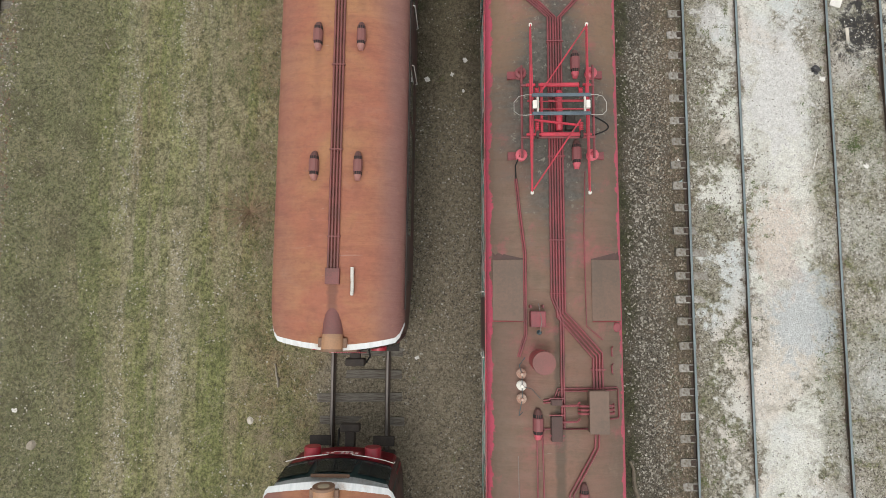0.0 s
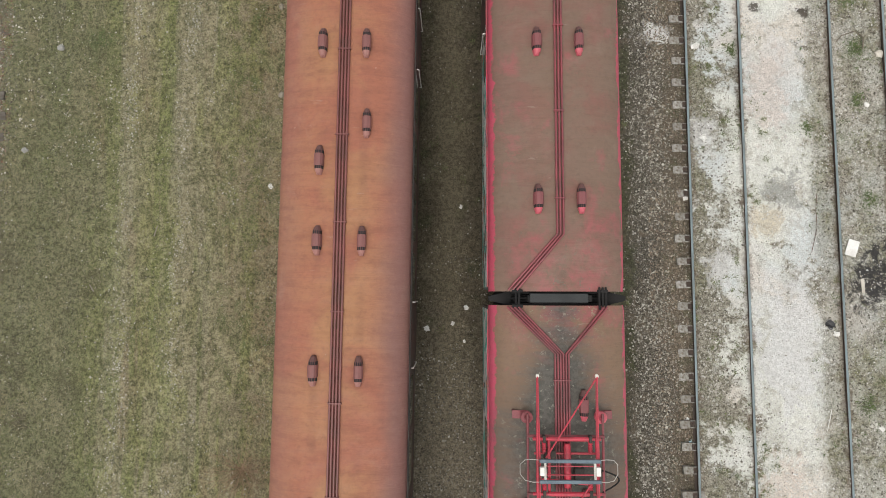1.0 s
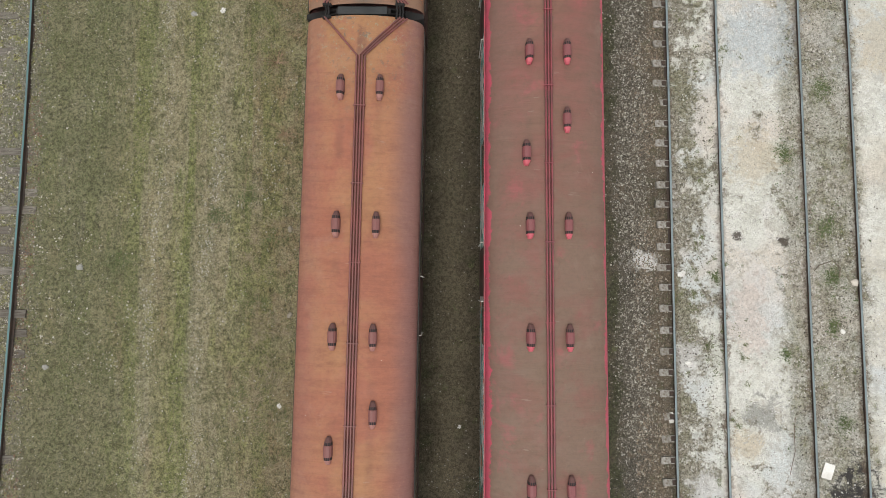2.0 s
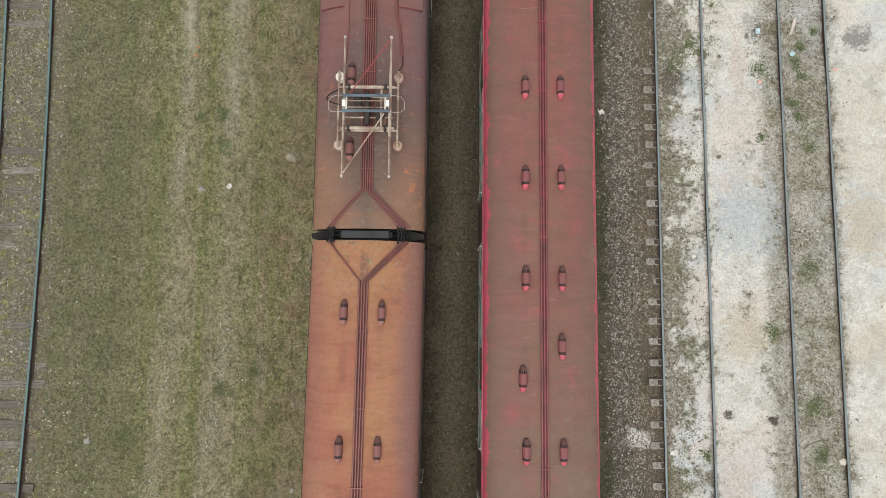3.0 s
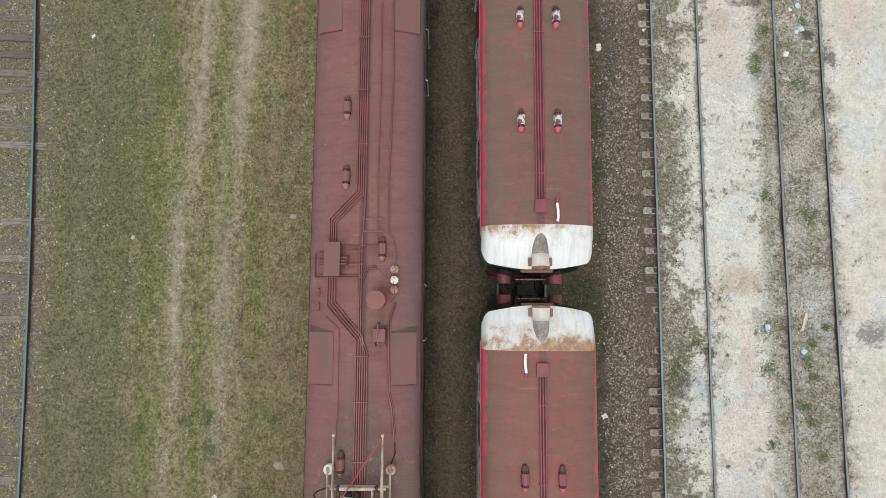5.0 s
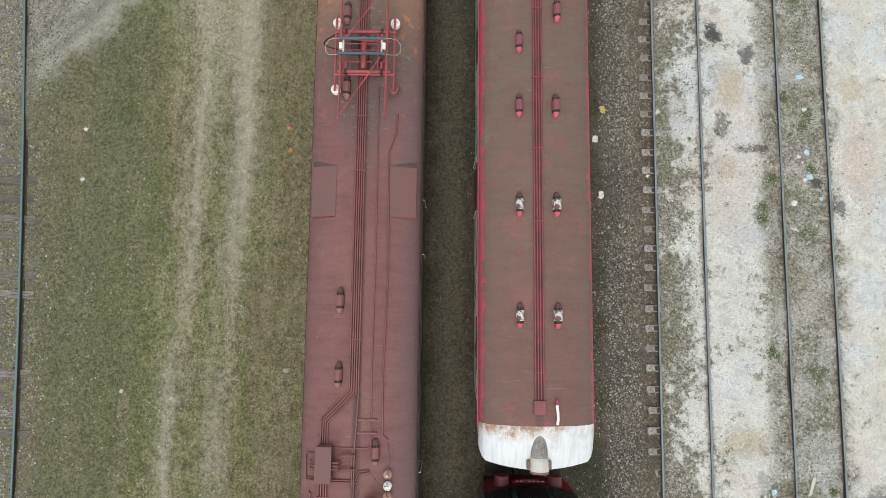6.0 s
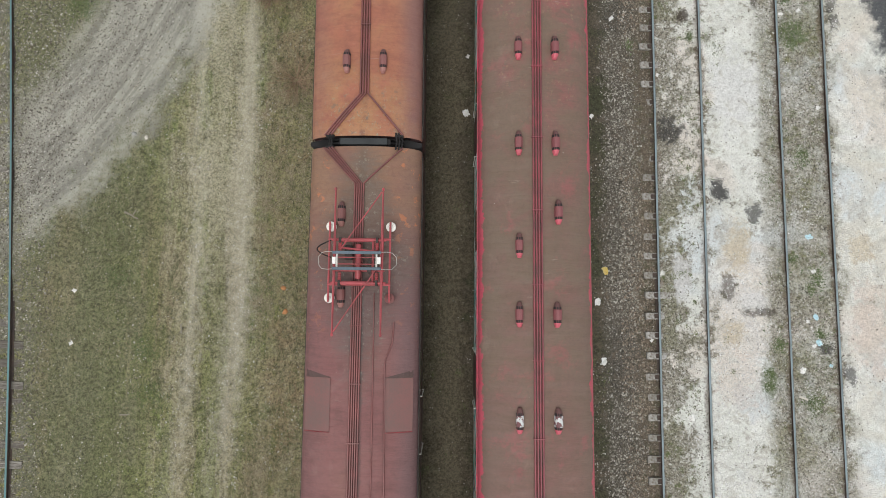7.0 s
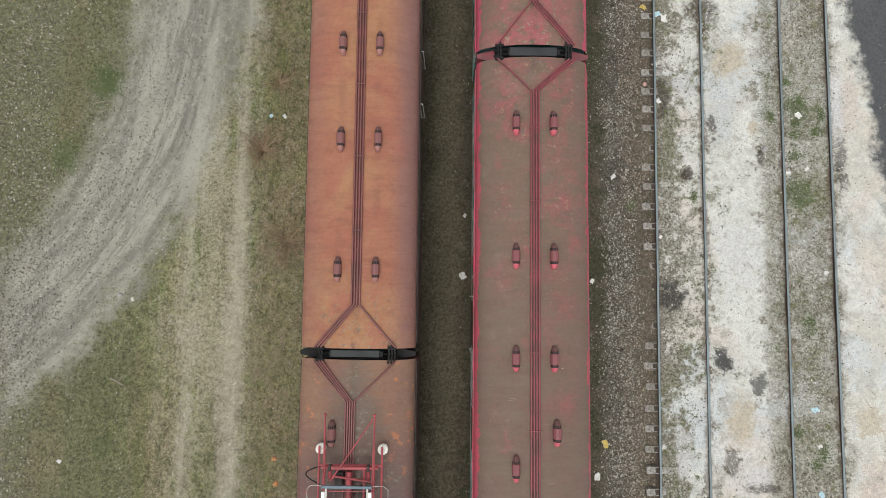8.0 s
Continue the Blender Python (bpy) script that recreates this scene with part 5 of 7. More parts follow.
    for sx in (-1, 1):
        lo, hi = sorted((x + 0.45 * sx, x + 0.49 * sx))
        part("head_frame", box_bm(lo, hi, s - 0.19, s + 0.19, 4.68, 4.72), "horn", base)
        lo, hi = sorted((x + 0.49 * sx, x + 0.57 * sx))
        part("spring_box", box_bm(lo, hi, s - 0.08, s + 0.08, 4.66, 4.75, 0.008), "white", base, "pale spring box")
        loop = [P(0.55 * sx, 0.20, 4.70), P(0.70 * sx, 0.21, 4.68), P(0.84 * sx, 0.19, 4.64), P(0.93 * sx, 0.09, 4.58), P(0.93 * sx, -0.09, 4.58), P(0.84 * sx, -0.19, 4.64), P(0.70 * sx, -0.21, 4.68), P(0.55 * sx, -0.20, 4.70)]
        part("horn", tube_bm(loop, 0.0075), "horn_wire", base, "pale bent horn")
    cable = [P(-0.70 - 0.36 * math.sin(math.pi * k / 11), 0.52 - 0.42 * k / 11, 4.30 - 0.10 * math.sin(math.pi * k / 11)) for k in range(12)]
    part("cable", tube_bm(cable, 0.016), "rubber", base, "black looped cable")
    return base


def hatch(car, x0, x1, s0, s1, mat, back=False):
    """A raised roof hatch at the shoulder, flat over the curve, with a dark sloping sheet at one end."""
    sx = 1 if x1 > 0 else -1
    inner, outer = (x0, x1) if sx > 0 else (x1, x0)
    n = 6
    line = [inner + (outer - inner) * k / n for k in range(n + 1)]
    top = [roof_z(inner) + 0.016 + (roof_z(outer) + 0.085 - roof_z(inner) - 0.016) * (k / n) ** 1.25 for k in range(n + 1)]
    bm = bmesh.new()
    rings = []
    for s in (s0, s1):
        up = [bm.verts.new((x, s, z)) for x, z in zip(line, top)]
        lo = [bm.verts.new((x, s, roof_z(x) - 0.04)) for x in line]
        rings.append(up + lo[::-1])
    m = len(rings[0])
    for k in range(m):
        bm.faces.new((rings[0][k], rings[0][(k + 1) % m], rings[1][(k + 1) % m], rings[1][k]))
    bm.faces.new(rings[0][::-1])
    bm.faces.new(rings[1])
    h = part("roof_hatch", bm, mat, car, "raised hatch panel on the roof shoulder")
    sl = s1 if back else s0
    lip = grid_bm([[(x, sl + d, z + 0.003) for x, z in zip(line, top)] for d in ((-0.004, 0.02) if back else (-0.02, 0.004))])
    bmesh.ops.solidify(lip, geom=lip.faces[:], thickness=0.02)
    part("lip", lip, "panto_dull", h, "crimson edge of the hatch")
    wedge = bmesh.new()
    sw, sg = (s0, -1) if back else (s1, 1)
    a = [wedge.verts.new((x, sw + 0.002 * sg, z - 0.012)) for x, z in zip(line, top)]
    b = [wedge.verts.new((x, sw + sg * (0.012 + 0.17 * k / n), roof_z(x) + 0.004)) for k, x in enumerate(line)]
    for k in range(n):
        wedge.faces.new((a[k], a[k + 1], b[k + 1], b[k]))
    part("end_slope", wedge, "wedge", h, "dark sloping sheet at the hatch end")


def motor_roof(car, L, pm, dark, shift, pantos, hot, far=True):
    """Roof gear of a motor car. shift(s) moves the equipment along the roof."""
    S = shift
    six = [-0.13, -0.075, -0.02, 0.035, 0.09, 0.145]
    # conduits from the near coupling end to the switch box
    for i, x in enumerate(six):
        tail = y_split(six, 2, 4, 0.97, 0.03, 0.075)[i]
        up = [(x, S(6.95))]
        if i < 4:
            q = -0.89 + 0.065 * i
            up = [(x, S(6.95) + 0.035 * (i - 2)), (q, S(7.78) + 0.035 * (i - 2)), (q, S(8.5))]
        else:
            up = [(x, S(6.6)), (-0.08 + 0.05 * (i - 4), S(7.05)), (-0.08 + 0.05 * (i - 4), S(9.2))]
        pipe(car, [tail[1], tail[0], *up], 0.0225, pm)
    clamp_bars(car, -0.17, 0.18, [1.5, 4.0, S(5.4), S(6.5)], pm)
    clamp_bars(car, -0.94, -0.64, [S(8.05)], pm)
    # switch box and its loops
    sb = part("switch_box", box_bm(-0.92, -0.56, S(8.45), S(9.27), 3.92, 4.24, 0.012), dark, car, "flat rectangular switch box")
    part("lid", box_bm(-0.935, -0.545, S(8.44), S(9.28), 4.24, 4.262, 0.006), dark, sb, "dull lid of the switch box")
    for k in range(3):
        s = S(8.75) + 0.075 * k
        part("bushing", tube_bm([(-0.58, s, 4.17), (-0.40, s, 4.17), (-0.36, s, 4.10)], 0.026, 8), pm, sb)
        part("bushing", tube_bm([(-0.90, s, 4.12), (-1.06, s, 4.1), (-1.1, s, 3.95)], 0.026, 8), pm, sb)
    for s in (8.68, 9.0):
        part("busbar", tube_bm([(-0.38, S(s), 4.13), (-0.32, S(s) + 0.06, 4.15), (0.0, S(s) + 0.07, 4.15)], 0.024, 8), pm, sb)
    pipe(car, [(-0.93, S(9.05)), (-1.22, S(9.05)), (-1.25, S(9.0)), (-1.24, S(8.46)), (-1.2, S(8.42)), (0.05, S(8.42)), (0.12, S(8.62)), (0.34, S(8.66))], 0.018, pm)
    pipe(car, [(-1.2, S(8.47)), (0.02, S(8.47)), (0.08, S(8.68)), (0.34, S(8.71))], 0.016, pm)
    pipe(car, [(-0.56, S(9.22)), (0.28, S(9.22)), (0.36, S(9.3)), (0.36, S(9.6)), (0.34, S(10.9))], 0.016, pm)
    for s in (9.57, 9.88) if far else ():
        part("rung", box_bm(0.0, 0.5, S(s) - 0.025, S(s) + 0.025, 4.02, 4.075, 0.008), pm, car)
    # reactor drum and terminal box
    drum = part("reactor_drum", lathe_bm([(0.222, 3.96), (0.222, 4.56), (0.21, 4.59), (0.0, 4.59)], 28, (0.39, S(7.86), 0)), "tank_red", car, "round red drum", None, True)
    part("drum_lid", lathe_bm([(0.226, 4.54), (0.232, 4.55), (0.226, 4.60), (0.02, 4.605)], 28, (0.39, S(7.86), 0)), "drum_lid", drum, "dull lid of the drum")
    tb = part("terminal_box", box_bm(0.30, 0.60, S(6.86), S(7.18), 4.0, 4.30, 0.015), pm, car, "small red terminal box")
    for x in (0.32, 0.57):
        part("leg", box_bm(x, x + 0.03, S(6.74), S(6.8), 3.98, 4.2), pm, tb)
    part("bushing", lathe_bm([(0.03, 4.3), (0.05, 4.34), (0.03, 4.38), (0.045, 4.42), (0.02, 4.5)], 12, (0.45, S(7.28), 0)), "blue_cable", tb)
    part("lead", tube_bm([(0.45, S(7.28), 4.48), (0.40, S(7.05), 4.42), (0.42, S(6.7), 4.1)], 0.008), "grey_wire", tb)
    # a row of three porcelain insulators with jumper leads
    for k, s in enumerate((8.12, 8.36, 8.62)):
        z = roof_z(0.78)
        ins = part("post_insulator", lathe_bm([(0.06, z - 0.02), (0.065, z + 0.06), (0.10, z + 0.08), (0.06, z + 0.11), (0.10, z + 0.135), (0.06, z + 0.165), (0.095, z + 0.19), (0.04, z + 0.23), (0.03, z + 0.28)], 14, (0.78, S(s), 0)), "porcelain_brown" if k != 1 else "porcelain", car, "ribbed porcelain post insulator", None, True)
    part("jumper", tube_bm([(0.7, S(7.8), 4.06), (0.83, S(7.95), 4.15), (0.78, S(8.12), 4.2), (0.78, S(8.62), 4.2), (0.84, S(8.95), 4.12), (0.76, S(9.35) if far else S(8.9), 4.05)], 0.008), "blue_cable", car, "thin blue jumper lead")
    part("jumper", tube_bm([(0.78, S(8.36), 4.2), (0.58, S(8.42), 4.16), (0.4, S(8.62), 4.08)], 0.007), "blue_cable", car)
    if far:
        pipe(car, [(0.76, S(9.4)), (0.63, S(9.52)), (0.61, S(10.9))], 0.02, pm)
    else:
        for s, d in ((8.95, 0.42), (8.62, 0.12), (9.35, 0.1)):
            part("resistor_box", box_bm(-0.02, 0.2, S(s), S(s) + d, 3.99, 4.2, 0.015), "wedge", car, "dark louvred resistor box")
            part("louvre_lip", box_bm(-0.06, 0.24, S(s) - 0.03, S(s), 4.14, 4.17, 0.006), pm, car)
        part("whip_rod", tube_bm([(0.86, S(9.75), 4.1), (0.84, S(10.9), 4.08)], 0.008), "grey_wire", car, "thin pale rod")
        part("gauge", lathe_bm([(0.10, 3.74), (0.10, 3.80), (0.07, 3.82), (0.0, 3.82)], 16, (-1.24, S(7.2), 0)), pm, car, "small round roof fitting")
    pipe(car, [(0.80, S(7.8)), (0.66, S(7.36)), (0.66, S(5.65)), (0.75, 5.26), (0.83, 4.45)], 0.02, pm)
    pipe(car, [(0.84, S(7.8)), (0.70, S(7.36)), (0.70, S(5.65)), (0.79, 5.26), (0.865, 4.45)], 0.014, pm)
    part("jumper", tube_bm([(0.84, 4.45, roof_line(0.84)), (0.86, 4.2, 4.05), (0.78, 4.0, 4.2)], 0.014), "rubber", car)
    pipe(car, [(-0.91, S(7.45)), (-0.57, S(7.17)), (-0.55, S(5.25)), (-0.60, 4.3)], 0.011, pm)
    for s in (7.7, 8.05):
        z = roof_z(-1.12)
        part("lifting_eye", tube_bm([(-1.16, S(s) - 0.12, z - 0.06), (-1.10, S(s) - 0.07, z + 0.06), (-1.10, S(s) + 0.07, z + 0.06), (-1.16, S(s) + 0.12, z - 0.06)], 0.018), pm, car)
    for x0, x1 in ((-1.34, -0.70), (0.66, 1.33)):
        hatch(car, x0, x1, S(5.8), S(7.07), dark, not far)
    for x, s in ((0.46, S(9.13)), (-0.43, 3.95), (-0.43, 2.0), (-0.46, 10.95), (-0.47, 12.74)):
        ventilator(car, x, s, hot, not far)
    if far:
        five = [-0.19, -0.135, -0.08, -0.025, 0.03]
        for i, x in enumerate(five):
            q = -0.87 + 0.055 * i
            tail = y_split(five, 4, 1, L - 0.97, L - 0.03, 0.075)[i]
            start = [(q, S(9.2)), (q, S(9.85) - 0.035 * (i - 1.5)), (x, S(10.55) - 0.035 * (i - 1.5))] if i < 4 else [(-0.03, S(9.2)), (x, S(10.3))]
            pipe(car, [*start, *tail], 0.0225, pm)
        clamp_bars(car, -0.23, 0.07, [11.8, 13.2, 14.6, 16.0, 17.4], pm)
        pipe(car, [(0.61, S(10.9)), (0.68, 13.4), (0.64, 16.5), (0.82, 17.0), (0.84, 17.5)], 0.018, pm)
        pipe(car, [(0.34, S(10.9)), (0.37, 14.0), (0.35, 18.2)], 0.014, pm)
        for x0, x1 in ((-1.32, -0.68), (0.64, 1.33)):
            hatch(car, x0, x1, 14.84, 16.13, dark)
        ventilator(car, -0.5, 20.16, hot)
        ventilator(car, -0.46, 18.15, hot)
    else:
        for x in (-0.80, -0.72):
            pipe(car, [(x, S(9.2)), (x + 0.02, S(9.6)), (-0.2 + (x + 0.76), S(10.5)), (-0.2 + (x + 0.76), L - 0.5)], 0.02, pm)
        pipe(car, [(-0.56, S(9.22)), (0.42, S(9.22)), (0.47, S(9.3)), (0.46, L - 3)], 0.016, pm)
    for p in pantos:
        pantograph(car, *p)


def gangway(x, y, length, paint="rubber"):
    """Black rubber bellows and bridge plate between two coupled cars."""
    g = new("gangway_bellows")
    g.matrix_basis = pose(x, y, 0)
    tagged(g, "black rubber gangway bellows between two coupled cars", "gangway", "gangways")
    n = 5
    for k in range(n):
        yc = -length / 2 + length * (k + 0.5) / n
        dz = 0.30 if k % 2 else 0.17
        pts = []
        for px, pz in PROFILE:
            pts.append((px * (0.83 if k % 2 == 0 else 0.86), yc, pz - dz))
        bm = bmesh.new()
        w = length / n * 0.62
        a = [bm.verts.new((p[0], p[1] - w / 2, p[2])) for p in pts]
        b = [bm.verts.new((p[0], p[1] + w / 2, p[2])) for p in pts]
        c = [bm.verts.new((p[0] * 0.9, p[1] - w / 2, p[2] - 0.15)) for p in pts]
        d = [bm.verts.new((p[0] * 0.9, p[1] + w / 2, p[2] - 0.15)) for p in pts]
        for i in range(len(pts) - 1):
            bm.faces.new((a[i], a[i + 1], b[i + 1], b[i]))
            bm.faces.new((a[i], c[i], c[i + 1], a[i + 1]))
            bm.faces.new((b[i], d[i], d[i + 1], b[i + 1]))
        part("fold", bm, "rubber", g)
    part("bridge_plate", box_bm(-0.62, 0.58, -length / 2 + 0.06, length / 2 - 0.04, 3.8, 3.93, 0.01), "plate", g, "dark grey bridge plate")
    for sx in (-1, 1):
        flap = bmesh.new()
        ring = [[flap.verts.new((sx * px, py, pz)) for px, py in ((0.98, -length / 2 - 0.01), (1.44, -0.05), (1.44, 0.05), (0.98, length / 2 + 0.01))] for pz in (3.1, 3.62)]
        for q in range(4):
            flap.faces.new((ring[0][q], ring[0][(q + 1) % 4], ring[1][(q + 1) % 4], ring[1][q]))
        flap.faces.new(ring[0][::-1])
        flap.faces.new(ring[1])
        part("side_flap", flap, paint, g, "crimson painted side flap" if paint != "rubber" else "")
        lo, hi = sorted((0.77 * sx, 0.99 * sx))
        if sx < 0:
            part("cable_guard", box_bm(lo, hi, -length / 2 - 0.05, -length / 2 + 0.02, 3.84, 3.965, 0.02), "rubber", g)
        part("cable_guard", box_bm(lo, hi, length / 2 - 0.02, length / 2 + 0.04, 3.84, 3.955, 0.02), "rubber", g)
        part("end_knob", box_bm(min(0.58 * sx, 0.66 * sx), max(0.58 * sx, 0.66 * sx), -0.07, 0.07, 3.80, 3.91, 0.01), "rubber", g)
    for k in range(5):
        xx = -0.92 + 0.06 * k if k < 2 else 0.66 + 0.07 * k
        part("jumper_cable", tube_bm([(xx, -length / 2 - 0.08, roof_z(xx) + 0.03), (xx + 0.02, 0, roof_z(xx) - 0.07), (xx, length / 2 + 0.08, roof_z(xx) + 0.03)], 0.022), "rubber", g)
    part("tunnel", box_bm(-1.14, 1.14, -length / 2 - 0.02, length / 2 + 0.02, 1.0, 3.55), "rubber", g)
    return g


ORANGE = dict(roof="roof_orange", cap="cap_orange", body="body_dark", door="body_dark", gutter="under", apron="body_red", lamp="body_red")
REDDISH = dict(roof="roof_red", cap="cap_clean", body="body_dark", door="body_dark", gutter="under", apron="body_red", lamp="body_red")
BROWN_MOTOR = dict(roof="roof_brown_motor", cap="cap_worn", body="body_dark", door="body_dark", gutter="gutter_pink", apron="body_red", lamp="pipe_pink")
FADING = dict(roof="roof_fading_red", cap="cap_worn", body="body_green", door="body_dark", gutter="gutter_pink", apron="body_red", lamp="pipe_pink")
BROWN = dict(roof="roof_brown", cap="cap_worn", body="body_green", door="body_dark", gutter="gutter_pink", apron="body_red", lamp="pipe_pink")
CRIMSON = dict(roof="roof_brown_red", cap="cap_clean", body="body_green", door="body_dark", gutter="gutter_pink", apron="body_red", lamp="pipe_pink")

# orange train, from the far cab to the third car
l0, n0 = make_car("orange roofed railway car with white rimmed cab and red front", (-2.40, -4.05), (-2.55, -25.0), True, ORANGE, "side_a", "body_dark")
cab_front(l0, ORANGE, 0.24, True)
cab_roof_fittings(l0, n0, "pipe_red", [], "dull", None, "sandstone")
l1, n1 = make_car("railway car with rust orange roof and white rimmed cab", (-2.285, -1.36), (-2.03, 19.93), True, ORANGE, "body_dark", "body_dark")
cab_front(l1, ORANGE, 0.08)
pair = lambda s, *k: [(-0.455, s, *k), (0.455, s, *k)]
cab_roof_fittings(l1, n1, "pipe_red", pair(3.9) + pair(6.74) + pair(9.41) + [(-0.46, 11.1), (0.5, 11.9)] + pair(13.64) + pair(16.23) + pair(19.5), "dull", "horn", "vent_red", apex=20.27, sleeve="sandstone")
l2, n2 = make_car("motor car with oxide red roof, rust flakes and two pantographs", (-2.03, 20.22), (-2.03, 42.13), False, REDDISH, "body_dark", "body_dark")
motor_roof(l2, n2, "pipe_red", "hatch_red", lambda s: s, [(2.96, 0.03, "panto_cream", "panto_cream", "porcelain", "porcelain_brown", "horn"), (18.95, 0.0, "panto_dull", "panto_dull", "porcelain", "pipe_red", "panto_dull")], "dull")
l3, n3 = make_car("railway car with weathered rust orange roof", (-2.04, 42.40), (-2.12, 63.3), False, dict(ORANGE, roof="roof_orange_end"), "body_dark", "body_dark")
tails = y_split([-0.099, -0.033, 0.033, 0.099], 3, 1, 1.07, 0.03, 0.085)
for x, tail in zip([-0.099, -0.033, 0.033, 0.099], tails):
    pipe(l3, [tail[1], tail[0], (x, n3 - 1.5)], 0.0245, "pipe_red")
clamp_bars(l3, -0.13, 0.13, [2.9 + 1.85 * k for k in range(9)], "pipe_red")
for x, s in pair(1.93) + pair(5.19) + pair(7.66) + pair(10.4) + pair(13.2) + pair(16.0):
    ventilator(l3, x, s, "dull")

# crimson edged train
r1, q1 = make_car("motor car with soot brown roof, crimson edges and red pantograph", (2.40, 6.72), (2.40, -15.2), False, BROWN_MOTOR, "side_a", "side_a")
motor_roof(r1, q1, "pipe_pink", "hatch_brown", lambda s: s + 0.36, [(3.10, 0.0, "panto_red", "pipe_pink", "tip_pink", "pipe_pink", "porcelain")], "pink", far=False)
r2, q2 = make_car("railway car with brown roof, crimson edges and worn white cab cap", (2.385, 27.99), (2.40, 7.01), True, FADING, "side_b", "side_b")
cab_front(r2, FADING)
cab_roof_fittings(r2, q2, "pipe_pink", pair(4.12) + pair(6.45) + pair(8.97) + [(-0.44, 10.62), (0.53, 11.4)] + pair(13.12) + pair(15.69) + pair(19.06), "pink", "white", "sleeve_dirt", apex=19.8, right_only=True, flip=True, sleeve="horn")
r3, q3 = make_car("railway car with reddish brown roof and white cab cap", (2.385, 28.88), (2.31, 49.78), True, CRIMSON, "side_b", "side_b")
cab_front(r3, CRIMSON)
cab_roof_fittings(r3, q3, "pipe_pink", pair(3.77, "white") + pair(6.52, "white") + pair(9.06) + [(-0.45, 10.76), (0.51, 11.6)] + pair(13.35, "pink") + pair(15.84) + pair(19.17), "pink", "white", "sleeve_dirt", apex=20.0, sleeve="horn")
r4, q4 = make_car("railway car with brown roof and crimson edges", (2.30, 50.1), (2.2, 71.0), False, BROWN, "side_a", "side_a")
tails = y_split([-0.099, -0.033, 0.033, 0.099], 1, 3, 1.07, 0.03, 0.085)
for x, tail in zip([-0.099, -0.033, 0.033, 0.099], tails):
    pipe(r4, [tail[1], tail[0], (x, q4 - 1.5)], 0.0245, "pipe_pink")
for x, s in pair(2.6) + pair(5.2) + pair(7.7):
    ventilator(r4, x, s, "pink")

gangway(-2.03, 20.075, 0.29)
gangway(-2.03, 42.265, 0.27)
gangway(2.40, 6.865, 0.29)
gangway(2.31, 49.94, 0.32, "pipe_pink")


# ---- sleepers ----
def sleeper_mesh(name, half, w, h, mat, seed):
    bm = bmesh.new()
    box(bm, -half, half, -w / 2, w / 2, -h, 0, 0.012)
    rng = random.Random(seed)
    for v in bm.verts:
        v.co += Vector((rng.uniform(-0.03, 0.03) if abs(v.co.x) > half - 0.05 else 0, rng.uniform(-0.008, 0.008), rng.uniform(-0.006, 0.006)))
    me = bpy.data.meshes.new(name)
    bmesh.ops.recalc_face_normals(bm, faces=bm.faces[:])
    bm.to_mesh(me)
    bm.free()
    me.materials.append(M[mat])
    return me


def lay(parent, meshes, places, clip=None):
    for i, (x, y, z, a, tilt) in enumerate(places):
        o = new("sleeper", meshes[i % len(meshes)])
        o.parent = parent
        o.matrix_basis = pose(x, y, z, 0, tilt, a)
        if clip:
            c = new("rail_clip", clip)
            c.parent = o
            c.matrix_basis = pose(-0.83, 0, 0.0)


def clip_mesh():
    """Rusty tie plate with a bolt, beside the rail foot."""
    bm = bmesh.new()
    box(bm, -0.065, 0.06, -0.07, 0.07, -0.005, 0.022)
    box(bm, -0.03, 0.02, -0.03, 0.03, 0.02, 0.055)
    me = bpy.data.meshes.new("rail_clip")
    bm.to_mesh(me)
    bm.free()
    me.materials.append(M["rail_side"])
    return me


rng = random.Random(11)
conc = [sleeper_mesh("sleeper", 1.16, 0.21, 0.2, "concrete", k) for k in range(3)]
lay(track_near, conc, [(7.48 + rng.uniform(-0.03, 0.03), -9.0 + 0.625 * k, 0.016 + rng.uniform(-0.012, 0.012), rng.uniform(-1.5, 1.5), 4.3) for k in range(104)], clip_mesh())
wood = [sleeper_mesh("sleeper", 1.15, 0.24, 0.16, "timber", 20 + k) for k in range(5)]


def west_x(y):
    return float(np.interp(y, [p[1] for p in WS], [p[0] for p in WS]))


lay(track_west, wood, [(west_x(-6.0 + 0.62 * k) - 0.75 + rng.uniform(-0.06, 0.06), -6.0 + 0.62 * k + rng.uniform(-0.05, 0.05), 0.058 + rng.uniform(-0.055, 0.015), rng.uniform(-2.5, 2.5), rng.uniform(0.8, 2.4)) for k in range(84)])
lay(track_orange, wood, [(-2.32 + rng.uniform(-0.05, 0.05), -8.0 + 0.63 * k, -0.066 + rng.uniform(-0.015, 0.015), rng.uniform(-1.5, 1.5), 0) for k in range(14)])


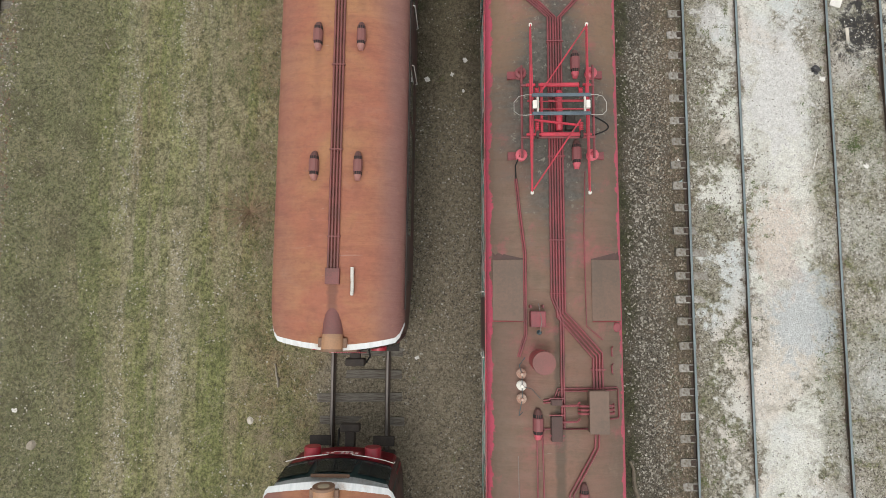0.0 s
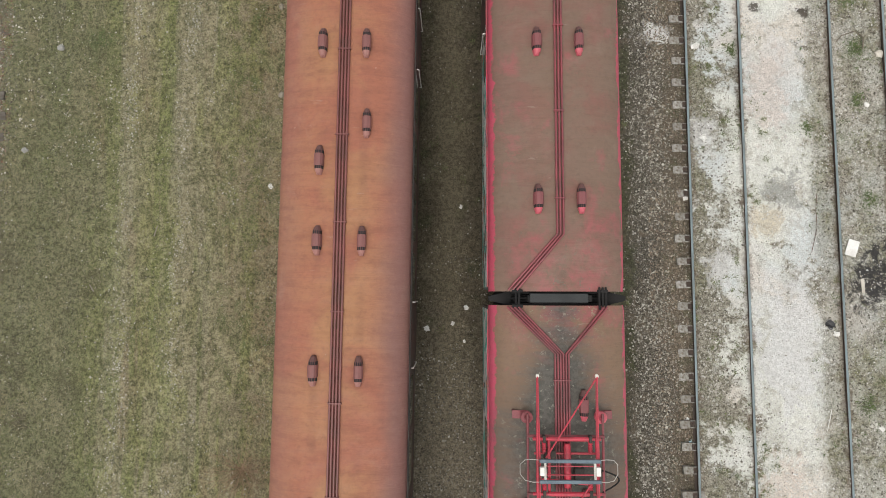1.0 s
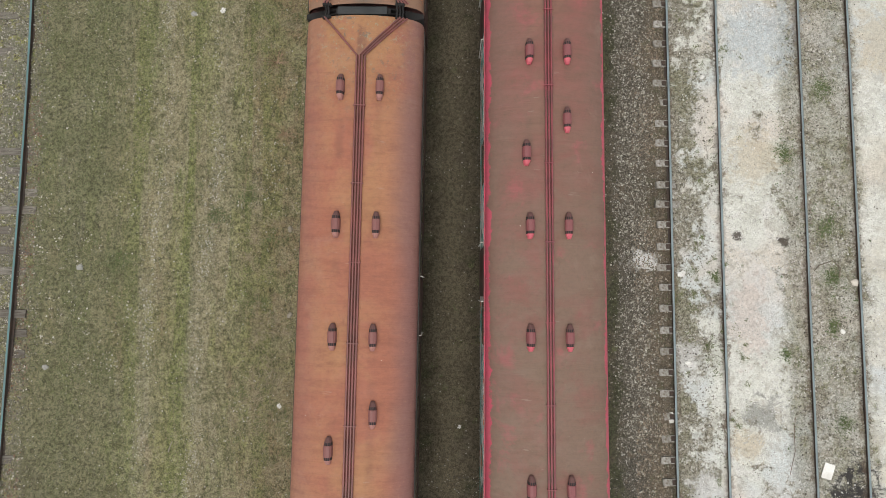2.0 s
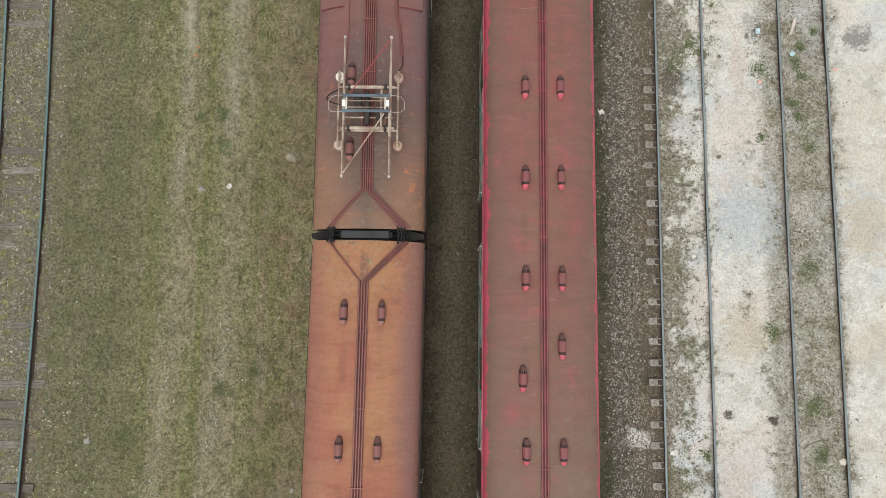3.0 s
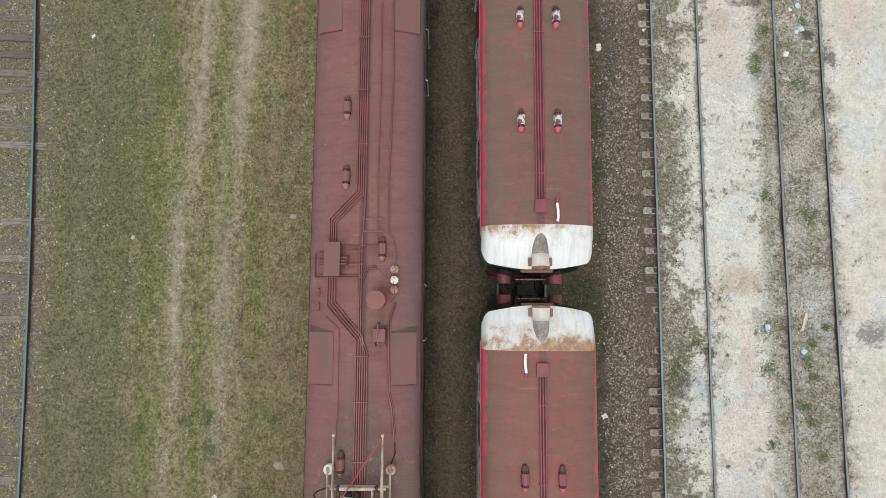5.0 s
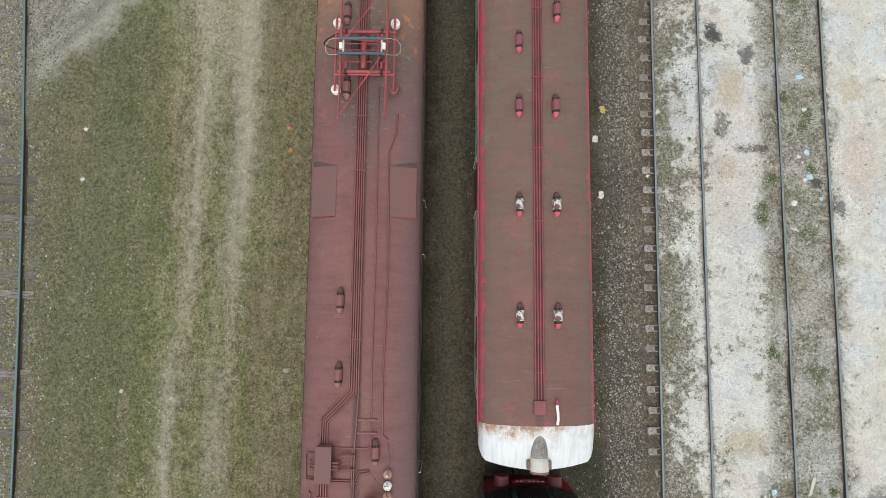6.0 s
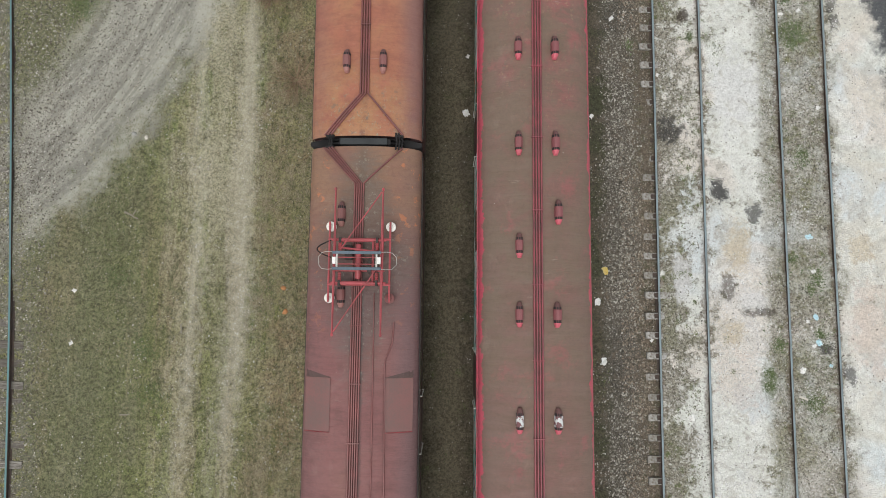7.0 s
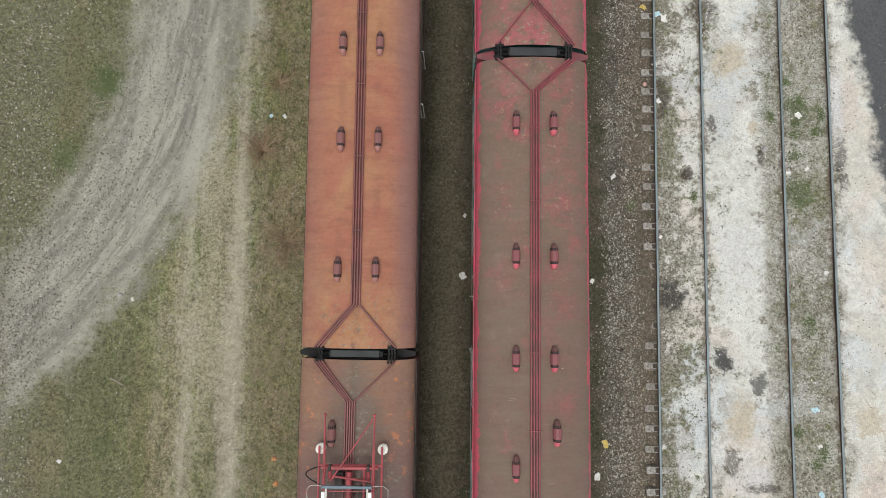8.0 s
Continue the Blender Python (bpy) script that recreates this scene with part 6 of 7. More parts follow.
# ---- loose cover: stones, grass, weeds ----
def scatter(name, label, category, mat, n, place, size, flat, seed, blades=False):
    """Many small stones (sunk in the ground, four faces) or blades (one face), in one mesh."""
    g = np.random.default_rng(seed)
    x, y, keep = place(g, n)
    x, y = x[keep], y[keep]
    n = len(x)
    z = 0.0
    a = g.uniform(0, 2 * np.pi, n)
    sz = size[0] + (size[1] - size[0]) * g.random(n) ** 2.2
    if blades:
        le = g.uniform(0.5, 1.0, n) * sz
        wd = le * flat
        tilt = g.uniform(0.1, 0.75, n)
        dx, dy = np.cos(a), np.sin(a)
        z0 = ground_z(x, y) - 0.004
        p0 = np.stack([x - dy * wd / 2, y + dx * wd / 2, z0], -1)
        p1 = np.stack([x + dy * wd / 2, y - dx * wd / 2, z0], -1)
        p2 = np.stack([x + dx * le, y + dy * le, z0 + 0.01 + le * tilt], -1)
        co = np.stack([p0, p1, p2], 1).reshape(-1, 3)
        tri = np.arange(3 * n).reshape(n, 3)
    else:
        base = np.array([(1, 0, -0.3), (0, 1, -0.3), (-1, 0, -0.3), (0, -1, -0.3), (0.1, 0.1, 0.8)], float)
        pts = base[None] * (1 + g.uniform(-0.3, 0.3, (n, 5, 3))) + g.uniform(-0.22, 0.22, (n, 5, 3))
        pts *= np.stack([np.ones(n), g.uniform(0.6, 1.0, n), g.uniform(flat * 0.7, flat * 1.3, n)], -1)[:, None]
        c, s = np.cos(a)[:, None], np.sin(a)[:, None]
        px = pts[..., 0] * c - pts[..., 1] * s
        py = pts[..., 0] * s + pts[..., 1] * c
        half = sz[:, None] / 2
        co = np.stack([x[:, None] + px * half, y[:, None] + py * half, pts[..., 2] * half + sz[:, None] * 0.12 + ground_z(x, y)[:, None]], -1).reshape(-1, 3)
        f = np.array([(0, 1, 4), (1, 2, 4), (2, 3, 4), (3, 0, 4)])
        tri = (f[None] + 5 * np.arange(n)[:, None, None]).reshape(-1, 3)
    me = bpy.data.meshes.new(name)
    me.vertices.add(len(co))
    me.vertices.foreach_set("co", co.astype(np.float32).ravel())
    me.loops.add(tri.size)
    me.loops.foreach_set("vertex_index", tri.astype(np.int32).ravel())
    me.polygons.add(len(tri))
    me.polygons.foreach_set("loop_start", np.arange(0, tri.size, 3, dtype=np.int32))
    me.update(calc_edges=True)
    me.materials.append(M[mat])
    return tagged(new(name, me), label, category, kind="stuff")


class Band:
    """Random places in a strip, thinned by soft patches."""

    def __init__(self, x0, x1, y0=-10.0, y1=56.0, patch=1.0, level=0.0, soft=0.0, lift=0.0, centre=None, seed=0, bare=False):
        self.b = (x0, x1, y0, y1)
        self.patch, self.level, self.soft, self.lift, self.centre, self.seed, self.bare = patch, level, soft, lift, centre, seed, bare

    def field(self, x, y):
        g = np.random.default_rng(100 + self.seed)
        v = np.zeros_like(x)
        for k in range(14):
            f = self.patch * g.uniform(0.5, 3.5)
            a = g.uniform(0, 6.283)
            v += np.sin(f * (x * np.cos(a) + y * np.sin(a)) + g.uniform(0, 6.283))
        return v / 3.7

    def __call__(self, g, n):
        x0, x1, y0, y1 = self.b
        x = g.uniform(x0, x1, n)
        y = g.uniform(y0, y1, n)
        keep = np.ones(n, bool)
        if self.level:
            keep &= self.field(x, y) + g.normal(0, 0.35, n) > self.level - 1.0
        if self.centre is not None:
            keep &= np.abs(x - self.centre) < np.abs(g.normal(0, self.soft, n))
        if self.soft and self.centre is None:
            edge = np.minimum(x - x0, x1 - x)
            keep &= g.random(n) < np.clip(edge / self.soft, 0.03, 1)
        keep &= ~((x > 13.3 - 0.16 * (y - 50.0)) & (y > 44.5) & (g.random(n) > 0.03))
        if self.bare:
            keep &= ~on_drive(x, y, g)
        return x, y, keep


def on_drive(x, y, g):
    """Where wheels keep the ground bare of grass."""
    r = np.hypot(x + 25.0, y - 54.5) + g.normal(0, 0.35, len(x))
    hit = (r > 15.0) & (r < 18.0)
    bow = 0.42 * np.clip((y - 11.0) / 6.0, 0, 1) + 0.6 * np.clip((y - 28.0) / 12.0, 0, 1)
    for off in (-9.05, -7.5):
        hit |= (np.abs(x - off - bow + g.normal(0, 0.12, len(x))) < np.clip((y - 20.0) / 30.0, 0, 0.42))
    return hit


class Tufts:
    """Blades gathered into tufts round the places of a band."""

    def __init__(self, band, count, spread):
        self.band, self.count, self.spread, self.lift = band, count, spread, band.lift

    def __call__(self, g, n):
        x, y, keep = self.band(g, self.count)
        x, y = x[keep], y[keep]
        rad = self.spread * (0.4 + 1.4 * g.random(len(x)) ** 2)
        pick = g.integers(0, len(x), n)
        x = x[pick] + g.normal(0, 1, n) * rad[pick]
        y = y[pick] + g.normal(0, 1, n) * rad[pick]
        return x, y, np.ones(n, bool)


class Way:
    """Places along the two bowed wheel ways over the meadow."""
    lift = 0.0

    def __init__(self, off, y0, y1, spread, share):
        self.off, self.y0, self.y1, self.spread, self.share = off, y0, y1, spread, share

    def __call__(self, g, n):
        y = g.uniform(self.y0, self.y1, n)
        bow = 0.42 * np.clip((y - 11.0) / 6.0, 0, 1) + 0.6 * np.clip((y - 28.0) / 12.0, 0, 1)
        x = self.off + bow + g.normal(0, self.spread, n) + 0.07 * np.sin(0.9 * y + self.off) + 0.05 * np.sin(2.3 * y)
        thick = 0.5 + 0.3 * np.sin(0.7 * y + 3 * self.off) + 0.3 * np.sin(1.9 * y + self.off)
        return x, y, g.random(n) < self.share * np.clip(thick, 0.12, 1.0)


scatter("ballast_stones", "loose grey brown ballast stones beside the rail", "ballast", "ballast", 78000, Band(4.92, 6.30, patch=0.8, level=0.25, soft=0.4, lift=0.05, seed=1), (0.028, 0.088), 0.9, 1)
scatter("ballast_stones", "scattered stones in the mossy foot of the ballast", "ballast", "ballast", 7000, Band(4.2, 5.0, patch=0.8, level=1.0, seed=32), (0.025, 0.075), 0.8, 32)
scatter("ballast_stones", "earth stained stones round the sleeper ends", "ballast", "earthy_stone", 22000, Band(5.6, 6.62, patch=0.9, level=0.7, lift=0.02, seed=31), (0.03, 0.085), 0.7, 31)
scatter("ballast_stones", "loose stones among the sleepers of the siding", "ballast", "ballast", 14000, Band(6.2, 8.2, patch=1.2, level=1.0, lift=0.08, seed=2), (0.02, 0.075), 0.7, 2)
scatter("pale_gravel", "pale crushed limestone gravel", "gravel", "pale_gravel", 52000, Band(8.1, 10.35, patch=0.9, level=0.9, soft=0.35, lift=0.085, seed=3), (0.015, 0.06), 0.6, 3)
scatter("pale_gravel", "pale gravel lying beyond the weedy siding", "gravel", "pale_gravel", 36000, Band(12.2, 15.0, patch=0.9, level=0.9, soft=0.4, seed=36), (0.015, 0.06), 0.6, 36)
scatter("pale_gravel", "pale gravel patches among the siding rails", "gravel", "pale_gravel", 32000, Band(6.9, 12.3, patch=1.1, level=1.25, soft=0.4, seed=37), (0.015, 0.065), 0.6, 37)
scatter("dark_gravel", "darker grit lying in the pale gravel", "gravel", "ballast", 17000, Band(6.8, 15.0, patch=1.3, level=1.2, soft=0.5, lift=0.085, seed=23), (0.02, 0.06), 0.6, 23)
scatter("dark_gravel", "brown and grey grit between the rails of the weedy siding", "gravel", "ballast", 30000, Band(10.2, 12.5, patch=1.0, level=0.7, soft=0.3, seed=33), (0.02, 0.075), 0.6, 33)
scatter("field_pebbles", "pale pebbles in the meadow", "pebbles", "field_stone", 9000, Tufts(Band(-16.0, -3.4, patch=0.6, level=1.1, seed=4), 2200, 0.22), (0.02, 0.075), 0.6, 4)
scatter("field_pebbles", "stray pale pebbles in the meadow", "pebbles", "field_stone", 7000, Band(-16.0, -3.4), (0.018, 0.065), 0.6, 24)
for off, sd in ((-9.05, 5), (-7.52, 6)):
    scatter("track_pebbles", "pale pebbles in a worn wheel way", "pebbles", "field_stone", 9000, Way(off, -9.0, 30.0, 0.11, 0.42), (0.02, 0.068), 0.6, sd)
    scatter("track_pebbles", "pale pebbles strewn beside a wheel way", "pebbles", "field_stone", 9000, Way(off, -9.0, 48.0, 0.30, 0.35), (0.018, 0.06), 0.6, sd + 20)
class Ring:
    """Places on the curved drive."""
    lift = 0.0

    def __call__(self, g, n):
        r = g.normal(16.4, 1.0, n)
        a = g.uniform(-1.15, 0.05, n)
        x, y = -25.0 + r * np.cos(a), 54.5 + r * np.sin(a)
        return x, y, (x > -16.5) & (g.random(n) < np.clip((-6.5 - x) / 5.0, 0.12, 1.0))


scatter("drive_gravel", "grey gravel lying on the curved drive", "gravel", "ballast", 20000, Ring(), (0.018, 0.075), 0.6, 41)
scatter("siding_gravel", "stony gravel round the timber sleepers", "gravel", "ballast", 68000, Band(-16.2, -12.3, soft=0.6), (0.025, 0.085), 0.6, 7)
scatter("soil_pebbles", "small stones in the damp soil", "pebbles", "earthy_stone", 20000, Band(-3.6, 4.6, patch=0.8, level=1.0, seed=8), (0.02, 0.06), 0.6, 8)
scatter("soil_pebbles", "grey stones strewn in the soil between the trains", "pebbles", "ballast", 16000, Band(-1.2, 1.7, -9.0, 8.0, patch=0.7, level=0.9, seed=34), (0.02, 0.07), 0.6, 34)
scatter("grass", "short patchy green meadow grass", "grass", "grass_green", 170000, Tufts(Band(-17.0, -3.6, patch=0.45, level=1.2, seed=9, bare=True), 7000, 0.19), (0.035, 0.10), 0.2, 9, True)
scatter("grass", "dark and pale blades of the thin meadow sward", "grass", "grass", 190000, Band(-16.5, -3.5, patch=0.7, level=0.6, seed=39, bare=True), (0.05, 0.13), 0.3, 39, True)
scatter("grass", "short straw coloured meadow grass", "grass", "grass_straw", 150000, Tufts(Band(-17.0, -3.6, patch=0.5, level=0.8, seed=19, bare=True), 9000, 0.18), (0.035, 0.12), 0.18, 19, True)
scatter("dry_grass", "dry brown matted grass beside the cars", "grass", "dry_grass", 56000, Tufts(Band(-6.3, -3.2, patch=0.7, level=1.0, seed=10, bare=True), 3200, 0.12), (0.05, 0.20), 0.09, 10, True)
scatter("grass", "green tufts in the verge beside the cars", "grass", "grass_green", 40000, Tufts(Band(-6.3, -3.4, patch=0.6, level=1.1, seed=38, bare=True), 1500, 0.12), (0.04, 0.12), 0.2, 38, True)
scatter("dry_grass", "long bleached stalks lying in the verge", "grass", "dry_grass", 9000, Tufts(Band(-6.0, -3.7, patch=0.8, level=1.0, seed=35, bare=True), 260, 0.12), (0.25, 0.65), 0.025, 35, True)


class Spots:
    """Leaves gathered in clumps at given places."""
    lift = 0.0

    def __init__(self, places):
        self.p = np.array(places)

    def __call__(self, g, n):
        k = g.choice(len(self.p), n, p=self.p[:, 2] / self.p[:, 2].sum())
        lobe = g.integers(0, 5, n)
        a = k * 2.1 + lobe * 1.3
        off = (0.25 + 0.9 * ((k * 7 + lobe * 3) % 5) / 5) * self.p[k, 2]
        x = self.p[k, 0] + np.cos(a) * off + g.standard_t(3, n) * 0.42 * self.p[k, 2]
        y = self.p[k, 1] + np.sin(a) * off + g.standard_t(3, n) * 0.42 * self.p[k, 2]
        return x, y, np.ones(n, bool)


WEEDS_SOUTH = [(11.4, 15.37, 0.25), (11.45, 12.4, 0.16), (11.49, 13.87, 0.22), (8.03, 13.8, 0.12), (10.01, 11.58, 0.12), (11.47, 26.84, 0.12), (11.28, 26.31, 0.16), (11.46, 25.82, 0.16), (11.14, 24.94, 0.12), (11.27, 24.48, 0.1), (11.58, 23.48, 0.15), (11.94, 27.37, 0.09), (7.83, 26.88, 0.14), (10.08, 26.09, 0.2), (10.06, 23.78, 0.12), (7.29, 26.22, 0.25), (11.3, 4.0, 0.2), (11.7, 9.6, 0.2), (10.2, 17.6, 0.2), (11.4, 19.6, 0.22)]
WEEDS_NORTH = [(10.42, 37.02, 0.16), (10.14, 36.11, 0.14), (10.11, 35.75, 0.12), (11.67, 39.12, 0.2), (11.49, 38.76, 0.14), (11.7, 37.35, 0.12), (11.47, 35.22, 0.24), (10.94, 39.69, 0.14), (10.95, 50.7, 0.12), (11.2, 49.96, 0.3), (11.18, 49.34, 0.12), (11.17, 48.97, 0.16), (11.81, 49.1, 0.15), (11.14, 48.28, 0.18), (11.26, 47.15, 0.36), (10.39, 49.54, 0.14), (7.94, 46.95, 0.1), (12.03, 49.68, 0.14), (5.95, 46.64, 0.12), (11.4, 43.0, 0.25), (10.3, 31.5, 0.2), (11.5, 31.0, 0.25)]
FIELD_GREEN = [(-9.55, 23.87, 0.3), (-7.38, 24.41, 0.2), (-7.24, 23.43, 0.18), (-8.09, 24.38, 0.1), (-5.3, 24.44, 0.12), (-10.98, 50.5, 0.5), (-12.18, 48.0, 0.4), (-9.4, 36.6, 0.35), (-9.1, 35.3, 0.4), (-10.3, 38.9, 0.35), (-7.0, 15.6, 0.25), (-6.0, 16.2, 0.25), (-9.9, 14.2, 0.3)]
scatter("weeds", "bright green weed clumps beside the siding rails", "weeds", "weed", 7000, Spots(WEEDS_SOUTH), (0.035, 0.11), 0.45, 51, True)
scatter("weeds", "bright green weed clumps in the pale gravel", "weeds", "weed", 8000, Spots(WEEDS_NORTH), (0.035, 0.11), 0.45, 52, True)
scatter("grass", "fresh green grass clumps in the meadow", "grass", "weed", 9000, Spots(FIELD_GREEN), (0.04, 0.12), 0.25, 53, True)
scatter("track_pebbles", "stones stained by rust beside the far rail", "pebbles", "rusty_stone", 6000, Band(-13.1, -12.5, -8.0, 32.0, patch=0.9, level=0.8, seed=54), (0.03, 0.08), 0.6, 54)
scatter("weeds", "low green weeds between the rails", "weeds", "weed", 9000, Tufts(Band(9.9, 12.3, patch=1.0, level=1.45, lift=0.08, seed=11), 2200, 0.07), (0.03, 0.10), 0.4, 12, True)
scatter("weeds", "low green weeds in the gravel", "weeds", "grass_green", 16000, Tufts(Band(6.7, 9.0, patch=1.2, level=1.3, lift=0.08, seed=13), 1300, 0.07), (0.04, 0.11), 0.3, 13, True)
scatter("weeds", "low weeds along the foot of the cars", "weeds", "grass_green", 16000, Tufts(Band(-0.9, 5.0, patch=0.9, level=1.2, seed=14), 700, 0.08), (0.03, 0.10), 0.25, 14, True)


# ---- shrubs, litter and other loose things ----
def shrub(x, y, r, n, seed):
    """A bare low bush: many thin stalks fanning out from one root."""
    g = random.Random(seed)
    bm = bmesh.new()
    for k in range(n):
        a = g.uniform(0, 2 * math.pi)
        le = r * g.uniform(0.45, 1.0)
        lift = le * g.uniform(0.25, 0.9)
        bend = g.uniform(-0.5, 0.5)
        p = [Vector((g.uniform(-0.05, 0.05), g.uniform(-0.05, 0.05), -0.02))]
        for i in (1, 2, 3):
            f = i / 3
            p.append(Vector((math.cos(a + bend * f) * le * f, math.sin(a + bend * f) * le * f, lift * f * (1.25 - 0.35 * f))))
        tube(bm, p, 0.006, 3, 0.003)
        for q in range(2):
            f = g.uniform(0.35, 0.9)
            s = p[0].lerp(p[3], f)
            aa = a + g.uniform(-1.0, 1.0)
            tube(bm, [s, s + Vector((math.cos(aa), math.sin(aa), 0.4)) * le * 0.3], 0.004, 3, 0.002)
    ob = link_mesh("shrub", bm, M["twig"], None, "bare dry shrub with fanned brown stalks", pose(x, y, 0.0))
    tagged(ob, "", "shrub", "bare shrubs in the grass")


for k, (x, y, r, n) in enumerate(((-5.5, 2.2, 1.0, 90), (-5.82, 48.3, 0.85, 130), (-4.9, 45.4, 1.0, 110), (-5.35, 50.5, 0.65, 60), (-5.3, 20.4, 0.55, 34), (-5.0, 18.15, 0.5, 30), (-4.5, 25.8, 0.45, 24))):
    shrub(x, y, r, n, 40 + k)

M["paper"] = plain("dirty_white_paper", (0.72, 0.72, 0.70), (0.55, 0.54, 0.51), 0.7)
M["blue_film"] = plain("pale_blue_plastic_film", (0.32, 0.52, 0.60), (0.55, 0.66, 0.68), 0.4)
M["black_film"] = plain("black_plastic_film", (0.012, 0.012, 0.014), (0.03, 0.03, 0.033), 0.35)
M["board"] = plain("bleached_board", (0.55, 0.52, 0.46), (0.42, 0.39, 0.34), 0.8)
M["stick"] = plain("grey_dead_wood", (0.30, 0.27, 0.22), (0.19, 0.165, 0.13), 0.9)
M["orange_stone"] = plain("orange_brick_lump", (0.45, 0.21, 0.08), (0.36, 0.16, 0.07), 0.9)
M["slab"] = plain("grey_stone_slab", (0.30, 0.30, 0.28), (0.22, 0.215, 0.2), 0.9)
M["yellow_film"] = plain("yellow_packaging", (0.55, 0.38, 0.05), (0.45, 0.40, 0.2), 0.5)
M["dark_wood"] = plain("dark_rotten_wood", (0.10, 0.08, 0.06), (0.2, 0.17, 0.13), 0.9)


def ground_lift(x, y):
    return float(ground_z(np.array([x]), np.array([y]))[0])


def crumpled(x, y, size, mat, label, cat, seed):
    """A crumpled sheet of paper or film."""
    g = random.Random(seed)
    n = 5
    rows = []
    for j in range(n):
        rows.append([((i / (n - 1) - 0.5) * size * g.uniform(0.75, 1.15), (j / (n - 1) - 0.5) * size * g.uniform(0.5, 1.0), g.uniform(0.005, 0.3) * size) for i in range(n)])
    bm = grid_bm(rows)
    ob = link_mesh("litter", bm, M[mat], None, label, pose(x, y, ground_lift(x, y), 0, 0, g.uniform(0, 360)))
    tagged(ob, "", cat, "litter on the ground")


def lump(x, y, size, mat, label, cat, seed, flat=0.5):
    """An uneven stone."""
    g = random.Random(seed)
    bm = bmesh.new()
    bmesh.ops.create_icosphere(bm, subdivisions=2, radius=size / 2)
    for v in bm.verts:
        k = 1 + 0.35 * noise.noise(v.co * (3.0 / size) + Vector((seed, 0, 0)))
        v.co = Vector((v.co.x * k, v.co.y * k * 0.8, max(v.co.z * k * flat, -size * 0.12)))
    ob = link_mesh("stone", bm, M[mat], None, label, pose(x, y, ground_lift(x, y) + size * 0.05, 0, 0, g.uniform(0, 360)))
    tagged(ob, "", cat, "loose stones")


def stick(x, y, length, ang, r, mat, label, seed):
    g = random.Random(seed)
    pts = []
    for k in range(5):
        f = k / 4 - 0.5
        pts.append((f * length, g.uniform(-0.04, 0.04) * length, 0.012 + g.uniform(0, 0.02)))
    ob = link_mesh("stick", tube_bm(pts, r, 6, r * 0.6), M[mat], None, label, pose(x, y, ground_lift(x, y) + r * 0.5, 0, 0, ang))
    tagged(ob, "", "stick", "sticks on the ground")


def board(x, y, w, h, ang, mat, label, thick=0.02):
    bm = bmesh.new()
    box(bm, -w / 2, w / 2, -h / 2, h / 2, 0, thick, 0.004)
    bm.verts.ensure_lookup_table()
    for v in bm.verts:
        v.co += Vector((0.06 * w * noise.noise(v.co * 9), 0.06 * h * noise.noise(v.co * 9 + Vector((3, 0, 0))), 0.012 * noise.noise(v.co * 6)))
    ob = link_mesh("board", bm, M[mat], None, label, pose(x, y, ground_lift(x, y) + 0.008, 1.5, 1.0, ang))
    tagged(ob, "", "board", "boards on the ground")


WHITE = "crumpled dirty white paper lying on the ground"
for k, (x, y, d) in enumerate(((-11.93, -3.35, 0.14), (-0.52, 6.0, 0.17), (0.56, 6.58, 0.14), (-0.78, -1.87, 0.12), (0.51, 5.66, 0.1), (-4.9, 9.94, 0.14), (0.19, 6.14, 0.12), (0.42, 9.37, 0.11), (7.02, 13.9, 0.17), (7.15, 11.3, 0.2),
                               (-7.04, 22.05, 0.18), (8.06, 21.53, 0.16), (-11.72, 38.45, 0.14), (-11.74, 36.8, 0.14), (5.0, 36.45, 0.26), (7.67, 34.77, 0.22), (0.66, 44.35, 0.24), (0.7, 46.26, 0.13), (4.69, 44.24, 0.15), (-5.15, 49.41, 0.14),
                               (5.40, 47.58, 0.13), (6.86, 45.66, 0.12), (7.05, 52.77, 0.25), (4.84, 38.3, 0.2), (10.55, 5.9, 0.16), (11.6, 3.4, 0.16), (12.0, 44.6, 0.16), (11.5, 37.0, 0.15), (6.5, 3.6, 0.12))):
    crumpled(x, y, d, "paper", WHITE, "paper", 300 + k)
for k, (x, y, d, m, l) in enumerate(((6.6, 2.93, 0.2, "blue_film", "scrap of pale blue plastic film"), (6.85, 52.9, 0.22, "blue_film", "scrap of pale blue plastic film"), (-5.59, 49.42, 0.13, "blue_film", "scrap of pale blue plastic film"), (10.37, 6.14, 0.24, "black_film", "torn black plastic sack on the gravel"),
                                     (6.42, 53.16, 0.2, "yellow_film", "yellow food wrapper"), (5.08, 39.27, 0.24, "yellow_film", "yellow food wrapper"), (11.2, 26.6, 0.18, "blue_film", "scrap of pale blue plastic film"), (11.5, 40.4, 0.2, "blue_film", "scrap of pale blue plastic film"))):
    crumpled(x, y, d, m, l, "plastic scrap", 400 + k)
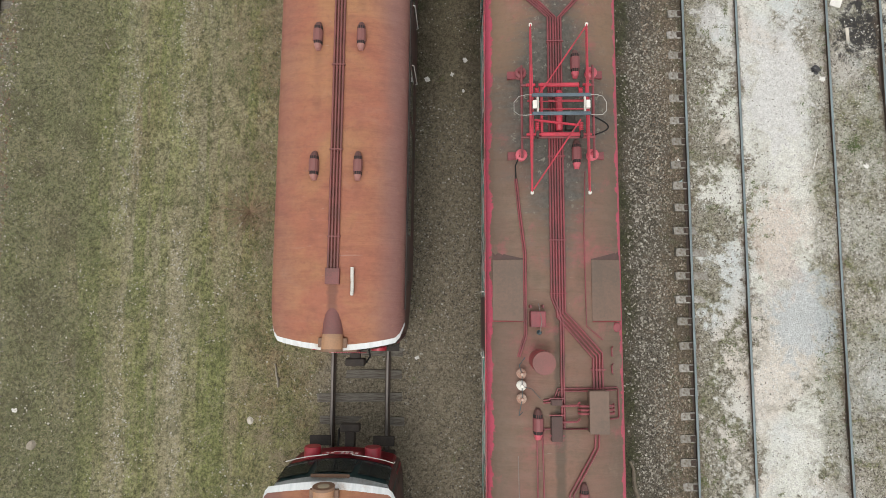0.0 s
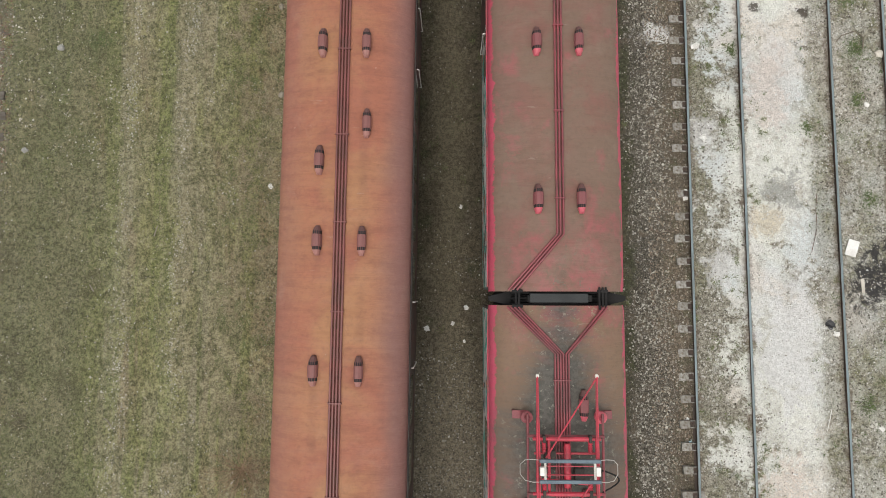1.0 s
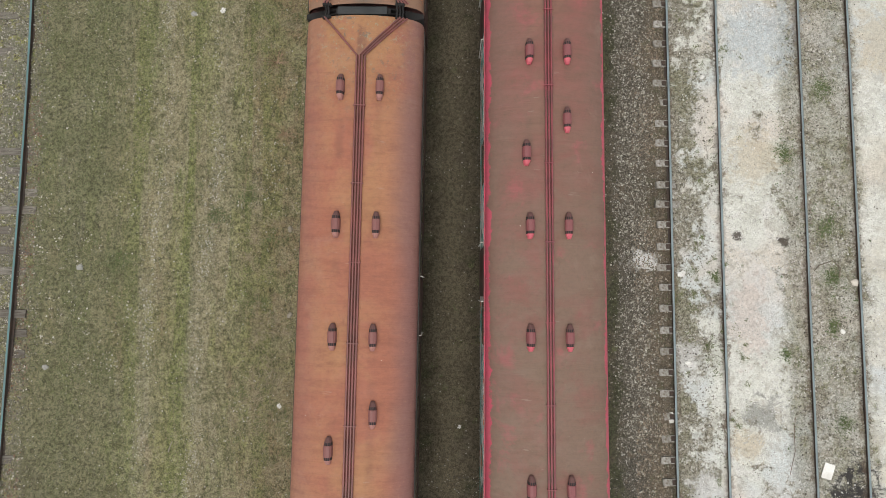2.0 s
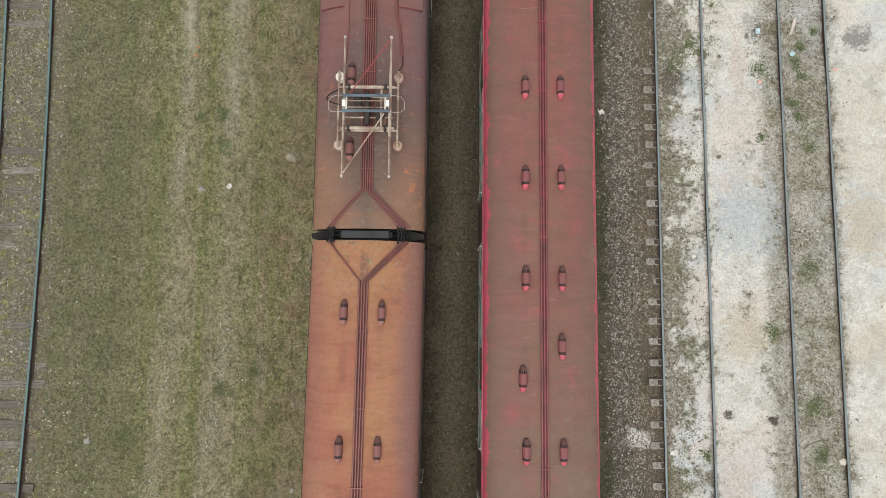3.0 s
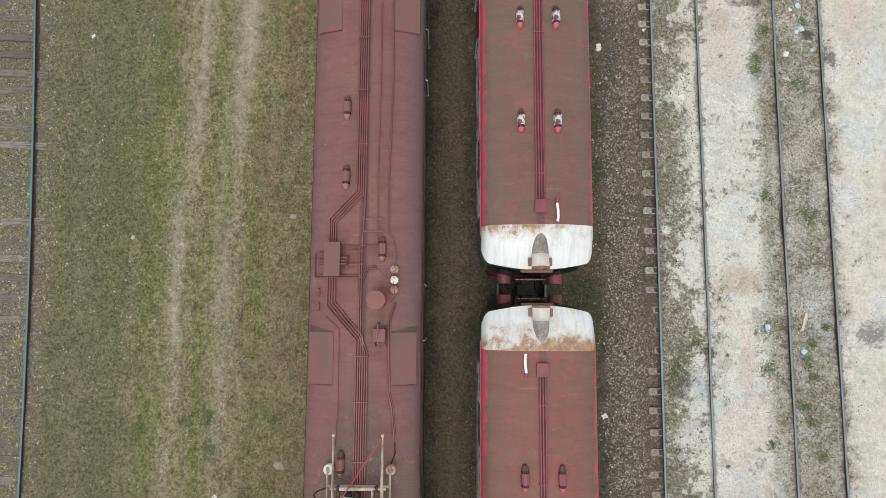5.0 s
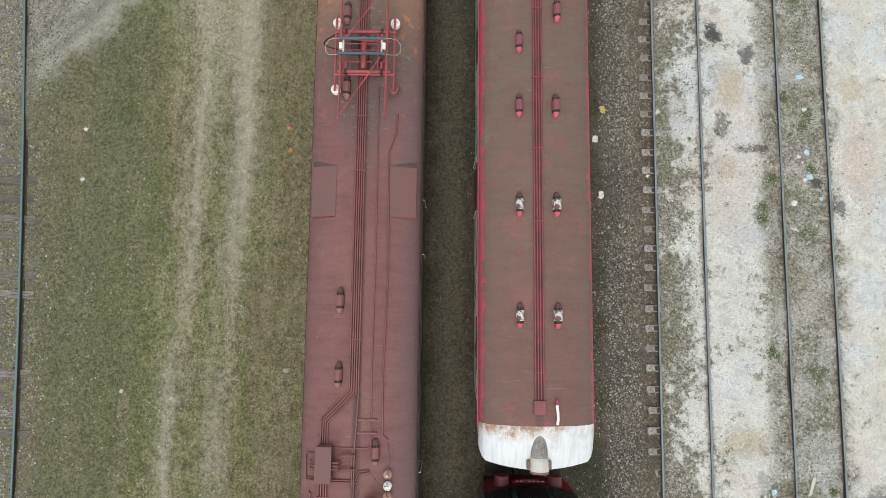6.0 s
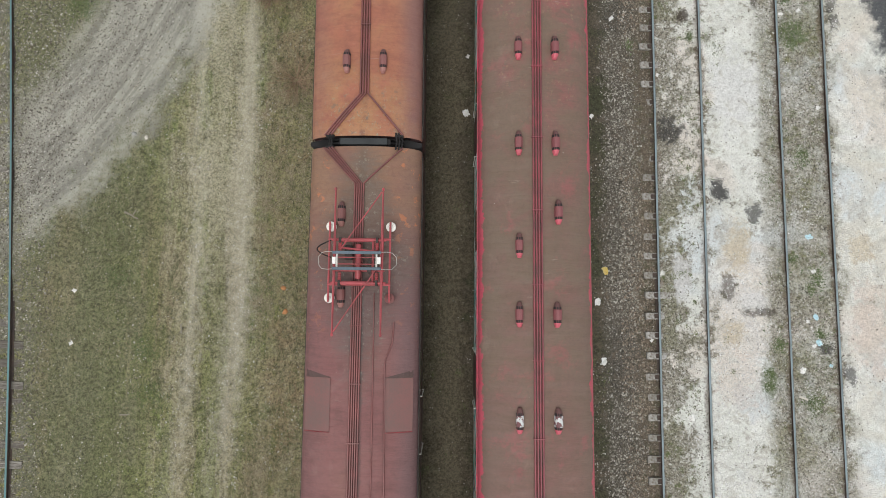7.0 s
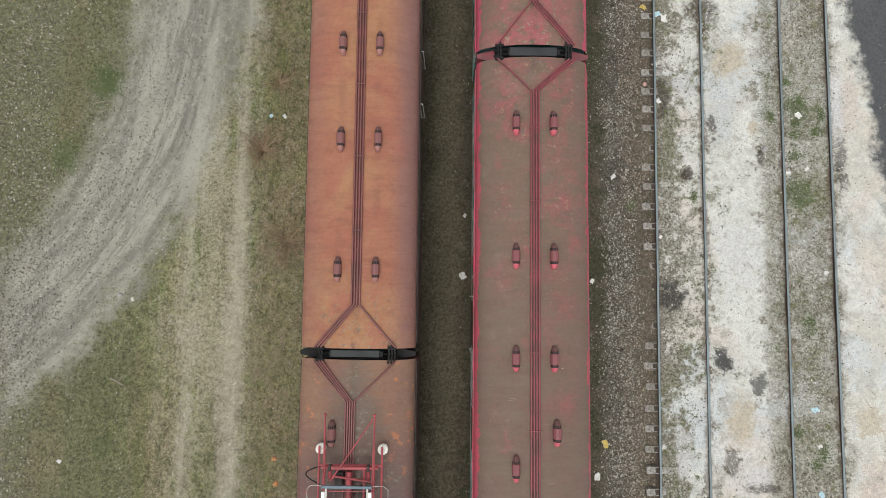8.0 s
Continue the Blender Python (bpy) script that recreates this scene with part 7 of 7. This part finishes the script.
for k, (x, y, d, m, l) in enumerate(((-5.34, -3.58, 0.22, "board", "pale stone in the grass"), (7.79, 19.94, 0.16, "paper", "white stone in the gravel"), (-4.87, 30.8, 0.26, "stick", "pale flat rock in the dry grass"), (-10.05, 30.08, 0.15, "board", "pale stone in the grass"),
                                     (-5.11, 38.61, 0.18, "orange_stone", "orange brick lump in the grass"), (-5.03, 37.86, 0.2, "orange_stone", "orange brick lump in the grass"), (-9.77, 43.46, 0.16, "board", "pale stone in the grass"), (-10.19, 43.59, 0.18, "slab", "grey stone beside the drive"), (-8.57, 50.42, 0.18, "slab", "grey stone on the drive"),
                                     (-4.75, 15.2, 0.2, "stick", "pale flat rock in the dry grass"), (-4.7, 12.6, 0.2, "stick", "pale flat rock in the dry grass"), (-11.4, -4.3, 0.3, "stick", "heap of grey rubble in the grass"), (-11.1, 14.0, 0.22, "slab", "grey stone in the grass"), (-12.0, 11.0, 0.2, "slab", "grey stone in the grass"))):
    lump(x, y, d, m, l, "stone", 500 + k)
for k, (x, y, le, a, r) in enumerate(((-4.62, -2.36, 0.65, 100, 0.035), (-8.15, 8.7, 0.32, 70, 0.022), (-9.86, 7.09, 0.22, 120, 0.022), (-10.08, 40.89, 0.48, -28, 0.03), (-9.97, 41.0, 0.2, 60, 0.02), (-8.28, 37.29, 0.3, 95, 0.03), (-9.89, 34.62, 0.3, 5, 0.025), (-11.16, 49.83, 0.36, 10, 0.02), (-9.0, 44.0, 0.5, 80, 0.01), (-9.2, 3.4, 0.4, 130, 0.02), (-10.6, -2.0, 0.4, 20, 0.015))):
    stick(x, y, le, a, r, "stick", "dead grey stick lying in the grass", 600 + k)
stick(5.02, -5.0, 0.95, 100, 0.06, "dark_wood", "thick rotten branch on the ballast", 650)
board(11.1, 8.22, 0.3, 0.44, -18, "paper", "bleached board lying across the rail side")
board(11.35, 7.2, 0.09, 0.4, 4, "board", "narrow bleached slat on coal dust")
board(6.62, 9.7, 0.16, 0.3, 12, "paper", "bleached board beside the rail")
board(7.69, 30.25, 0.2, 0.16, 20, "board", "bleached board beside the rail")


def wire(x, y, pts, r, mat, label):
    ob = link_mesh("wire", tube_bm(pts, r, 6), M[mat], None, label, pose(x, y, ground_lift(x, y) + 0.015))
    tagged(ob, "", "cable", "cable scraps")


wire(12.9, 4.1, [(-0.4, -0.2, 0), (-0.3, 0.2, 0.03), (0.0, 0.3, 0.05), (0.15, 0.1, 0.02), (0.3, -0.1, 0.03), (0.1, -0.3, 0.02), (-0.1, -0.2, 0.04), (0.0, 0.05, 0.05), (0.4, 0.1, 0.02)], 0.014, "paper", "tangled white cable on the weedy gravel")
wire(10.25, 3.7, [(0.05, 0.2, 0.02), (0, 0, 0.03), (-0.05, -0.2, 0.02), (-0.08, -0.36, 0.01)], 0.01, "paper", "short white cable on the gravel")
wire(10.1, 8.9, [(0.12, 0.85, 0.02), (0.06, 0.4, 0.03), (0.08, -0.1, 0.02), (-0.1, -0.8, 0.02)], 0.008, "rust", "bent rusty wire on the gravel")
wire(11.4, 14.1, [(-0.45, -0.06, 0.01), (-0.31, 0.1, 0.04), (0.05, 0.23, 0.06), (0.18, 0.14, 0.05), (0.3, 0.04, 0.05), (0.28, -0.26, 0.02)], 0.016, "dark_wood", "dark bent branch among the weeds")
wire(10.4, 27.3, [(-0.25, -0.1, 0.02), (0.1, 0.0, 0.06), (0.5, 0.12, 0.12)], 0.014, "dark_wood", "thin dark branch on the gravel")
board(11.26, 27.53, 0.09, 0.55, -16, "board", "bleached slat leaning beside the rail")
board(11.13, 35.4, 0.3, 0.06, -20, "board", "bleached slat among the weeds")
board(6.04, 50.69, 0.26, 0.14, 0, "dark_wood", "dark plank end among the sleepers")
for k, (x, y, d, m) in enumerate(((7.0, 13.92, 0.24, "paper"), (11.32, 37.75, 0.12, "paper"), (11.13, 36.24, 0.2, "paper"), (11.58, 39.3, 0.14, "paper"), (11.27, 49.61, 0.24, "paper"), (10.93, 47.75, 0.15, "paper"), (11.51, 47.88, 0.14, "paper"), (6.77, 51.28, 0.2, "paper"), (6.84, 50.03, 0.18, "paper"), (5.37, 47.54, 0.13, "paper"), (4.95, 24.6, 0.18, "paper"), (4.83, 38.28, 0.2, "paper"), (6.53, 37.1, 0.12, "paper"))):
    crumpled(x, y, d, m, WHITE, "paper", 340 + k)
for k, (x, y, d) in enumerate(((11.58, 37.9, 0.2), (11.65, 37.1, 0.2), (12.0, 36.4, 0.12), (10.09, 27.35, 0.18))):
    crumpled(x, y, d, "blue_film", "scrap of pale blue plastic film", "plastic scrap", 440 + k)
M["pink_stone"] = plain("pink_brick_lump", (0.60, 0.38, 0.34), (0.5, 0.28, 0.24), 0.9)
for k, (x, y, d, m, l) in enumerate(((10.1, 25.65, 0.16, "pink_stone", "pink brick lump on the gravel"), (12.57, 26.09, 0.15, "pink_stone", "pink brick lump beside the rail"), (12.16, 13.69, 0.26, "board", "tan stone beside the rail"), (11.73, 12.24, 0.17, "paper", "pale stone among the weeds"), (10.2, 48.51, 0.26, "slab", "grey stone slab on the gravel"), (6.47, 50.63, 0.14, "pink_stone", "pink stone beside the sleeper"),
                                     (-8.31, 26.77, 0.12, "orange_stone", "orange brick lump in the grass"), (-8.36, 26.47, 0.13, "orange_stone", "orange brick lump in the grass"), (-7.96, 21.97, 0.2, "slab", "grey stone in the grass"), (-5.07, 23.02, 0.35, "stick", "pale flat rock in the dry grass"), (8.8, 26.48, 0.14, "dark_wood", "dark lump of slag on the gravel"), (8.66, 23.13, 0.15, "dark_wood", "dark lump of slag on the gravel"))):
    lump(x, y, d, m, l, "stone", 540 + k, 0.4)
